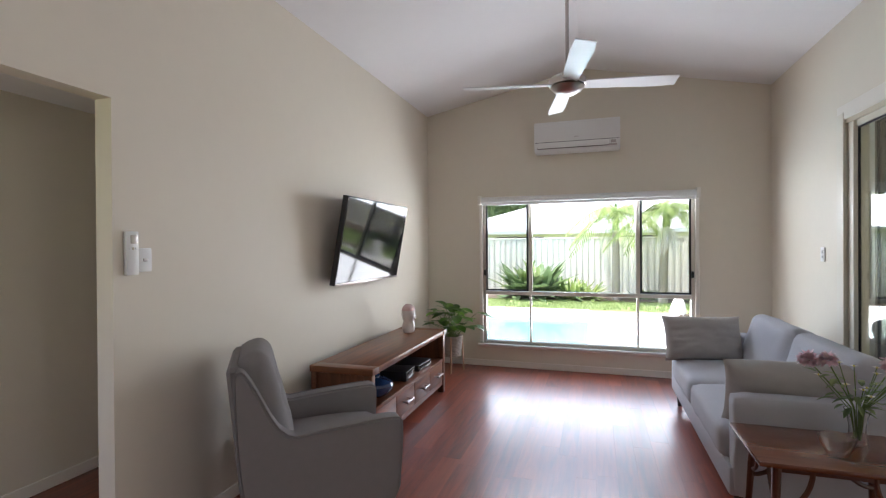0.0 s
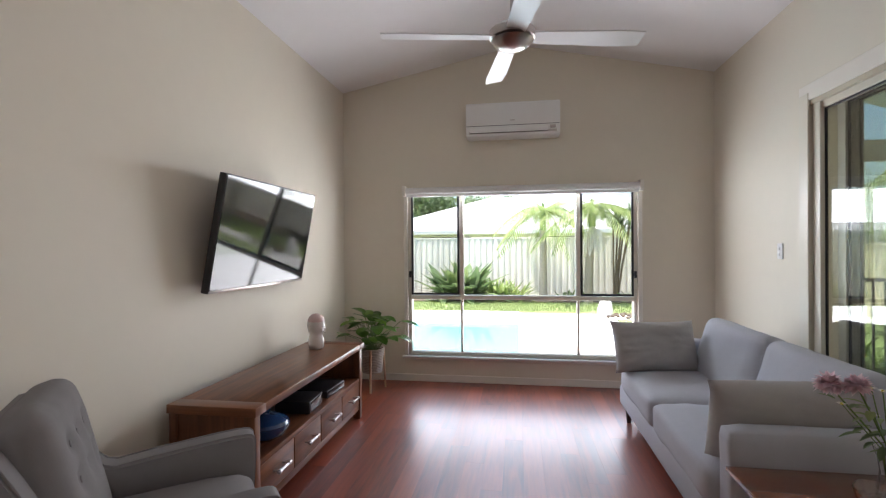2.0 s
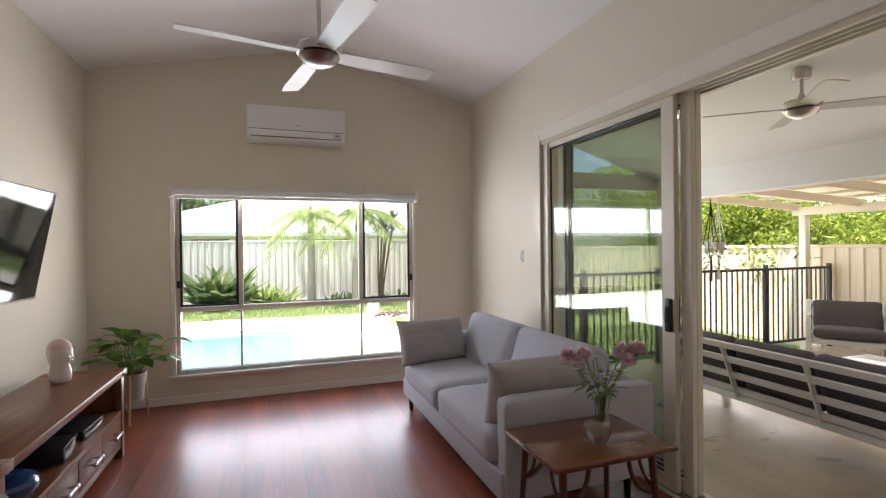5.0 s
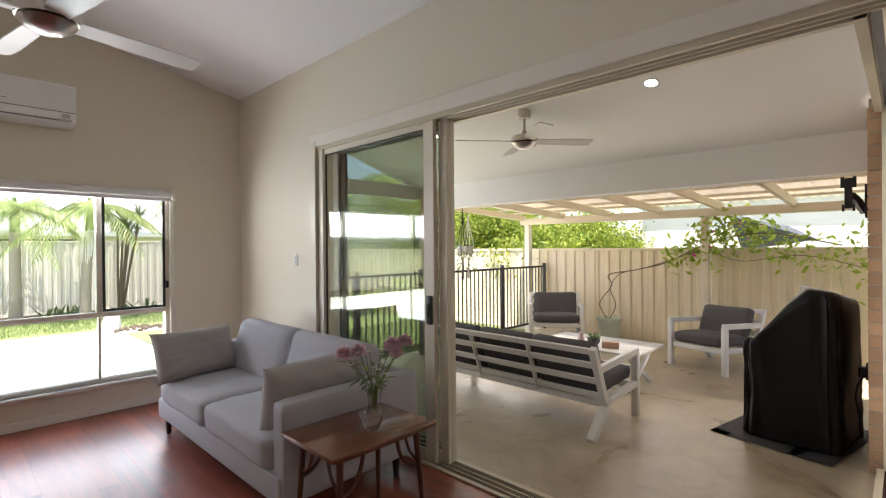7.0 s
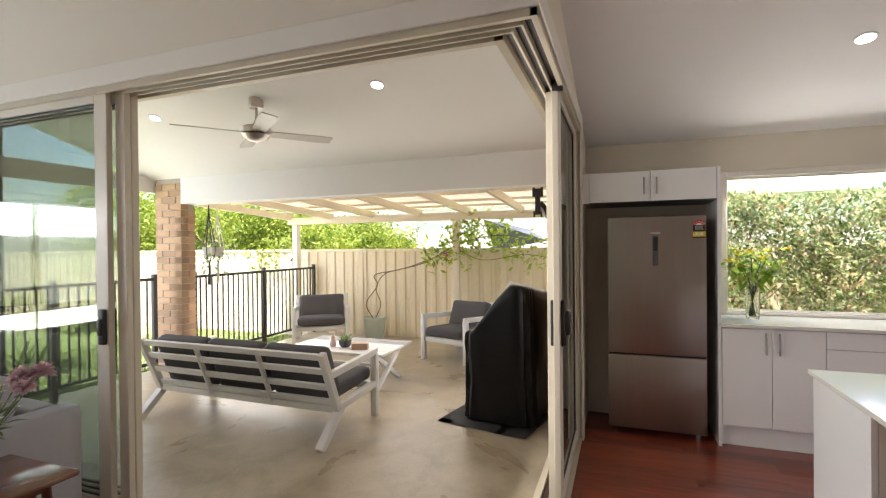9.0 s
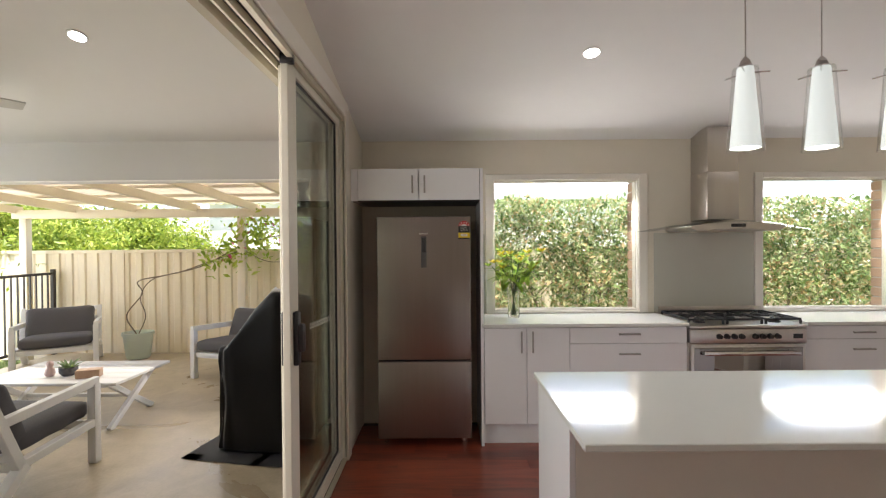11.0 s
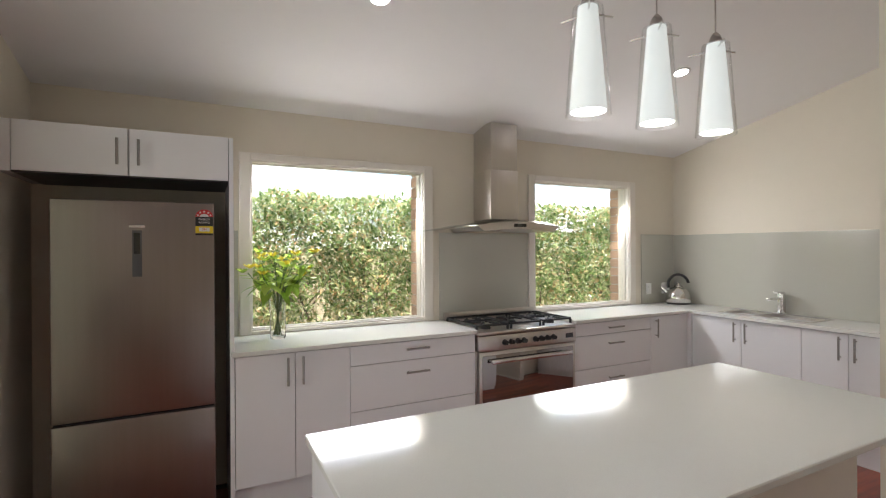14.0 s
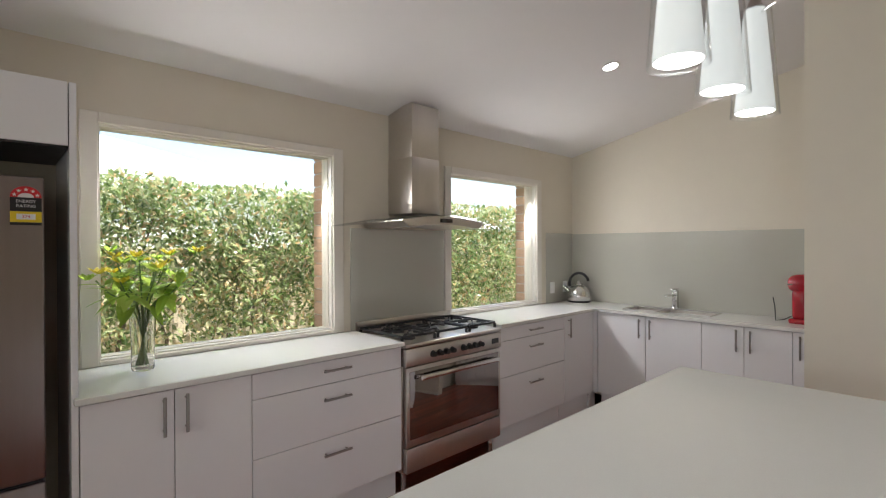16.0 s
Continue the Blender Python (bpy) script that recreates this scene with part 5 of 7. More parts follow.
def fridge():
    f = thing("fridge", "tall brushed steel fridge freezer with an energy label", "fridge", pose(4.15, 0.046, 0))
    part("body", box(B(), 0.065, 0.50, -0.345, 0.345, 0.05, 1.72, 0.006), M_MAT, f)
    for z0, z1 in ((0.06, 0.640), (0.652, 1.727)):
        b = box(B(), 0.0, 0.062, -0.352, 0.352, z0, z1, 0.008, 3)
        d = part("door", b, M_STEEL_FRIDGE, f, "brushed steel door")
        if z0 > 0.5:
            part("handle_recess", box(B(), -0.002, 0.002, -0.021, 0.021, 1.345, 1.578, 0.001), M_MAT, d, "narrow grey display strip")
            part("display", box(B(), -0.0035, -0.0021, -0.014, 0.014, 1.46, 1.565), M_DARKGLASS, d)
            part("badge", box(B(), -0.002, 0.0005, -0.034, 0.034, 1.592, 1.603), M_CHROME, d)
            Y = lambda y: -0.303 + 0.84 * (y + 0.275)
            Z = lambda z: 1.556 + 0.69 * (z - 1.475)
            lab = part("energy_label", box(B(), -0.0016, 0.0004, Y(-0.325), Y(-0.225), Z(1.545), Z(1.615)), M_BLACK, d, "energy rating label, black band under a red arc")
            part("yellow_field", box(B(), -0.0018, 0.0002, Y(-0.325), Y(-0.225), Z(1.49), Z(1.544)), M_LABELYEL, lab)
            part("lower_band", box(B(), -0.0017, 0.0003, Y(-0.325), Y(-0.225), Z(1.475), Z(1.489)), M_BLACK, lab)
            arc = [(Y(-0.275 - 0.05 * math.cos(q)), Z(1.616 + 0.056 * math.sin(q))) for q in np.linspace(0, math.pi, 18)]
            arc += [(Y(-0.275 - 0.026 * math.cos(q)), Z(1.616 + 0.022 * math.sin(q))) for q in np.linspace(math.pi, 0, 18)]
            part("red_arc", plate(arc, -0.0028, 0.0002), M_LABELRED, lab, "red star arc", 0)
            part("white_field", box(B(), -0.0012, 0.0004, Y(-0.301), Y(-0.249), Z(1.6155), Z(1.637)), M_WHITE, lab)
            for k in range(5):
                a = math.pi * (k + 0.5) / 5
                cy, cz = Y(-0.275 - 0.038 * math.cos(a)), Z(1.616 + 0.039 * math.sin(a))
                s = plate([(cy + (0.007 if i % 2 == 0 else 0.003) * math.sin(i * math.pi / 5), cz + (0.007 if i % 2 == 0 else 0.003) * math.cos(i * math.pi / 5)) for i in range(10)], -0.0036, -0.0027)
                part("star", s, M_WHITE, lab, "", 0)
            turn = pose(0, 0, 0, 90, 0, -90)
            for words, z in (("ENERGY", 1.595), ("RATING", 1.571)):
                text_part("lettering", words, 0.0145, pose(-0.0022, Y(-0.275), Z(z)) @ turn, M_WHITE, lab)
            part("figure_field", box(B(), -0.0026, -0.0017, Y(-0.305), Y(-0.245), Z(1.504), Z(1.532)), M_WHITE, lab)
            text_part("figures", "374", 0.015, pose(-0.003, Y(-0.275), Z(1.518)) @ turn, M_LABELRED, lab)
    part("hinge_gap", box(B(), 0.02, 0.06, -0.345, 0.345, 0.6395, 0.6525), M_BLACK, f)
    for y in (-0.3, 0.3):
        part("foot", rod(B(), (0.09, y, 0), (0.09, y, 0.06), 0.018), M_CHROME, f)


fridge()
c = thing("overhead_cabinet", "white two door cupboard above the fridge", "cabinet")
part("body", box(B(), 4.172, 4.66, -0.376, 0.535, 1.85, 2.085), M_CAB, c)
for y0, y1, p in ((-0.376, 0.078, 0.035), (0.082, 0.535, 0.125)):
    d = part("door", box(B(), XF, 4.17, y0 + 0.0015, y1 - 0.0015, 1.85, 2.085, 0.0012, 1), M_CAB, c)
    part("handle", pull(B(), XF, "x", p, 1.965, 0.13, True), M_PULL, d, "slim brushed steel bar handle")
part("underside", box(B(), 4.152, 4.66, -0.375, 0.534, 1.842, 1.8495), M_BLACK, c)
c = thing("end_panel", "tall white panel beside the fridge", "panel")
part("board", box(B(), XF, 4.66, -0.40, -0.378, 0, 2.085, 0.0012, 1), M_CAB, c)
c = thing("filler_panel", "narrow white filler strip between fridge cupboard and wall", "panel")
part("board", box(B(), XF + 0.002, 4.66, 0.5365, 0.588, 1.845, 2.085, 0.0012, 1), M_CAB, c)


def oven():
    o = thing("oven", "wide freestanding stainless steel oven with gas hob", "oven", pose(4.12, -2.36, 0))
    w = 0.432
    part("body", box(B(), 0.045, 0.52, -w, w, 0.13, 0.875, 0.003), M_STEEL, o)
    part("control_panel", box(B(), 0.0, 0.05, -w, w, 0.765, 0.872, 0.006), M_STEEL, o)
    d = part("oven_door", box(B(), 0.004, 0.044, -w + 0.008, w - 0.008, 0.285, 0.76, 0.004), M_STEEL, o)
    part("glass", box(B(), 0.0005, 0.005, -w + 0.03, w - 0.03, 0.33, 0.735, 0.002), M_OVENGLASS, d, "dark mirror glass")
    h = B()
    box(h, -0.055, -0.035, -w + 0.08, w - 0.08, 0.685, 0.715, 0.006)
    for y in (-w + 0.1, w - 0.1):
        box(h, -0.04, 0.006, y - 0.012, y + 0.012, 0.69, 0.71, 0.003)
    part("handle", h, M_CHROME, d, "long chrome bar handle")
    part("drawer", box(B(), 0.004, 0.044, -w + 0.008, w - 0.008, 0.135, 0.278, 0.004), M_STEEL, o)
    for i in range(8):
        y = 0.22 - i * 0.055 - (0.045 if i > 3 else 0)
        k = B()
        rod(k, (0.001, y, 0.818), (-0.004, y, 0.818), 0.021, seg=18)
        rod(k, (-0.004, y, 0.818), (-0.03, y, 0.818), 0.017, 0.015, 18)
        part("knob", k, M_BLACK, o, "black control knob")
    part("clock", box(B(), -0.002, 0.002, -0.40, -0.33, 0.80, 0.835), M_DARKGLASS, o)
    part("hob", box(B(), 0.0, 0.535, -w, w, 0.876, 0.9, 0.006), M_STEEL, o)
    part("upstand", box(B(), 0.52, 0.535, -w, w, 0.9, 0.975, 0.003), M_STEEL, o)
    burners = ((0.15, 0.29), (0.39, 0.29), (0.27, 0.0), (0.15, -0.29), (0.39, -0.29))
    for x, y in burners:
        r = 0.05 if y == 0 else 0.034
        part("burner", lathe(B(), [(r * 1.3, 0.9), (r * 1.25, 0.908), (r, 0.912), (r, 0.922), (r * 0.8, 0.928), (0, 0.929)], 20, at=(x, y, 0)), M_IRON, o)
    for y0 in (0.29, 0.0, -0.29):
        g = B()
        for yy in (y0 - 0.13, y0 + 0.13):
            box(g, 0.05, 0.49, yy - 0.006, yy + 0.006, 0.93, 0.944)
        for xx in (0.05, 0.27, 0.49):
            box(g, xx - 0.006, xx + 0.006, y0 - 0.124, y0 + 0.124, 0.93, 0.944)
        for x in ((0.27,) if y0 == 0 else (0.15, 0.39)):
            for a in range(4):
                c, s = math.cos(a * math.pi / 2 + 0.785), math.sin(a * math.pi / 2 + 0.785)
                bar(g, (x + 0.03 * c, y0 + 0.03 * s, 0.944), (x + 0.1 * c, y0 + 0.1 * s, 0.938), 0.01, 0.012)
        for xx in (0.05, 0.49):
            for yy in (y0 - 0.13, y0 + 0.13):
                box(g, xx - 0.007, xx + 0.007, yy - 0.0065, yy + 0.0065, 0.9, 0.931)
        part("trivet", g, M_IRON, o, "black cast iron trivet")
    for x in (0.08, 0.48):
        for y in (-w + 0.04, w - 0.04):
            part("foot", rod(B(), (x, y, 0), (x, y, 0.132), 0.02), M_CHROME, o, "steel foot")


oven()


def range_hood():
    h = thing("range_hood", "stainless steel range hood with a curved glass canopy", "range hood", pose(4.40, -2.335, 0))
    part("chimney", box(B(), 0.0, 0.262, -0.125, 0.125, 1.70, 2.08, 0.002), M_STEEL, h)
    part("upper_chimney", box(B(), 0.003, 0.262, -0.122, 0.122, 2.08, 2.44, 0.002), M_STEEL, h)
    g = B()
    rows = []
    for i in range(25):
        y = -0.62 + 1.24 * i / 24
        z = 1.605 + 0.075 * math.cos(y / 0.62 * math.pi / 2) ** 1.0
        rows.append([g.verts.new((-0.22 + 0.06 * (y / 0.62) ** 2, y, z)), g.verts.new((0.255, y, z))])
    for p, q in zip(rows, rows[1:]):
        g.faces.new((p[0], p[1], q[1], q[0]))
    bmesh.ops.solidify(g, geom=g.faces[:], thickness=0.006)
    c = part("glass_canopy", g, M_HOODGLASS, h, "smoky curved glass")
    b = B()
    top, low = [], []
    for i in range(17):
        y = -0.36 + 0.72 * i / 16
        z = 1.600 + 0.075 * math.cos(y / 0.62 * math.pi / 2)
        top.append((y, z - 0.004))
        low.append((y, max(1.602, z - 0.055) if abs(i - 8) < 8 else z - 0.012))
    ring = top + low[::-1]
    f1, f2 = [b.verts.new((-0.20, y, z)) for y, z in ring], [b.verts.new((0.25, y, z)) for y, z in ring]
    b.faces.new(f1)
    b.faces.new(f2[::-1])
    for i in range(len(ring)):
        j = (i + 1) % len(ring)
        b.faces.new((f1[j], f1[i], f2[i], f2[j]))
    bmesh.ops.recalc_face_normals(b, faces=b.faces[:])
    part("body", b, M_STEEL, h)
    part("control_display", box(B(), -0.204, -0.199, -0.055, 0.055, 1.632, 1.657, 0.001), M_DARKGLASS, h, "black control display")


range_hood()


def island():
    i = thing("kitchen_island", "white island bench with a polished stone top", "island")
    part("worktop", box(B(), 1.98, 2.79, -2.485, -0.52, 0.897, TOP, 0.003, 1), M_STONE, i)
    part("end_panel", box(B(), 2.235, 2.785, -0.562, -0.54, 0.0, 0.896, 0.0015, 1), M_CAB, i)
    part("body", box(B(), 2.255, 2.765, -2.48, -0.563, 0.1, 0.896), M_CAB, i)
    part("seating_panel", box(B(), 2.235, 2.254, -2.48, -0.563, 0.0, 0.896, 0.001, 1), M_TRIM, i, "cream painted panel under the overhang")
    for y0, y1 in ((-0.563, -1.22), (-1.22, -1.87), (-1.87, -2.48)):
        d = part("door", box(B(), 2.766, 2.784, y1 + 0.002, y0 - 0.002, 0.165, 0.885, 0.001, 1), M_CAB, i)
    part("kick_board", box(B(), 2.70, 2.715, -2.48, -0.563, 0.0, 0.1), M_CAB, i)


island()


def pendant(y):
    p = thing("pendant_light", "tapered opal glass pendant lamp in a clear sleeve, lit", "pendant light", pose(2.32, y, 1.848), "pendants over the island")
    ceil = 2.40 + SLOPE_K * (XK - 2.32) - 1.848
    part("cord", rod(B(), (0, 0, 0.33), (0, 0, ceil), 0.0025, seg=6), M_NICKEL, p)
    part("ceiling_cup", lathe(B(), [(0.04, ceil - 0.03), (0.045, ceil - 0.005), (0.045, ceil + 0.01)], 16), M_NICKEL, p)
    part("cap", lathe(B(), [(0.03, 0.302), (0.022, 0.309), (0.014, 0.33), (0.006, 0.34)], 16), M_NICKEL, p)
    part("shade", lathe(B(), [(0.027, 0.302), (0.051, 0.01), (0.048, 0.01), (0.024, 0.297)], 28), M_PENDANT, p, "glowing opal glass cone", 60)
    part("lamp", lathe(B(), [(0.0, 0.02), (0.046, 0.022), (0.046, 0.03), (0.0, 0.032)], 20), M_PENDLAMP, p)
    b = lathe(B(), [(0.042, 0.3), (0.062, 0.0), (0.060, 0.0), (0.040, 0.3)], 28)
    g = part("clear_sleeve", b, M_PENDGLASS, p, "clear outer glass sleeve", 60)
    g.visible_shadow = False
    for a in (20, 140, 260):
        c, s = math.cos(radians(a)), math.sin(radians(a))
        part("spigot", rod(B(), (0.02 * c, 0.02 * s, 0.285), (0.082 * c, 0.082 * s, 0.285), 0.003, seg=8), M_CHROME, p)


for y in (-1.21, -1.487, -1.768):
    pendant(y)


def downlight(x, y, z, slope, label):
    d = thing("downlight", label, "downlight", pose(x, y, z, 0, math.degrees(math.atan(slope)), 0), "recessed downlights")
    part("trim_ring", lathe(B(), [(0.046, -0.004), (0.056, -0.003), (0.057, 0.003)], 24), M_WHITE, d)
    part("lens", lathe(B(), [(0.0, -0.0045), (0.045, -0.0045), (0.045, 0.002)], 24), M_BULB, d, "lit lamp face")


for x, y in ((3.45, -1.0), (3.47, -3.13)):
    downlight(x, y, 2.40 + SLOPE_K * (XK - x) - 0.003, SLOPE_K, "small round lit downlight in the raked ceiling")


def kettle():
    k = thing("kettle", "polished steel kettle with black handle on a base", "kettle", pose(4.49, -4.44, TOP + 0.0005, 0, 0, -59) @ Matrix.Scale(1.22, 4))
    part("base", lathe(B(), [(0.085, 0), (0.088, 0.006), (0.08, 0.012)], 24), M_BLACK, k)
    part("body", lathe(B(), [(0.085, 0.012), (0.095, 0.025), (0.095, 0.06), (0.085, 0.095), (0.06, 0.125), (0.035, 0.138)], 32), M_CHROME, k, "polished steel body", 50)
    part("lid", lathe(B(), [(0.036, 0.138), (0.03, 0.148), (0.012, 0.152), (0.012, 0.168), (0, 0.172)], 20), M_CHROME, k)
    part("handle", tube(B(), [(0, 0.075 * math.cos(a), 0.15 + 0.085 * math.sin(a)) for a in np.linspace(-0.25, 2.9, 14)], 0.011, 8), M_BLACK, k, "black arched handle")
    part("spout", rod(B(), (0, 0.07, 0.08), (0, 0.125, 0.125), 0.02, 0.012), M_CHROME, k)


kettle()


def stand_mixer():
    s = thing("stand_mixer", "glossy red stand mixer with a steel bowl", "stand mixer", pose(2.62, -4.37, TOP + 0.0005, 0, 0, 175))
    part("foot", box(B(), -0.11, 0.17, -0.085, 0.085, 0, 0.035, 0.014, 3), M_RED, s)
    b = box(B(), -0.10, -0.01, -0.05, 0.05, 0.03, 0.24, 0.025, 3)
    part("column", b, M_RED, s, "", 60)
    c = B()
    cushion(c, pose(0.035, 0, 0.285), 0.33, 0.12, 0.115, 0.05, 0.01)
    part("head", c, M_RED, s, "", 70)
    part("trim_band", box(B(), -0.12, 0.19, -0.0615, 0.0615, 0.272, 0.282, 0.002), M_CHROME, s)
    part("beater_shaft", rod(B(), (0.11, 0, 0.14), (0.11, 0, 0.235), 0.014), M_CHROME, s)
    part("bowl", lathe(B(), [(0.05, 0.036), (0.08, 0.06), (0.098, 0.14), (0.1, 0.19), (0.096, 0.19), (0.076, 0.06), (0, 0.045)], 28, at=(0.11, 0, 0)), M_CHROME, s, "steel mixing bowl")
    part("power_cord", tube(B(), [(-0.10, 0, 0.05), (-0.16, 0.02, 0.012), (-0.2, -0.03, 0.006), (-0.22, 0.02, 0.1), (-0.235, 0.03, 0.17)], 0.004, 6), M_BLACK, s)


stand_mixer()


def lily_vase():
    rng = random.Random(21)
    v = thing("flower_vase", "tall clear glass vase of yellow lilies on the worktop", "vase", pose(4.46, -0.668, TOP + 0.0005))
    part("vase", lathe(B(), [(0.043, 0), (0.046, 0.01), (0.047, 0.15), (0.056, 0.285), (0.053, 0.285), (0.044, 0.15), (0.042, 0.02), (0, 0.016)], 24, wobble=lambda a, z: 1 + 0.03 * math.cos(4 * a)), M_VASE, v, "", 40)
    lf = B()
    for i in range(13):
        a = 6.2832 * i / 13 + rng.uniform(-0.2, 0.2)
        r = rng.uniform(0.1, 0.235)
        x, y, z = r * math.cos(a) * 0.75, r * math.sin(a) * 1.05, rng.uniform(0.38, 0.53)
        base = (-x * 0.12, -y * 0.12, 0.025)
        mid = (x * 0.2, y * 0.2, 0.28)
        part("stem", tube(B(), flow([base, mid, (x * 0.7, y * 0.7, z * 0.85), (x, y, z)], 4), 0.0032, 6), M_STEM, v)
        for k in range(6):
            t = rng.uniform(0.3, 1.0)
            p = Vector(mid).lerp(Vector((x, y, z)), t)
            b2 = rng.uniform(0, 6.28)
            blade(lf, p, (math.cos(b2), math.sin(b2), rng.uniform(-0.5, 0.8)), (0, 0, 1), rng.uniform(0.085, 0.145), rng.uniform(0.036, 0.056), 0.35, 0.15, 5)
        for q in range(2):
            pt = B()
            c = (x + rng.uniform(-0.03, 0.03), y + rng.uniform(-0.03, 0.03), z + rng.uniform(-0.01, 0.03))
            for k in range(6):
                b2 = k * 1.047 + rng.uniform(0, 0.4)
                blade(pt, c, (math.cos(b2) * 0.8, math.sin(b2) * 0.8, 0.7), (math.cos(b2), math.sin(b2), 0), 0.052, 0.028, -0.15, 0.3, 3)
            part("bloom", pt, M_YELLOW if q == i % 2 else M_LILYLEAF, v, "yellow lily bloom" if q == i % 2 else "green lily bud", 0)
    for b2 in (0.6, 2.2, 3.6, 4.9):
        blade(lf, (0.05 * math.cos(b2), 0.05 * math.sin(b2), 0.29), (math.cos(b2), math.sin(b2), -0.9), (0, 0, 1), 0.11, 0.045, 0.1, 0.15, 5)
    part("foliage", lf, M_LILYLEAF, v, "", 0)


lily_vase()

for k in range(11):
    for j in range(2):
        x, z = 3.20 + k * 0.044, 1.055 - k * 0.0022 + j * 0.018
        part("safety_mark", box(B(), x + j * 0.01, x + j * 0.01 + 0.009, YD + 0.0425, YD + 0.0438, z, z + 0.013), M_WHITE, d2, "", 0)


# ---- patio ----
GP = -0.05
b = B()
box(b, 2.14, 7.62, 0.80, 5.66, -0.3, GP)
box(b, 2.14, 4.9, 5.66, 6.0, -0.3, GP - 0.004)
setting("patio", b, M_CONC, "sealed beige concrete patio slab with darker worn patches")
b = B()
slab(b, ((4.90, 6.1, 2.414 - 0.25 * SLOPE_P), (4.90, 0.82, 2.414 - 0.25 * SLOPE_P)), ((2.14, 6.1, 2.414 + 2.51 * SLOPE_P), (2.14, 0.82, 2.414 + 2.51 * SLOPE_P)), 0.06)
setting("ceiling_patio", b, M_CEIL, "white lined raked patio ceiling")
b = B()
box(b, 4.65, 4.87, 0.80, 5.54, 2.085, 2.44)
setting("beam", b, M_CEIL, "deep white boxed patio beam")
b = B()
box(b, 2.14, 4.9, 6.02, 6.10, 2.25, 2.45)
box(b, 1.9, 2.16, 6.1, 6.7, 2.25, 2.35)
setting("fascia", b, M_CEIL, "white eave fascia")
b = B()
box(b, -2.7, 2.2, 6.23, 6.78, 2.36, 2.44)
setting("eaves", b, M_CEIL, "white eave lining over the window")
b = B()
box(b, 4.902, 5.4, -4.9, 0.8, 2.23, 2.3)
setting("eaves_2", b, M_CEIL, "white eave lining over the kitchen windows")

for x, y in ((3.43, 2.07), (3.45, 4.47)):
    downlight(x, y, 2.414 + SLOPE_P * (4.65 - x) - 0.003, SLOPE_P, "small round lit downlight in the patio ceiling")
ceiling_fan(pose(3.41, 3.23, 0), 2.50, 2.414 + SLOPE_P * (4.65 - 3.41), M_FAN_OUT, M_NICKEL, 0.65, 50, "weathered grey patio ceiling fan with four blades")


def outdoor_seat(name, label, m, width, seats, group=""):
    """A white slatted frame with charcoal cushions; it faces along +x and its back foot stands at x = 0."""
    s = thing(name, label, "outdoor sofa" if seats > 1 else "outdoor chair", m, group)
    h = width / 2
    for y in (-h + 0.03, h - 0.03):
        side = part("side_frame", bar(B(), (0.02, y, 0.0), (0.30, y, 0.245), 0.06, 0.07, (0, 1, 0), 0.004), M_OUTWHITE, s)
        part("back_post", bar(B(), (0.28, y, 0.22), (0.06, y, 0.74), 0.06, 0.055, (0, 1, 0), 0.004), M_OUTWHITE, s)
        part("side_rail", bar(B(), (0.24, y, 0.255), (0.90, y, 0.30), 0.055, 0.055, (0, 1, 0), 0.004), M_OUTWHITE, s)
        part("front_leg", box(B(), 0.85, 0.91, y - 0.03, y + 0.03, 0.0, 0.575, 0.004), M_OUTWHITE, s)
        part("armrest", bar(B(), (0.13, y, 0.545), (0.91, y, 0.59), 0.06, 0.045, (0, 1, 0), 0.004), M_OUTWHITE, s)
    for k, z in enumerate((0.71, 0.585, 0.445, 0.31)):
        x = 0.28 - (z - 0.22) * 0.423
        part("slat", bar(B(), (x, -h + 0.06, z), (x, h - 0.06, z), 0.055, 0.025, (-0.92, 0, -0.39), 0.003), M_OUTWHITE, s)
    for k in range(1, seats):
        y = -h + width * k / seats
        part("stay", bar(B(), (0.255, y, 0.25), (0.075, y, 0.715), 0.045, 0.02, (0, 1, 0), 0.003), M_OUTWHITE, s)
    part("front_rail", box(B(), 0.845, 0.885, -h + 0.06, h - 0.06, 0.25, 0.31, 0.004), M_OUTWHITE, s)
    part("rear_rail", box(B(), 0.25, 0.29, -h + 0.06, h - 0.06, 0.215, 0.27, 0.004), M_OUTWHITE, s)
    inner = width - 0.14
    for k in range(seats):
        y = -inner / 2 + inner * (k + 0.5) / seats
        c = B()
        cushion(c, pose(0.60, y, 0.375, 0, -3, 0), 0.62, inner / seats - 0.012, 0.13, 0.045, 0.015, seed=k)
        part("seat_cushion", c, M_OUTGREY, s, "charcoal fabric seat cushion", 70)
        c = B()
        cushion(c, pose(0.275, y, 0.555, 0, -22, 0), 0.13, inner / seats - 0.012, 0.42, 0.045, 0.0, seed=k + 9)
        part("back_cushion", c, M_OUTGREY, s, "charcoal fabric back cushion", 70)
    return s


outdoor_seat("outdoor_sofa", "white slatted metal outdoor sofa with charcoal cushions", pose(3.18, 3.46, GP, 0, 0, -0.8), 2.04, 3)
outdoor_seat("outdoor_chair", "white metal outdoor chair with charcoal cushions near the fence", pose(7.24, 5.22, GP, 0, 0, 213), 0.88, 1, "outdoor chairs")
outdoor_seat("outdoor_chair", "white metal outdoor chair with charcoal cushions beside the barbecue", pose(6.98, 2.27, GP, 0, 0, 162), 0.78, 1, "outdoor chairs")


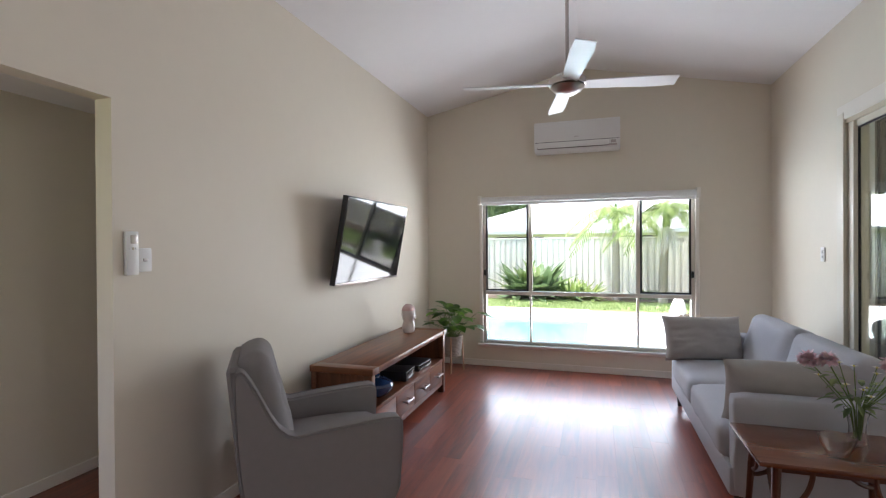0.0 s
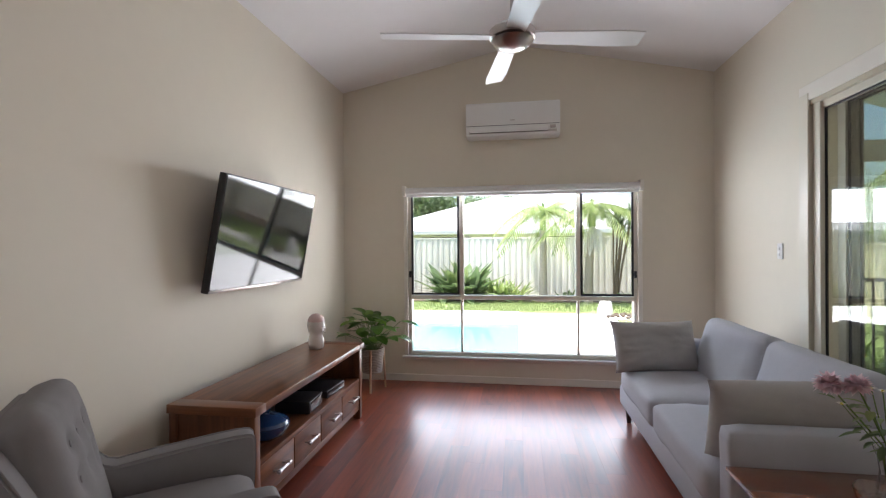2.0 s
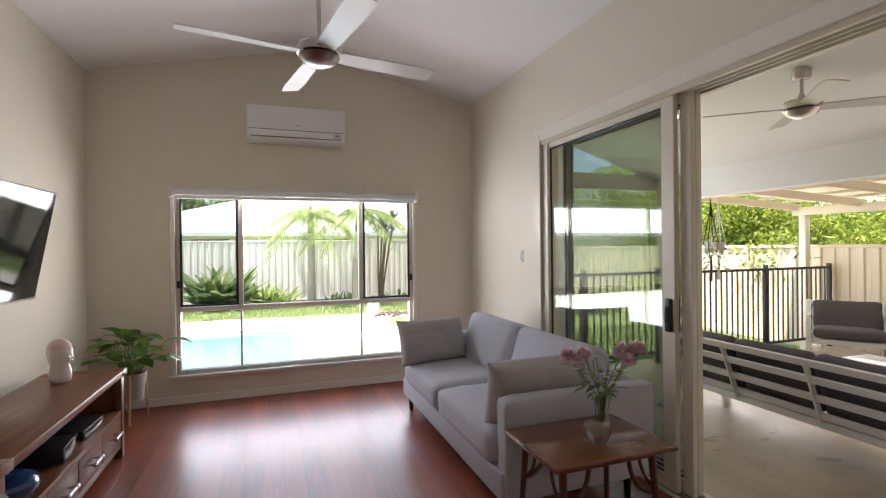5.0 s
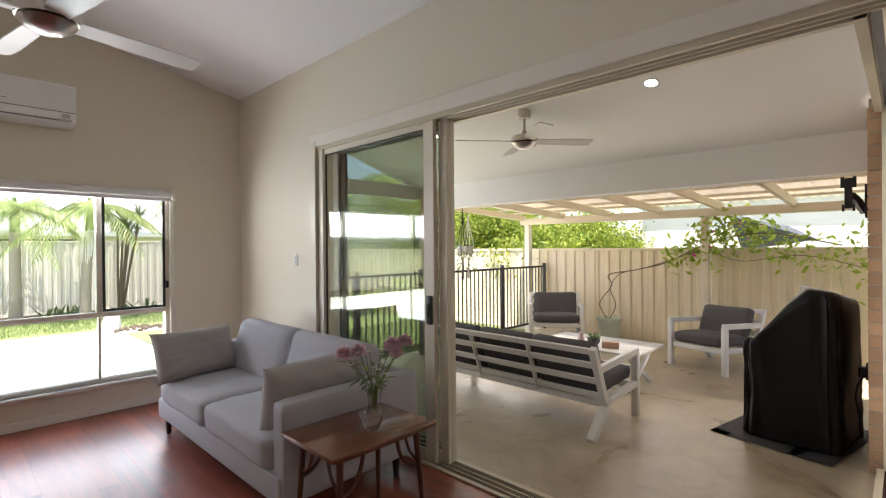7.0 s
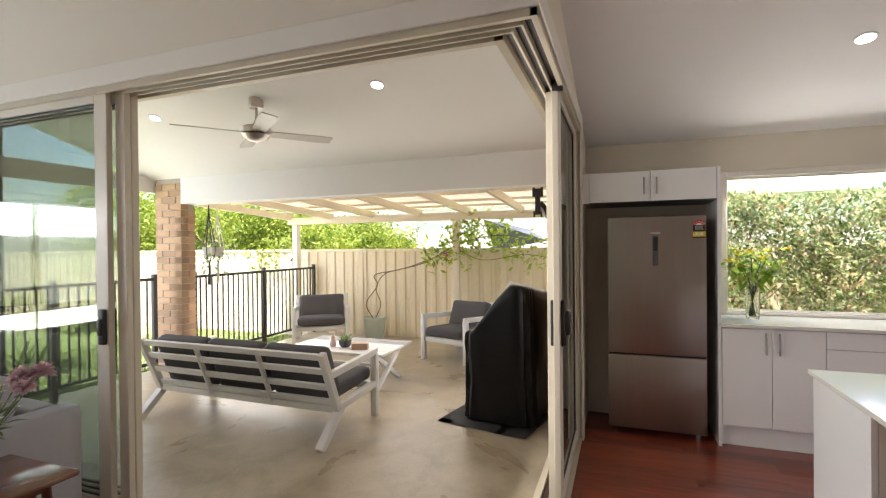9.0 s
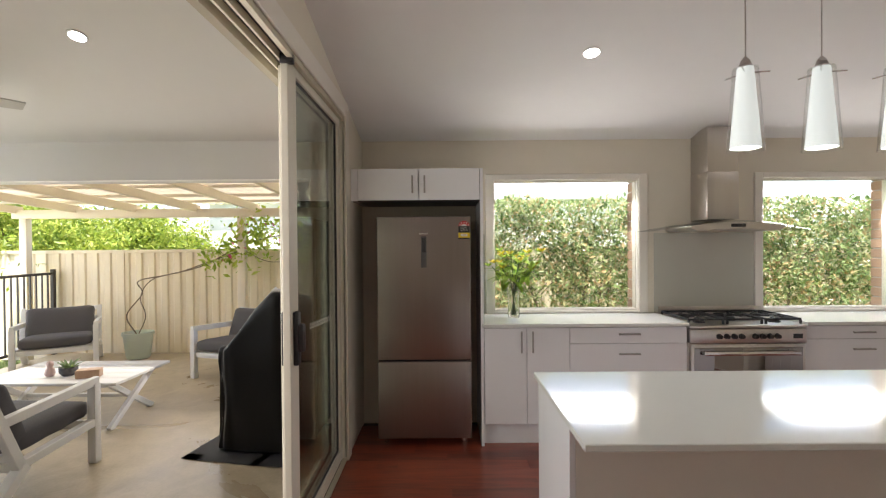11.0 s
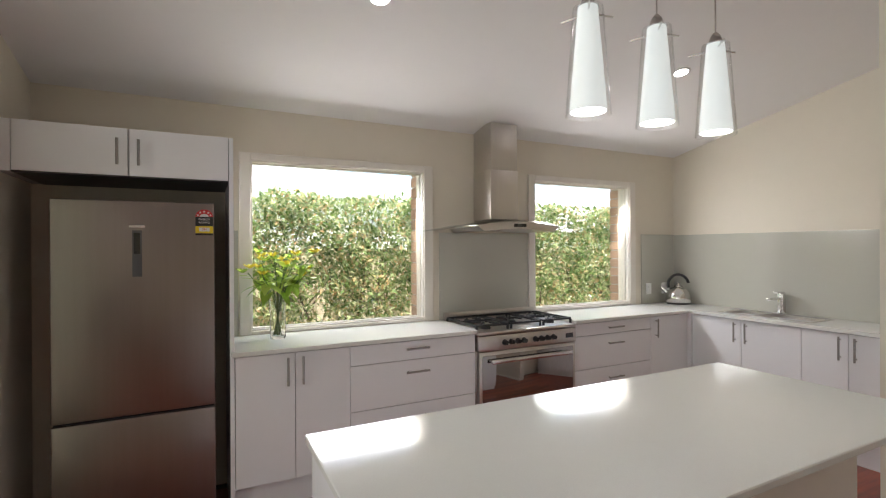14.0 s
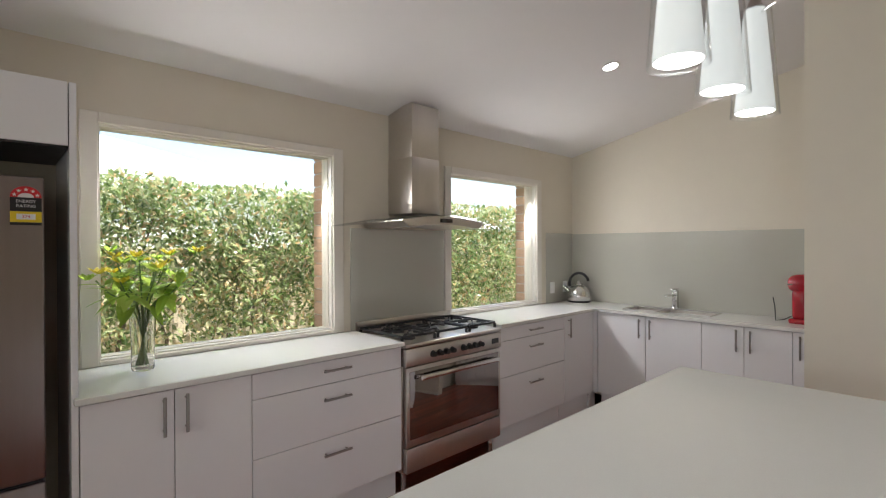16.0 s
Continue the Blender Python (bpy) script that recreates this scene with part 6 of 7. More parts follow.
def coffee_table():
    t = thing("coffee_table", "low white outdoor coffee table with crossed legs", "coffee table", pose(4.97, 3.29, GP))
    for k in range(5):
        x = -0.32 + 0.16 * k
        part("board", box(B(), x - 0.077, x + 0.077, -0.63, 0.63, 0.40, 0.425, 0.003), M_OUTWHITE, t)
    for y in (-0.5, 0.5):
        for s in (-1, 1):
            part("leg", bar(B(), (s * 0.33, y + 0.021 * s, 0.0), (-s * 0.30, y + 0.021 * s, 0.4), 0.05, 0.04, (0, 1, 0), 0.003), M_OUTWHITE, t)
        part("batten", box(B(), -0.36, 0.36, y - 0.04, y + 0.04, 0.375, 0.3995), M_OUTWHITE, t)
    part("stretcher", box(B(), -0.02, 0.02, -0.48, 0.48, 0.19, 0.22), M_OUTWHITE, t)
    z = GP + 0.4255
    p = thing("succulent_pot", "small grey pot with a green succulent", "plant", pose(4.83, 3.26, z))
    part("pot", lathe(B(), [(0.045, 0), (0.07, 0.03), (0.072, 0.075), (0.06, 0.075), (0.055, 0.06), (0, 0.06)], 20), M_MAT, p)
    rng = random.Random(3)
    lf = B()
    for i in range(34):
        a = rng.uniform(0, 6.28)
        blade(lf, (0.02 * math.cos(a), 0.02 * math.sin(a), 0.06), (math.cos(a), math.sin(a), rng.uniform(0.3, 1.6)), (0, 0, 1), rng.uniform(0.07, 0.12), 0.022, 0.2)
    part("leaves", lf, M_SHRUB, p, "", 0)
    p = thing("wooden_box", "small tan wooden box on the coffee table", "box", pose(4.77, 3.03, z, 0, 0, 20))
    part("box", box(B(), -0.05, 0.05, -0.09, 0.09, 0, 0.06, 0.003), M_PALEWOOD, p)
    part("lid", box(B(), -0.052, 0.052, -0.092, 0.092, 0.0605, 0.07, 0.003), M_PALEWOOD, p)
    p = thing("pink_figurine", "small pink ceramic ornament", "ornament", pose(4.81, 3.41, z))
    part("body", lathe(B(), [(0.03, 0), (0.04, 0.02), (0.035, 0.06), (0.022, 0.08), (0.03, 0.105), (0.018, 0.13), (0, 0.135)], 16), M_SALT, p, "", 60)


coffee_table()


def barbecue():
    m = thing("rubber_mat", "crumpled grey mat under the barbecue", "mat", pose(4.50, 1.33, GP, 0, 0, -12))
    b = B()
    vs = {}
    for i in range(13):
        for j in range(13):
            x, y = -0.52 + 1.04 * i / 12, -0.42 + 0.84 * j / 12
            vs[i, j] = b.verts.new((x, y, 0.006 + 0.012 * max(0, noise.noise(Vector((x * 4, y * 4, 2)))) * (1 if i in (0, 1, 11, 12) or j in (0, 1, 11, 12) else 0.3)))
    for i in range(12):
        for j in range(12):
            b.faces.new((vs[i, j], vs[i + 1, j], vs[i + 1, j + 1], vs[i, j + 1]))
    bmesh.ops.solidify(b, geom=b.faces[:], thickness=0.005)
    part("sheet", b, M_MAT, m, "", 50)
    q = thing("covered_barbecue", "barbecue under a black fitted vinyl cover", "barbecue", pose(4.47, 1.27, GP + 0.022, 0, 0, -10))
    b = B()
    rings, n = [], 96
    levels = [(0.03 * k, 1.02 - 0.0008 * k) for k in range(34)] + [(1.02, 0.985), (1.05, 0.965), (1.07, 0.92), (1.08, 0.82), (1.085, 0.6), (1.087, 0.3), (1.088, 0.06)]
    for z, k in levels:
        ring = []
        for i in range(n):
            a = 2 * math.pi * i / n
            c, s = math.cos(a), math.sin(a)
            e = 0.3
            x, y = math.copysign(abs(c) ** e, c) * 0.34, math.copysign(abs(s) ** e, s) * 0.33
            swell = 0.04 * noise.noise(Vector((c * 2.3, s * 2.3, z * 1.6)))
            crease = 0.085 * abs(noise.noise(Vector((c * 4.5 + z * 0.8, s * 4.5 - z * 0.6, z * 0.9)))) + 0.012 * noise.noise(Vector((c * 9, s * 9, z * 2.2)))
            drape = 0.022 * math.sin(9 * a + 5 * z + 3 * noise.noise(Vector((c, s, z * 3)))) * max(0.0, 0.9 - z)
            fold = k * (1 + swell - crease + drape)
            top = 0.74 + 0.42 * min(1.0, max(0.0, (0.24 - y) / 0.34)) - 0.05 * (x / 0.34)
            zz = z if z < 0.5 else 0.5 + (z - 0.5) * (top - 0.5) / 0.588
            zz += 0.014 * noise.noise(Vector((x * 7, y * 7, 5 + z))) * (1 if z == 0 or z > 0.6 else 0)
            ring.append(b.verts.new((x * fold, y * fold, max(0.0, zz))))
        rings.append(ring)
    for u, v in zip(rings, rings[1:]):
        for i in range(n):
            j = (i + 1) % n
            b.faces.new((u[i], u[j], v[j], v[i]))
    b.faces.new(rings[-1])
    b.faces.new(rings[0][::-1])
    part("cover", b, M_COVER, q, "", 60)


barbecue()

t = thing("tv_bracket", "black swing arm wall bracket on the brick wall", "bracket", pose(4.22, 0.842, 1.82))
part("wall_plate", box(B(), -0.05, 0.05, 0.001, 0.02, -0.12, 0.12, 0.003), M_BLACK, t)
b = B()
bar(b, (0, 0.02, -0.08), (-0.02, 0.06, 0.0), 0.05, 0.04)
bar(b, (-0.02, 0.06, 0.0), (-0.06, 0.10, 0.05), 0.05, 0.04)
part("arm", b, M_BLACK, t)
b = box(B(), -0.078, -0.058, 0.085, 0.13, -0.05, 0.17, 0.004)
for y0, y1, z0, z1 in ((0.062, 0.085, 0.10, 0.18), (0.13, 0.152, 0.10, 0.18), (0.07, 0.085, -0.07, -0.02), (0.13, 0.145, -0.07, -0.02)):
    box(b, -0.076, -0.06, y0, y1, z0, z1, 0.003)
part("head_plate", b, M_BLACK, t)
o = thing("power_point", "outdoor power point with black leads on the brick wall", "outlet", pose(4.45, 0.842, 0.55))
part("plate", box(B(), -0.05, 0.05, 0.001, 0.03, -0.06, 0.06, 0.006), M_MAT, o)
part("lead", tube(B(), [(0, 0.04, -0.03), (0.02, 0.08, -0.12), (-0.04, 0.09, -0.2), (0.0, 0.07, -0.35), (0.03, 0.06, -0.5), (0.0, 0.12, -0.59)], 0.007, 6), M_BLACK, o)
part("adaptor", box(B(), -0.03, 0.03, 0.03, 0.075, -0.05, 0.03, 0.006), M_BLACK, o)


def macrame(x, y, pale, label):
    rng = random.Random(int(x * 10))
    h = thing("hanging_planter", label, "hanging planter", pose(x, y, 1.40), "hanging planters")
    m = M_OUTWHITE if pale else M_BLACK
    for k in range(4):
        a = k * 1.5708 + 0.4
        c, s = math.cos(a), math.sin(a)
        b = tube(B(), [(0, 0, 0.68), (0.012 * c, 0.012 * s, 0.5), (0.085 * c, 0.085 * s, 0.13), (0.06 * c, 0.06 * s, -0.01), (0, 0, -0.06)], 0.006, 5)
        part("cord", b, m, h)
    b = tube(B(), [(0, 0, -0.05), (0.005, 0, -0.2), (-0.004, 0.003, -0.36)], [0.012, 0.016, 0.022], 6)
    part("tassel", b, m, h)
    part("pot", lathe(B(), [(0.05, 0), (0.075, 0.06), (0.082, 0.13), (0.074, 0.13), (0.07, 0.11), (0, 0.11)], 20), M_OUTWHITE, h)
    lf = B()
    for k in range(40):
        a = rng.uniform(0, 6.28)
        r, z = rng.uniform(0.06, 0.13), rng.uniform(-0.22, 0.16)
        blade(lf, (r * math.cos(a), r * math.sin(a), z), (math.cos(a), math.sin(a), rng.uniform(-1, 0.4)), (0, 0, 1), 0.06, 0.035, 0.3)
    part("leaves", lf, M_SHRUB, h, "", 0)


macrame(4.90, 5.34, False, "white pot in a black macrame hanger with trailing leaves")
macrame(5.13, 5.43, True, "white pot in a pale macrame hanger with trailing leaves")

# ---- pergola ----
g = thing("pergola", "cream timber pergola roof with corrugated sheeting", "pergola")
for y in (5.86, 2.77):
    part("post", box(B(), 7.33, 7.43, y - 0.05, y + 0.05, -0.3, 1.93, 0.004), M_PERG, g)
part("outer_beam", box(B(), 7.31, 7.45, 0.7, 6.0, 1.93, 2.05, 0.004), M_PERG, g)
part("ledger", box(B(), 4.872, 4.92, 0.7, 5.6, 2.14, 2.26, 0.004), M_PERG, g)
for y in (5.95, 5.1, 4.25, 3.4, 2.55, 1.7, 0.85):
    part("rafter", bar(B(), (4.92, y, 2.19), (7.42, y, 2.05), 0.05, 0.10, (0, 0, 1), 0.003), M_PERG, g)
for x in (5.4, 6.05, 6.7, 7.2):
    z = 2.19 - (x - 4.92) * 0.056 + 0.065
    part("batten", box(B(), x - 0.035, x + 0.035, 0.7, 6.05, z, z + 0.03), M_PERG, g)
b = B()
prev = None
for i in range(250):
    y = 0.68 + i * 0.0215
    z = 2.315 + 0.016 * math.sin(i * math.pi / 3)
    cur = [b.verts.new((4.90, y, z)), b.verts.new((7.75, y, z - 2.85 * 0.056))]
    if prev:
        b.faces.new((prev[0], prev[1], cur[1], cur[0]))
    prev = cur
part("roof_sheet", b, M_ROOFSHEET, g, "pale corrugated roof sheet", 80)


def steel_fence(label, p, way, length, z0, z1, bay=2.37, paint=None):
    """A ribbed steel fence: posts, top and bottom rails and one ribbed sheet a bay."""
    f = thing("steel_fence", label, "fence", pose(p[0], p[1], 0, 0, 0, way))
    paint = paint or M_FENCE
    n = max(1, round(length / bay))
    w = length / n
    prof = [(0.0, 0.0), (0.055, 0.0), (0.075, 0.02), (0.14, 0.02), (0.16, 0.0), (0.19, 0.0)]
    for k in range(n):
        b = B()
        last = None
        x = 0.03
        while x < w - 0.03:
            for dx, dy in prof[:-1]:
                if x + dx > w - 0.03:
                    break
                cur = [b.verts.new((k * w + x + dx, dy, z0 + 0.04)), b.verts.new((k * w + x + dx, dy, z1 - 0.04))]
                if last:
                    b.faces.new((last[0], cur[0], cur[1], last[1]))
                last = cur
            x += 0.19
        cur = [b.verts.new((k * w + w - 0.028, 0.0, z0 + 0.04)), b.verts.new((k * w + w - 0.028, 0.0, z1 - 0.04))]
        b.faces.new((last[0], cur[0], cur[1], last[1]))
        part("sheet", b, paint, f, "", 0)
        part("post", box(B(), k * w - 0.03, k * w + 0.03, -0.015, 0.045, z0, z1, 0.003, 1), paint, f)
        part("top_rail", box(B(), k * w + 0.03, (k + 1) * w - 0.03, -0.012, 0.042, z1 - 0.045, z1, 0.004, 1), paint, f)
        part("bottom_rail", box(B(), k * w + 0.03, (k + 1) * w - 0.03, -0.01, 0.04, z0, z0 + 0.06, 0.003, 1), paint, f)


steel_fence("cream ribbed steel boundary fence beside the patio", (7.66, 16.5), -90, 28.4, -0.15, 1.475)
steel_fence("cream ribbed steel boundary fence behind the pool", (-9.0, 16.6), 0, 16.6, -0.15, 1.77, paint=M_FENCE_SUNLIT)


def pool_fence(x0, x1, y, label):
    f = thing("pool_fence", label, "fence", pose(x0, y, 0))
    n = max(1, round((x1 - x0) / 1.25))
    for k in range(n + 1):
        x = (x1 - x0) * k / n
        part("post", box(B(), x - 0.025, x + 0.025, -0.025, 0.025, GP, 1.2, 0.003), M_RAIL, f)
    for z in (0.08, 1.12):
        part("rail", box(B(), 0, x1 - x0, -0.016, 0.016, z, z + 0.035, 0.002), M_RAIL, f)
    m = int((x1 - x0) / 0.098)
    first = None
    for k in range(1, m):
        x = (x1 - x0) * k / m
        if first is None:
            first = part("bar", box(B(), -0.008, 0.008, -0.008, 0.008, 0.085, 1.13), M_RAIL, f)
            first.location.x = x
        else:
            c = first.copy()
            scene.collection.objects.link(c)
            c.location.x = x


pool_fence(2.16, 4.44, 5.76, "black metal pool fence between house and brick pier")
pool_fence(4.93, 7.58, 5.64, "black metal pool fence between pier and boundary")

p = thing("pot_plant", "bare twining bougainvillea in a pale green pot", "plant", pose(7.30, 4.22, GP))
part("pot", lathe(B(), [(0.13, 0), (0.15, 0.02), (0.185, 0.33), (0.2, 0.33), (0.2, 0.37), (0.17, 0.37), (0.16, 0.32), (0, 0.32)], 28), M_POTGREEN, p)
rng = random.Random(8)
b = B()
tube(b, flow([(0.05, 0.05, 0.32), (0.0, 0.16, 0.6), (0.07, -0.02, 0.9), (0.05, 0.02, 1.08), (0.08, -0.4, 1.17), (0.1, -0.9, 1.3), (0.1, -1.5, 1.6), (0.08, -2.2, 1.72), (0.1, -3.0, 1.55)]), 0.009, 6)
tube(b, flow([(0, 0, 0.32), (-0.05, -0.14, 0.6), (0.06, 0.0, 0.85), (0.08, -0.16, 1.1), (0.1, -0.6, 1.22), (0.1, -1.4, 1.5)]), 0.007, 6)
tube(b, flow([(0.1, -1.4, 1.55), (0.0, -1.9, 1.34), (0.1, -2.6, 1.42), (0.0, -3.3, 1.25)]), 0.005, 6)
part("vine", b, M_BARK, p)
spots, pink = [], []
for cx, cy, cz, r, n in ((0.1, -1.35, 1.55, 0.28, 170), (0.05, -1.7, 1.78, 0.3, 230), (0.1, -2.1, 1.72, 0.22, 120), (0.08, -2.4, 1.5, 0.2, 60), (0.05, -2.8, 1.42, 0.3, 70), (0.05, -1.05, 1.42, 0.2, 70), (0.0, -3.3, 1.38, 0.35, 90)):
    for k in range(n):
        d = Vector((rng.gauss(0, 0.5), rng.gauss(0, 0.6), rng.gauss(0, 0.55))) * r
        (pink if rng.random() < 0.05 else spots).append(((cx + d.x * 0.5, cy + d.y, cz + d.z), (0, 0, 1)))
leaf_cloud("leaves", M_VINE, spots, 0.055, rng, p)
leaf_cloud("bracts", M_MAGENTA, pink, 0.04, rng, p, "magenta bracts")

# ---- garden, pool and neighbours ----
b = B()
box(b, -400, 400, -400, 400, -0.6, -0.305)
setting("ground", b, M_SOIL, "mown lawn ground")
b = B()
for x0, x1, y0, y1 in ((-14, 9, 11.9, 20), (2.14, 7.6, 5.9, 11.9), (4.9, 9, -12, 0.7)):
    box(b, x0, x1, y0, y1, -0.4, -0.15)
setting("lawn", b, M_SOIL, "bright green lawn")
b = B()
box(b, -9, 2.1, 6.23, 7.9, -0.4, -0.14)
box(b, 0.0, 2.1, 8.4, 12.6, -0.4, -0.143)
box(b, 2.1, 9, 11.9, 12.6, -0.4, -0.144)
box(b, -9, 0.0, 11.2, 12.9, -0.4, -0.14)
box(b, 0.0, 2.1, 7.9, 8.4, -0.4, -0.141)
setting("pavement", b, M_PAVE, "pale sunlit paving round the pool")
b = B()
box(b, -9, 0.0, 7.9, 11.2, -0.42, -0.2)
setting("water", b, M_WATER, "turquoise swimming pool water")
b = B()
box(b, -9, 7.6, 14.9, 16.55, -0.3, -0.12)
setting("garden_bed", b, M_MULCH, "dark mulched garden bed along the fence")
b = B()
box(b, 4.9, 6.9, -10, 0.7, -0.2, -0.12)
setting("garden_bed_2", b, M_MULCH, "mulched bed under the hedge")

rng = random.Random(17)
vs, fs = [], []
for k in range(34000):
    r = rng.random()
    if r < 0.55:
        x, y = rng.uniform(-6, 7.5), rng.uniform(12.9, 14.9)
    else:
        x, y = rng.uniform(2.2, 7.5), rng.uniform(6.0, 8.8)
    a, hgt = rng.uniform(0, 6.28), rng.uniform(0.03, 0.075)
    w, q = 0.007, len(vs)
    vs += [(x - w * math.cos(a), y - w * math.sin(a), -0.15), (x + w * math.cos(a), y + w * math.sin(a), -0.15), (x + rng.uniform(-0.02, 0.02), y + rng.uniform(-0.02, 0.02), -0.15 + hgt)]
    fs.append((q, q + 1, q + 2))
me = bpy.data.meshes.new("grass")
me.from_pydata(vs, [], fs)
me.materials.append(M_GRASS)
tagged(new("grass", me), "short bright green lawn grass", "grass", "", "stuff")


def palm(x, y, h, n, label, lean=0.0):
    rng = random.Random(int(x * 100) + 3)
    t = thing("palm_tree", label, "palm tree", pose(x, y, -0.15))
    pts = [(lean * (k / 12) ** 2, 0, h * k / 12) for k in range(13)]
    part("trunk", tube(B(), pts, [0.12 - 0.03 * k / 12 + (0.012 if k % 2 else 0) for k in range(13)], 14), M_TRUNK, t, "", 60)
    part("crownshaft", tube(B(), [(lean, 0, h), (lean, 0, h + 0.45), (lean, 0, h + 0.8)], [0.1, 0.085, 0.035], 12), M_STEM, t)
    b = B()
    for k in range(n):
        a = 6.2832 * k / n + rng.uniform(-0.2, 0.2)
        e, L = rng.uniform(-0.25, 0.6), rng.uniform(1.4, 1.9)
        d = Vector((math.cos(a) * math.cos(e), math.sin(a) * math.cos(e), math.sin(e)))
        mid = []
        for i in range(15):
            s = i / 14
            mid.append(Vector((lean, 0, h + 0.6)) + d * L * s - Vector((0, 0, 1)) * 1.15 * s * s)
        tube(b, mid, [0.02 * (1 - 0.8 * i / 14) for i in range(15)], 5)
        for i in range(2, 15):
            way = (mid[i] - mid[i - 1]).normalized()
            side = way.cross(Vector((0, 0, 1))).normalized()
            for s in (-1, 1):
                for f in (0.0, 0.5):
                    root = mid[i - 1].lerp(mid[i], f)
                    blade(b, root, side * s * 0.9 + way * 0.7 + Vector((0, 0, -0.35)), (0, 0, 1), 0.5 * math.sin(math.pi * (0.2 + 0.75 * i / 15)), 0.035, 0.25, 0.1, 2)
    part("fronds", b, M_PALM, t, "", 0)
    if 1.9 < x < 2.1:
        s = B()
        for k in range(46):
            a = rng.uniform(-2.6, 0.2)
            r, d = rng.uniform(0.05, 0.32), rng.uniform(0.45, 0.85)
            tube(s, [(0.1, -0.1, h + 0.02), (0.1 + r * math.cos(a), -0.1 + r * math.sin(a), h - 0.12), (0.1 + r * 1.25 * math.cos(a), -0.1 + r * 1.25 * math.sin(a), h - d)], 0.008, 4)
        part("flower_tassel", s, M_PAVE, t, "drooping cream flower tassel")


palm(0.72, 15.3, 2.1, 13, "smooth trunked palm tree with arching fronds")
palm(1.95, 14.9, 2.15, 13, "palm tree with broad feathery fronds", 0.1)
palm(4.6, 13.4, 3.1, 11, "palm tree with feathery fronds beside the lawn")
palm(9.6, 13.0, 3.4, 11, "palm tree beyond the side fence")


def spiky(name, label, x, y, z, n, L, w, mat_, spread, stems=0):
    rng = random.Random(int(x * 31 + y))
    t = thing(name, label, "shrub", pose(x, y, z))
    b = B()
    heads = [(0, 0, 0)]
    if stems:
        heads = []
        sb = B()
        for k in range(stems):
            a = rng.uniform(0, 6.28)
            hh = rng.uniform(1.7, 2.6)
            tip = (0.55 * math.cos(a), 0.3 * math.sin(a), hh)
            tube(sb, [(0.1 * math.cos(a), 0.1 * math.sin(a), 0), (0.3 * math.cos(a), 0.15 * math.sin(a), hh * 0.5), tip], [0.035, 0.028, 0.022], 6)
            heads.append(tip)
        part("stems", sb, M_BARK, t)
    for hx, hy, hz in heads:
        for k in range(n):
            a, e = rng.uniform(0, 6.28), rng.uniform(0.15, 1.35)
            d = Vector((math.cos(a) * math.cos(e), math.sin(a) * math.cos(e), math.sin(e)))
            blade(b, (hx + rng.uniform(-spread, spread), hy + rng.uniform(-spread, spread) * 0.5, hz), d, (0, 0, 1), L * rng.uniform(0.6, 1.1), w * rng.uniform(0.7, 1.2), 0.3, 0.25)
    part("leaves", b, mat_, t, "", 0)


spiky("shrub", "dark green bird of paradise clump by the fence", -1.75, 15.5, -0.12, 120, 1.35, 0.27, M_SHRUB, 0.55)
spiky("shrub", "bright green strappy bromeliad clump", -0.35, 15.3, -0.12, 110, 0.75, 0.10, M_PALM, 0.45)
spiky("shrub", "slender dracaena with spiky heads on bare stems", 2.75, 15.5, -0.12, 46, 0.5, 0.035, M_SHRUB, 0.02, 6)
spiky("shrub", "low green strappy plants by the fence", 1.6, 15.6, -0.12, 60, 0.4, 0.06, M_SHRUB, 0.4)
spiky("shrub", "low green strappy plants under the dracaena", 3.1, 15.4, -0.12, 70, 0.45, 0.06, M_SHRUB, 0.5)
spiky("shrub", "variegated green garden shrub behind the pool fence", 4.2, 7.7, -0.15, 80, 0.65, 0.07, M_PALM, 0.25)
spiky("shrub", "low green clump in the far garden bed", -4.2, 15.5, -0.12, 90, 0.7, 0.1, M_SHRUB, 0.6)
spiky("shrub", "green strappy clump beside the side fence", 6.9, 10.5, -0.15, 90, 0.8, 0.07, M_PALM, 0.4)
s = thing("garden_stone", "pale upright garden stone on pebbles", "stone", pose(1.95, 12.3, -0.143))
b = lathe(B(), [(0.16, 0), (0.17, 0.1), (0.13, 0.3), (0.08, 0.42), (0, 0.45)], 12, wobble=lambda a, z: 1 + 0.15 * math.sin(3 * a + 5 * z))
part("stone", b, M_PAVE, s)
b = B()
rng = random.Random(4)
for k in range(60):
    a, r = rng.uniform(0, 6.28), rng.uniform(0.2, 0.75)
    lathe(b, [(0.03, 0), (0.05, 0.025), (0.02, 0.05)], 6, at=(0.5 + r * math.cos(a), r * math.sin(a) * 0.5, 0))
part("pebbles", b, M_MULCH, s)


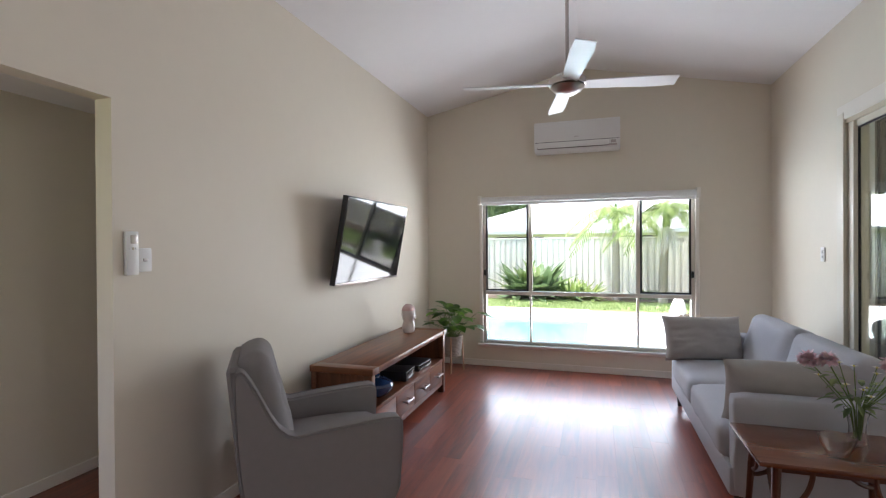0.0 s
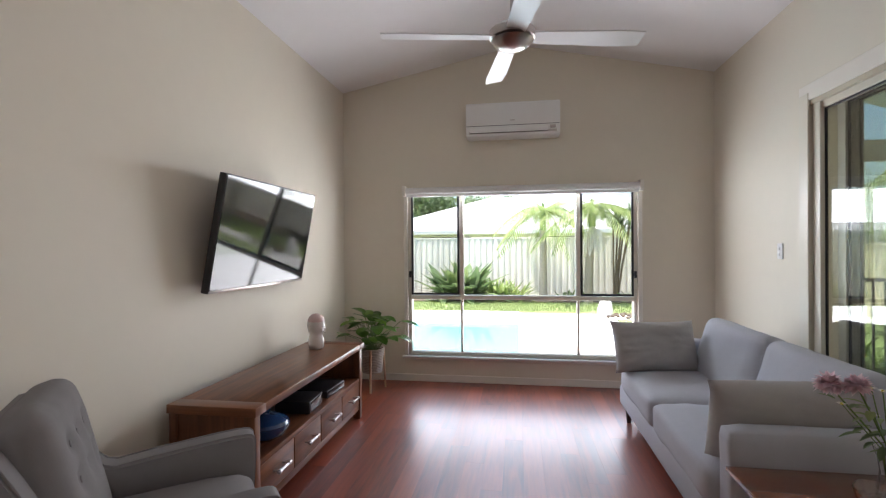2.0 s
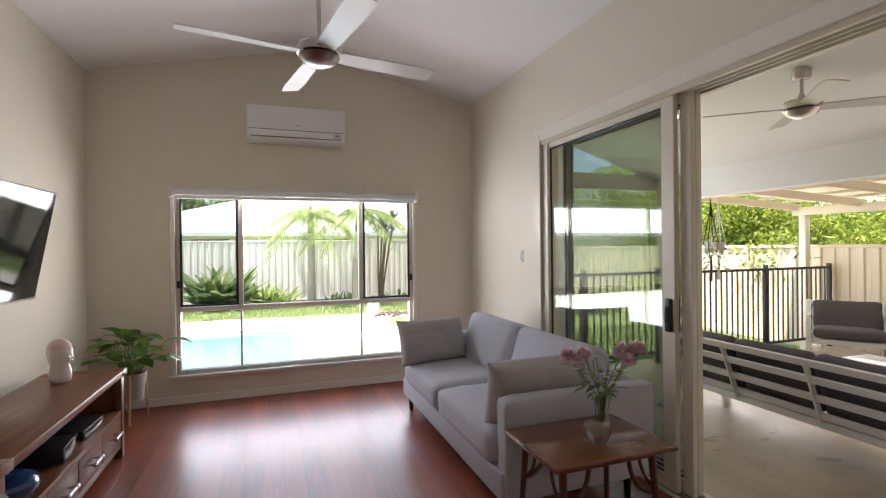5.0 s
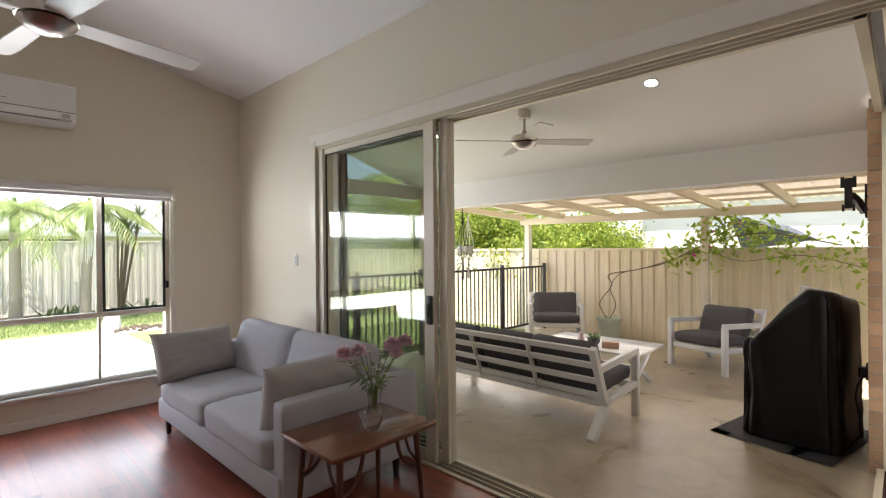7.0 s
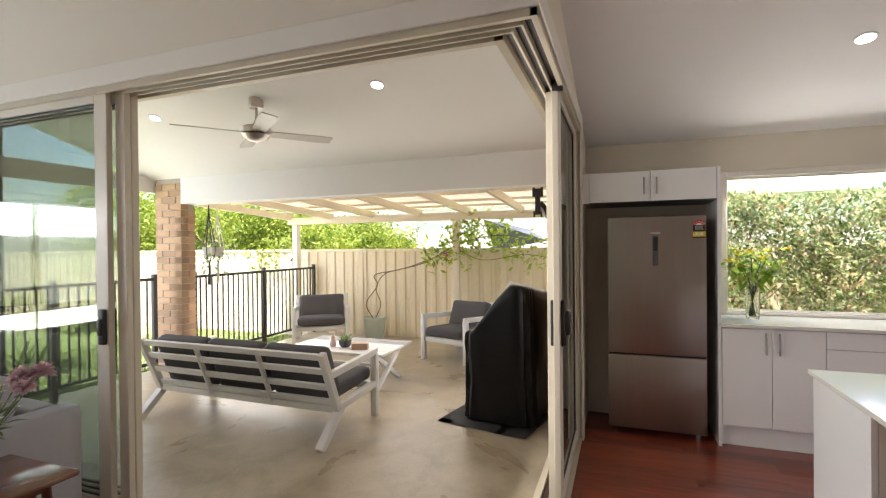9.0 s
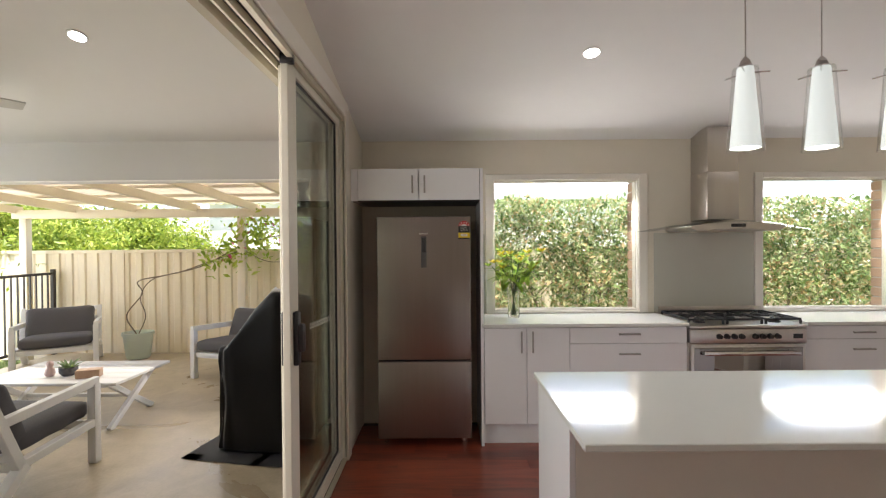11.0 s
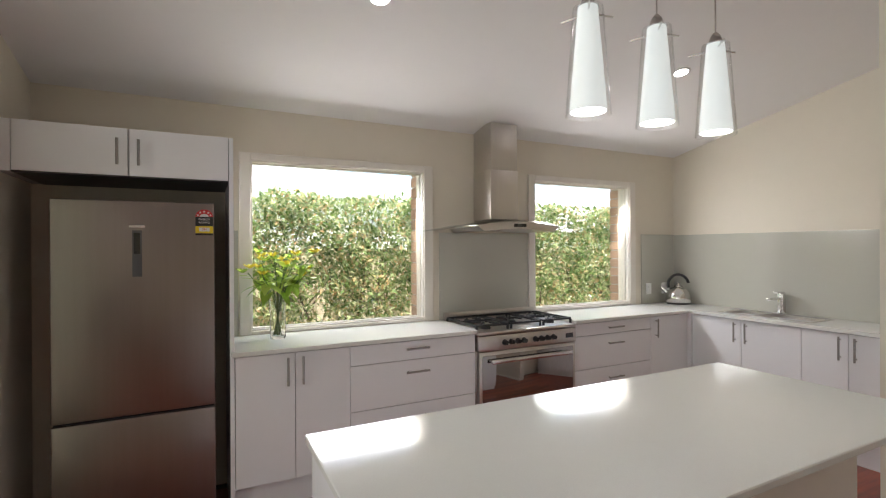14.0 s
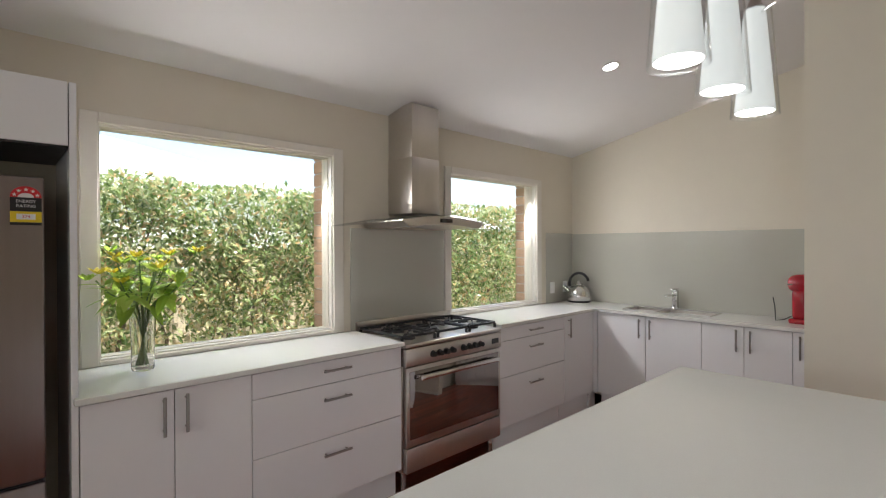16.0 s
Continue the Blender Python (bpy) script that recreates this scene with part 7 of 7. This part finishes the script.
def tree(x, y, h, r, n, size, label, mat_, rng_seed, name="tree"):
    rng = random.Random(rng_seed)
    t = thing(name, label, "tree", pose(x, y, -0.3))
    b = B()
    tube(b, [(0, 0, 0), (0.05, 0.02, h * 0.3), (0, 0.05, h * 0.6), (0.06, 0, h * 0.85)], [0.13, 0.11, 0.08, 0.03], 8)
    limbs = []
    for k in range(9):
        a = rng.uniform(0, 6.28)
        z = h * rng.uniform(0.3, 0.65)
        tip = Vector((math.cos(a) * r * rng.uniform(0.5, 0.9), math.sin(a) * r * rng.uniform(0.5, 0.9), z + h * rng.uniform(0.15, 0.35)))
        tube(b, [(0, 0, z), tuple(tip * 0.5 + Vector((0, 0, z * 0.5))), tuple(tip)], [0.05, 0.035, 0.012], 6)
        limbs.append(tip)
    part("trunk", b, M_BARK, t)
    spots = []
    for k in range(n):
        c = rng.choice(limbs + [Vector((0, 0, h * 0.85))])
        d = Vector((rng.gauss(0, 1), rng.gauss(0, 1), rng.gauss(0, 0.8)))
        d = d.normalized() * (abs(rng.gauss(0.5, 0.28))) * r * 0.62
        spots.append((tuple(c + d), tuple(d)))
    leaf_cloud("crown", mat_, spots, size, rng, t)


for i, (x, y, h, r) in enumerate(((9.6, 7.8, 2.7, 1.4), (9.5, 9.8, 3.0, 1.6), (9.4, 12.2, 3.2, 1.7), (11.2, 6.6, 2.6, 1.3), (8.6, 6.5, 2.3, 0.9), (11.5, 15.0, 3.4, 1.9))):
    tree(x, y, h, r, 13000, 0.05, "bushy yellow green tree behind the side fence", M_TREE, 40 + i)
for i, (x, y, h, r) in enumerate(((-7.5, 38, 6.6, 3.2), (-3.5, 41, 6.4, 3.0), (-12, 40, 6.2, 3.4), (24, 6, 5.5, 3.0))):
    tree(x, y, h, r, 2600, 0.26, "grey green distant gum tree", M_SHRUB, 70 + i)


def hedge():
    rng = random.Random(31)
    h = thing("hedge", "tall glossy leaved clipped hedge outside the kitchen", "hedge", pose(7.15, -4.4, -0.12))
    b = B()
    for k in range(20):
        y = -5.5 + k * 0.5 + rng.uniform(-0.12, 0.12)
        pts = [(rng.uniform(-0.1, 0.1), y, 0), (rng.uniform(-0.15, 0.1), y + rng.uniform(-0.15, 0.15), 0.7), (rng.uniform(-0.2, 0.2), y + rng.uniform(-0.3, 0.3), 1.4), (rng.uniform(-0.2, 0.2), y + rng.uniform(-0.4, 0.4), 2.0)]
        tube(b, pts, [0.022, 0.018, 0.012, 0.005], 6)
        for j in range(4):
            z = rng.uniform(0.5, 1.5)
            tube(b, [(0, y, z), (rng.uniform(-0.3, 0.1), y + rng.uniform(-0.35, 0.35), z + 0.4)], [0.009, 0.004], 5)
    part("branches", b, M_BARK, h)
    spots = []
    while len(spots) < 62000:
        y, z = rng.uniform(-5.8, 4.7), rng.uniform(0.3, 2.4)
        top = 2.24 + 0.1 * noise.noise(Vector((y * 1.7, 0, 3))) + 0.05 * noise.noise(Vector((y * 6, 0, 1)))
        dens = 0.5 + 0.9 * noise.noise(Vector((y * 2.2, z * 2.2, 7)))
        keep = min(1, max(0.06, (z - 0.25) / 1.0)) * max(0.12, min(1, dens + 0.35))
        if z > top or rng.random() > keep:
            continue
        x = -0.32 + abs(rng.gauss(0, 0.28)) + 0.1 * noise.noise(Vector((y * 2.5, z * 2.5, 0)))
        spots.append(((x, y, z), (-0.7, 0, 0.5)))
    leaf_cloud("leaves", M_HEDGE, spots, 0.036, rng, h)


hedge()


def neighbour(label, x0, x1, y0, y1, wall, ridge, wins, side="y", o=0.6):
    h = thing("house", label, "house", pose(x0, y0, -0.3))
    L, D = x1 - x0, y1 - y0
    part("wall", box(B(), 0, L, 0, D, 0, wall), M_HOUSE, h)
    b = B()
    base = [(-o, -o, wall), (L + o, -o, wall), (L + o, D + o, wall), (-o, D + o, wall)]
    if L > D:
        top = [(D / 2, D / 2, wall + ridge), (L - D / 2, D / 2, wall + ridge)]
        idx = ((0, 1, 5, 4), (1, 2, 5), (2, 3, 4, 5), (3, 0, 4))
    else:
        top = [(L / 2, L / 2, wall + ridge), (L / 2, D - L / 2, wall + ridge)]
        idx = ((0, 1, 4), (1, 2, 5, 4), (2, 3, 5), (3, 0, 4, 5))
    v = [b.verts.new(p) for p in base + top]
    for f in idx:
        b.faces.new([v[i] for i in f])
    b.faces.new([v[3], v[2], v[1], v[0]])
    roof = part("roof", b, M_ROOF, h, "white ribbed metal hip roof", 0)
    b = B()
    for p, q in ((0, 1), (1, 2), (2, 3), (3, 0)):
        bar(b, Vector(base[p]) + Vector((0, 0, -0.06)), Vector(base[q]) + Vector((0, 0, -0.06)), 0.12, 0.16)
    part("gutter", b, M_ROOF, roof)
    for u0, u1, z0, z1 in wins:
        w = part("window", box(B(), u0, u1, -0.03, 0.02, z0, z1) if side == "y" else box(B(), -0.03, 0.02, u0, u1, z0, z1), M_DARKGLASS, h, "dark window")
        part("window_frame", box(B(), u0 - 0.06, u1 + 0.06, -0.02, 0.02, z1, z1 + 0.06) if side == "y" else box(B(), -0.02, 0.02, u0 - 0.06, u1 + 0.06, z1, z1 + 0.06), M_HOUSE, w)


neighbour("single storey house with a white hip roof behind the fence", -6.2, 9.5, 21.5, 31.0, 2.45, 1.9, ((2.0, 4.2, 1.4, 2.2), (7.0, 9.0, 1.4, 2.2)))
neighbour("white roofed house behind the pool fence", -19.5, -7.6, 22.5, 31.5, 2.3, 1.7, ((6.5, 9.0, 1.3, 2.1),))
neighbour("pale rendered house beyond the side fence", 12.0, 21.0, -5.5, 5.5, 3.0, 1.8, ((5.5, 9.0, 1.2, 1.75),), "x", 0.12)
neighbour("pale house beyond the hedge", 15.5, 25.0, -22.0, -8.0, 2.5, 1.6, ((2.0, 4.0, 1.1, 2.0),), "x")
s = thing("shade_sail", "grey triangular shade sail on a steel pole", "shade sail", pose(10.6, 2.2, -0.3))
part("pole", rod(B(), (0, 1.05, 0), (0, 1.05, 2.45), 0.05), M_OUTWHITE, s)
b = B()
sv = [b.verts.new(p) for p in ((0, 1.0, 2.4), (0.2, -0.4, 1.9), (1.2, 0.2, 2.2), (0.5, 0.9, 1.7))]
b.faces.new((sv[0], sv[1], sv[2]))
b.faces.new((sv[0], sv[3], sv[1]))
bmesh.ops.solidify(b, geom=b.faces[:], thickness=0.004)
part("cloth", b, M_SAIL, s)

# ---- brickwork ----
BRICK = bmesh.new()
box(BRICK, -0.115, 0.115, -0.055, 0.055, -0.038, 0.038, 0.003, 1)
brick_mesh = bpy.data.meshes.new("brick")
BRICK.to_mesh(brick_mesh)
BRICK.free()
brick_mesh.materials.append(M_BRICK)


def brick_run(parent, p, way, length, courses, z0, shift=0):
    """Courses of bricks from p along way, in stretcher bond."""
    c, s = math.cos(radians(way)), math.sin(radians(way))
    for k in range(courses):
        u = 0.12 * ((k + shift) % 2)
        cuts = []
        if u:
            cuts.append((0, u - 0.01))
        while u < length - 0.02:
            cuts.append((u, min(u + 0.23, length)))
            u += 0.24
        for a, e in cuts:
            if e - a < 0.03:
                continue
            ob = new("brick", brick_mesh)
            ob.parent = parent
            mid = (a + e) / 2
            ob.matrix_basis = pose(p[0] + c * mid, p[1] + s * mid, z0 + 0.038 + k * 0.086, 0, 0, way) @ Matrix.Diagonal(((e - a) / 0.23, 1, 1, 1))


pier = setting("brick_pier", box(B(), 4.66, 4.86, 5.55, 5.97, GP, 2.42), M_MORTAR, "tan brick patio pier with pale mortar joints")
brick_run(pier, (4.705, 5.98), -90, 0.44, 28, GP)
brick_run(pier, (4.65, 5.595), 0, 0.22, 24, GP, 1)
bw = setting("brick_wall", box(B(), 3.985, 4.79, 0.686, 0.832, GP, 2.5), M_MORTAR, "tan brick outer wall beside the patio")
brick_run(bw, (3.975, 0.785), 0, 0.92, 29, GP)
bo = setting("brick_skin", box(B(), 4.801, 4.90, -0.52, 0.80, -0.3, 2.36), M_MORTAR, "tan brick outer skin of the kitchen wall")
for y0, y1, z0, z1 in ((-1.775, -0.52, -0.3, 0.935), (-2.81, -1.775, -0.3, 2.36), (-3.97, -2.81, -0.3, 0.935), (-4.9, -3.97, -0.3, 2.36), (-1.775, -0.52, 2.07, 2.36), (-3.97, -2.81, 2.07, 2.36)):
    setting("brick_skin", box(B(), 4.801, 4.90, y0, y1, z0, z1), M_MORTAR, "tan brick outer skin of the kitchen wall")
for y in (-1.82, -4.015):
    brick_run(bo, (4.80, y), 0, 0.11, 14, 0.94)

# ---- floor boards ----
rng = random.Random(2)
plank_meshes = []
for L in (0.9, 1.2, 1.5):
    pb = B()
    box(pb, -0.0649, 0.0649, -L / 2 + 0.0002, L / 2 - 0.0002, -0.012, 0.0, 0.0002, 1)
    pm = bpy.data.meshes.new("floor_board")
    pb.to_mesh(pm)
    pb.free()
    pm.materials.append(M_PLANK)
    plank_meshes.append((L, pm))
floor_ob = bpy.data.objects["floor"]
for col in range(51):
    x = -1.93 + 0.065 + col * 0.13
    y_lo, y_hi = (-3.25, 6.03) if x < 1.93 else (-4.2, 0.59)
    if x > 4.62:
        break
    y = y_lo - rng.uniform(0, 0.8)
    while y < y_hi - 0.01:
        L, pm = rng.choice(plank_meshes)
        lo, hi = max(y, y_lo), min(y + L, y_hi)
        y += L
        if hi - lo < 0.03:
            continue
        ob = new("floor_board", pm)
        ob.parent = floor_ob
        ob.matrix_basis = pose(x, (lo + hi) / 2, 0) @ Matrix.Diagonal((1, (hi - lo) / L, 1, 1))
hall = B()
box(hall, -3.12, -2.03, -0.5, 4.1, -0.01, -0.001)
box(hall, -2.03, -1.93, 0.55, 1.745, -0.01, -0.001)
setting("floor_passage", hall, M_PLANK, "reddish hardwood passage floor")
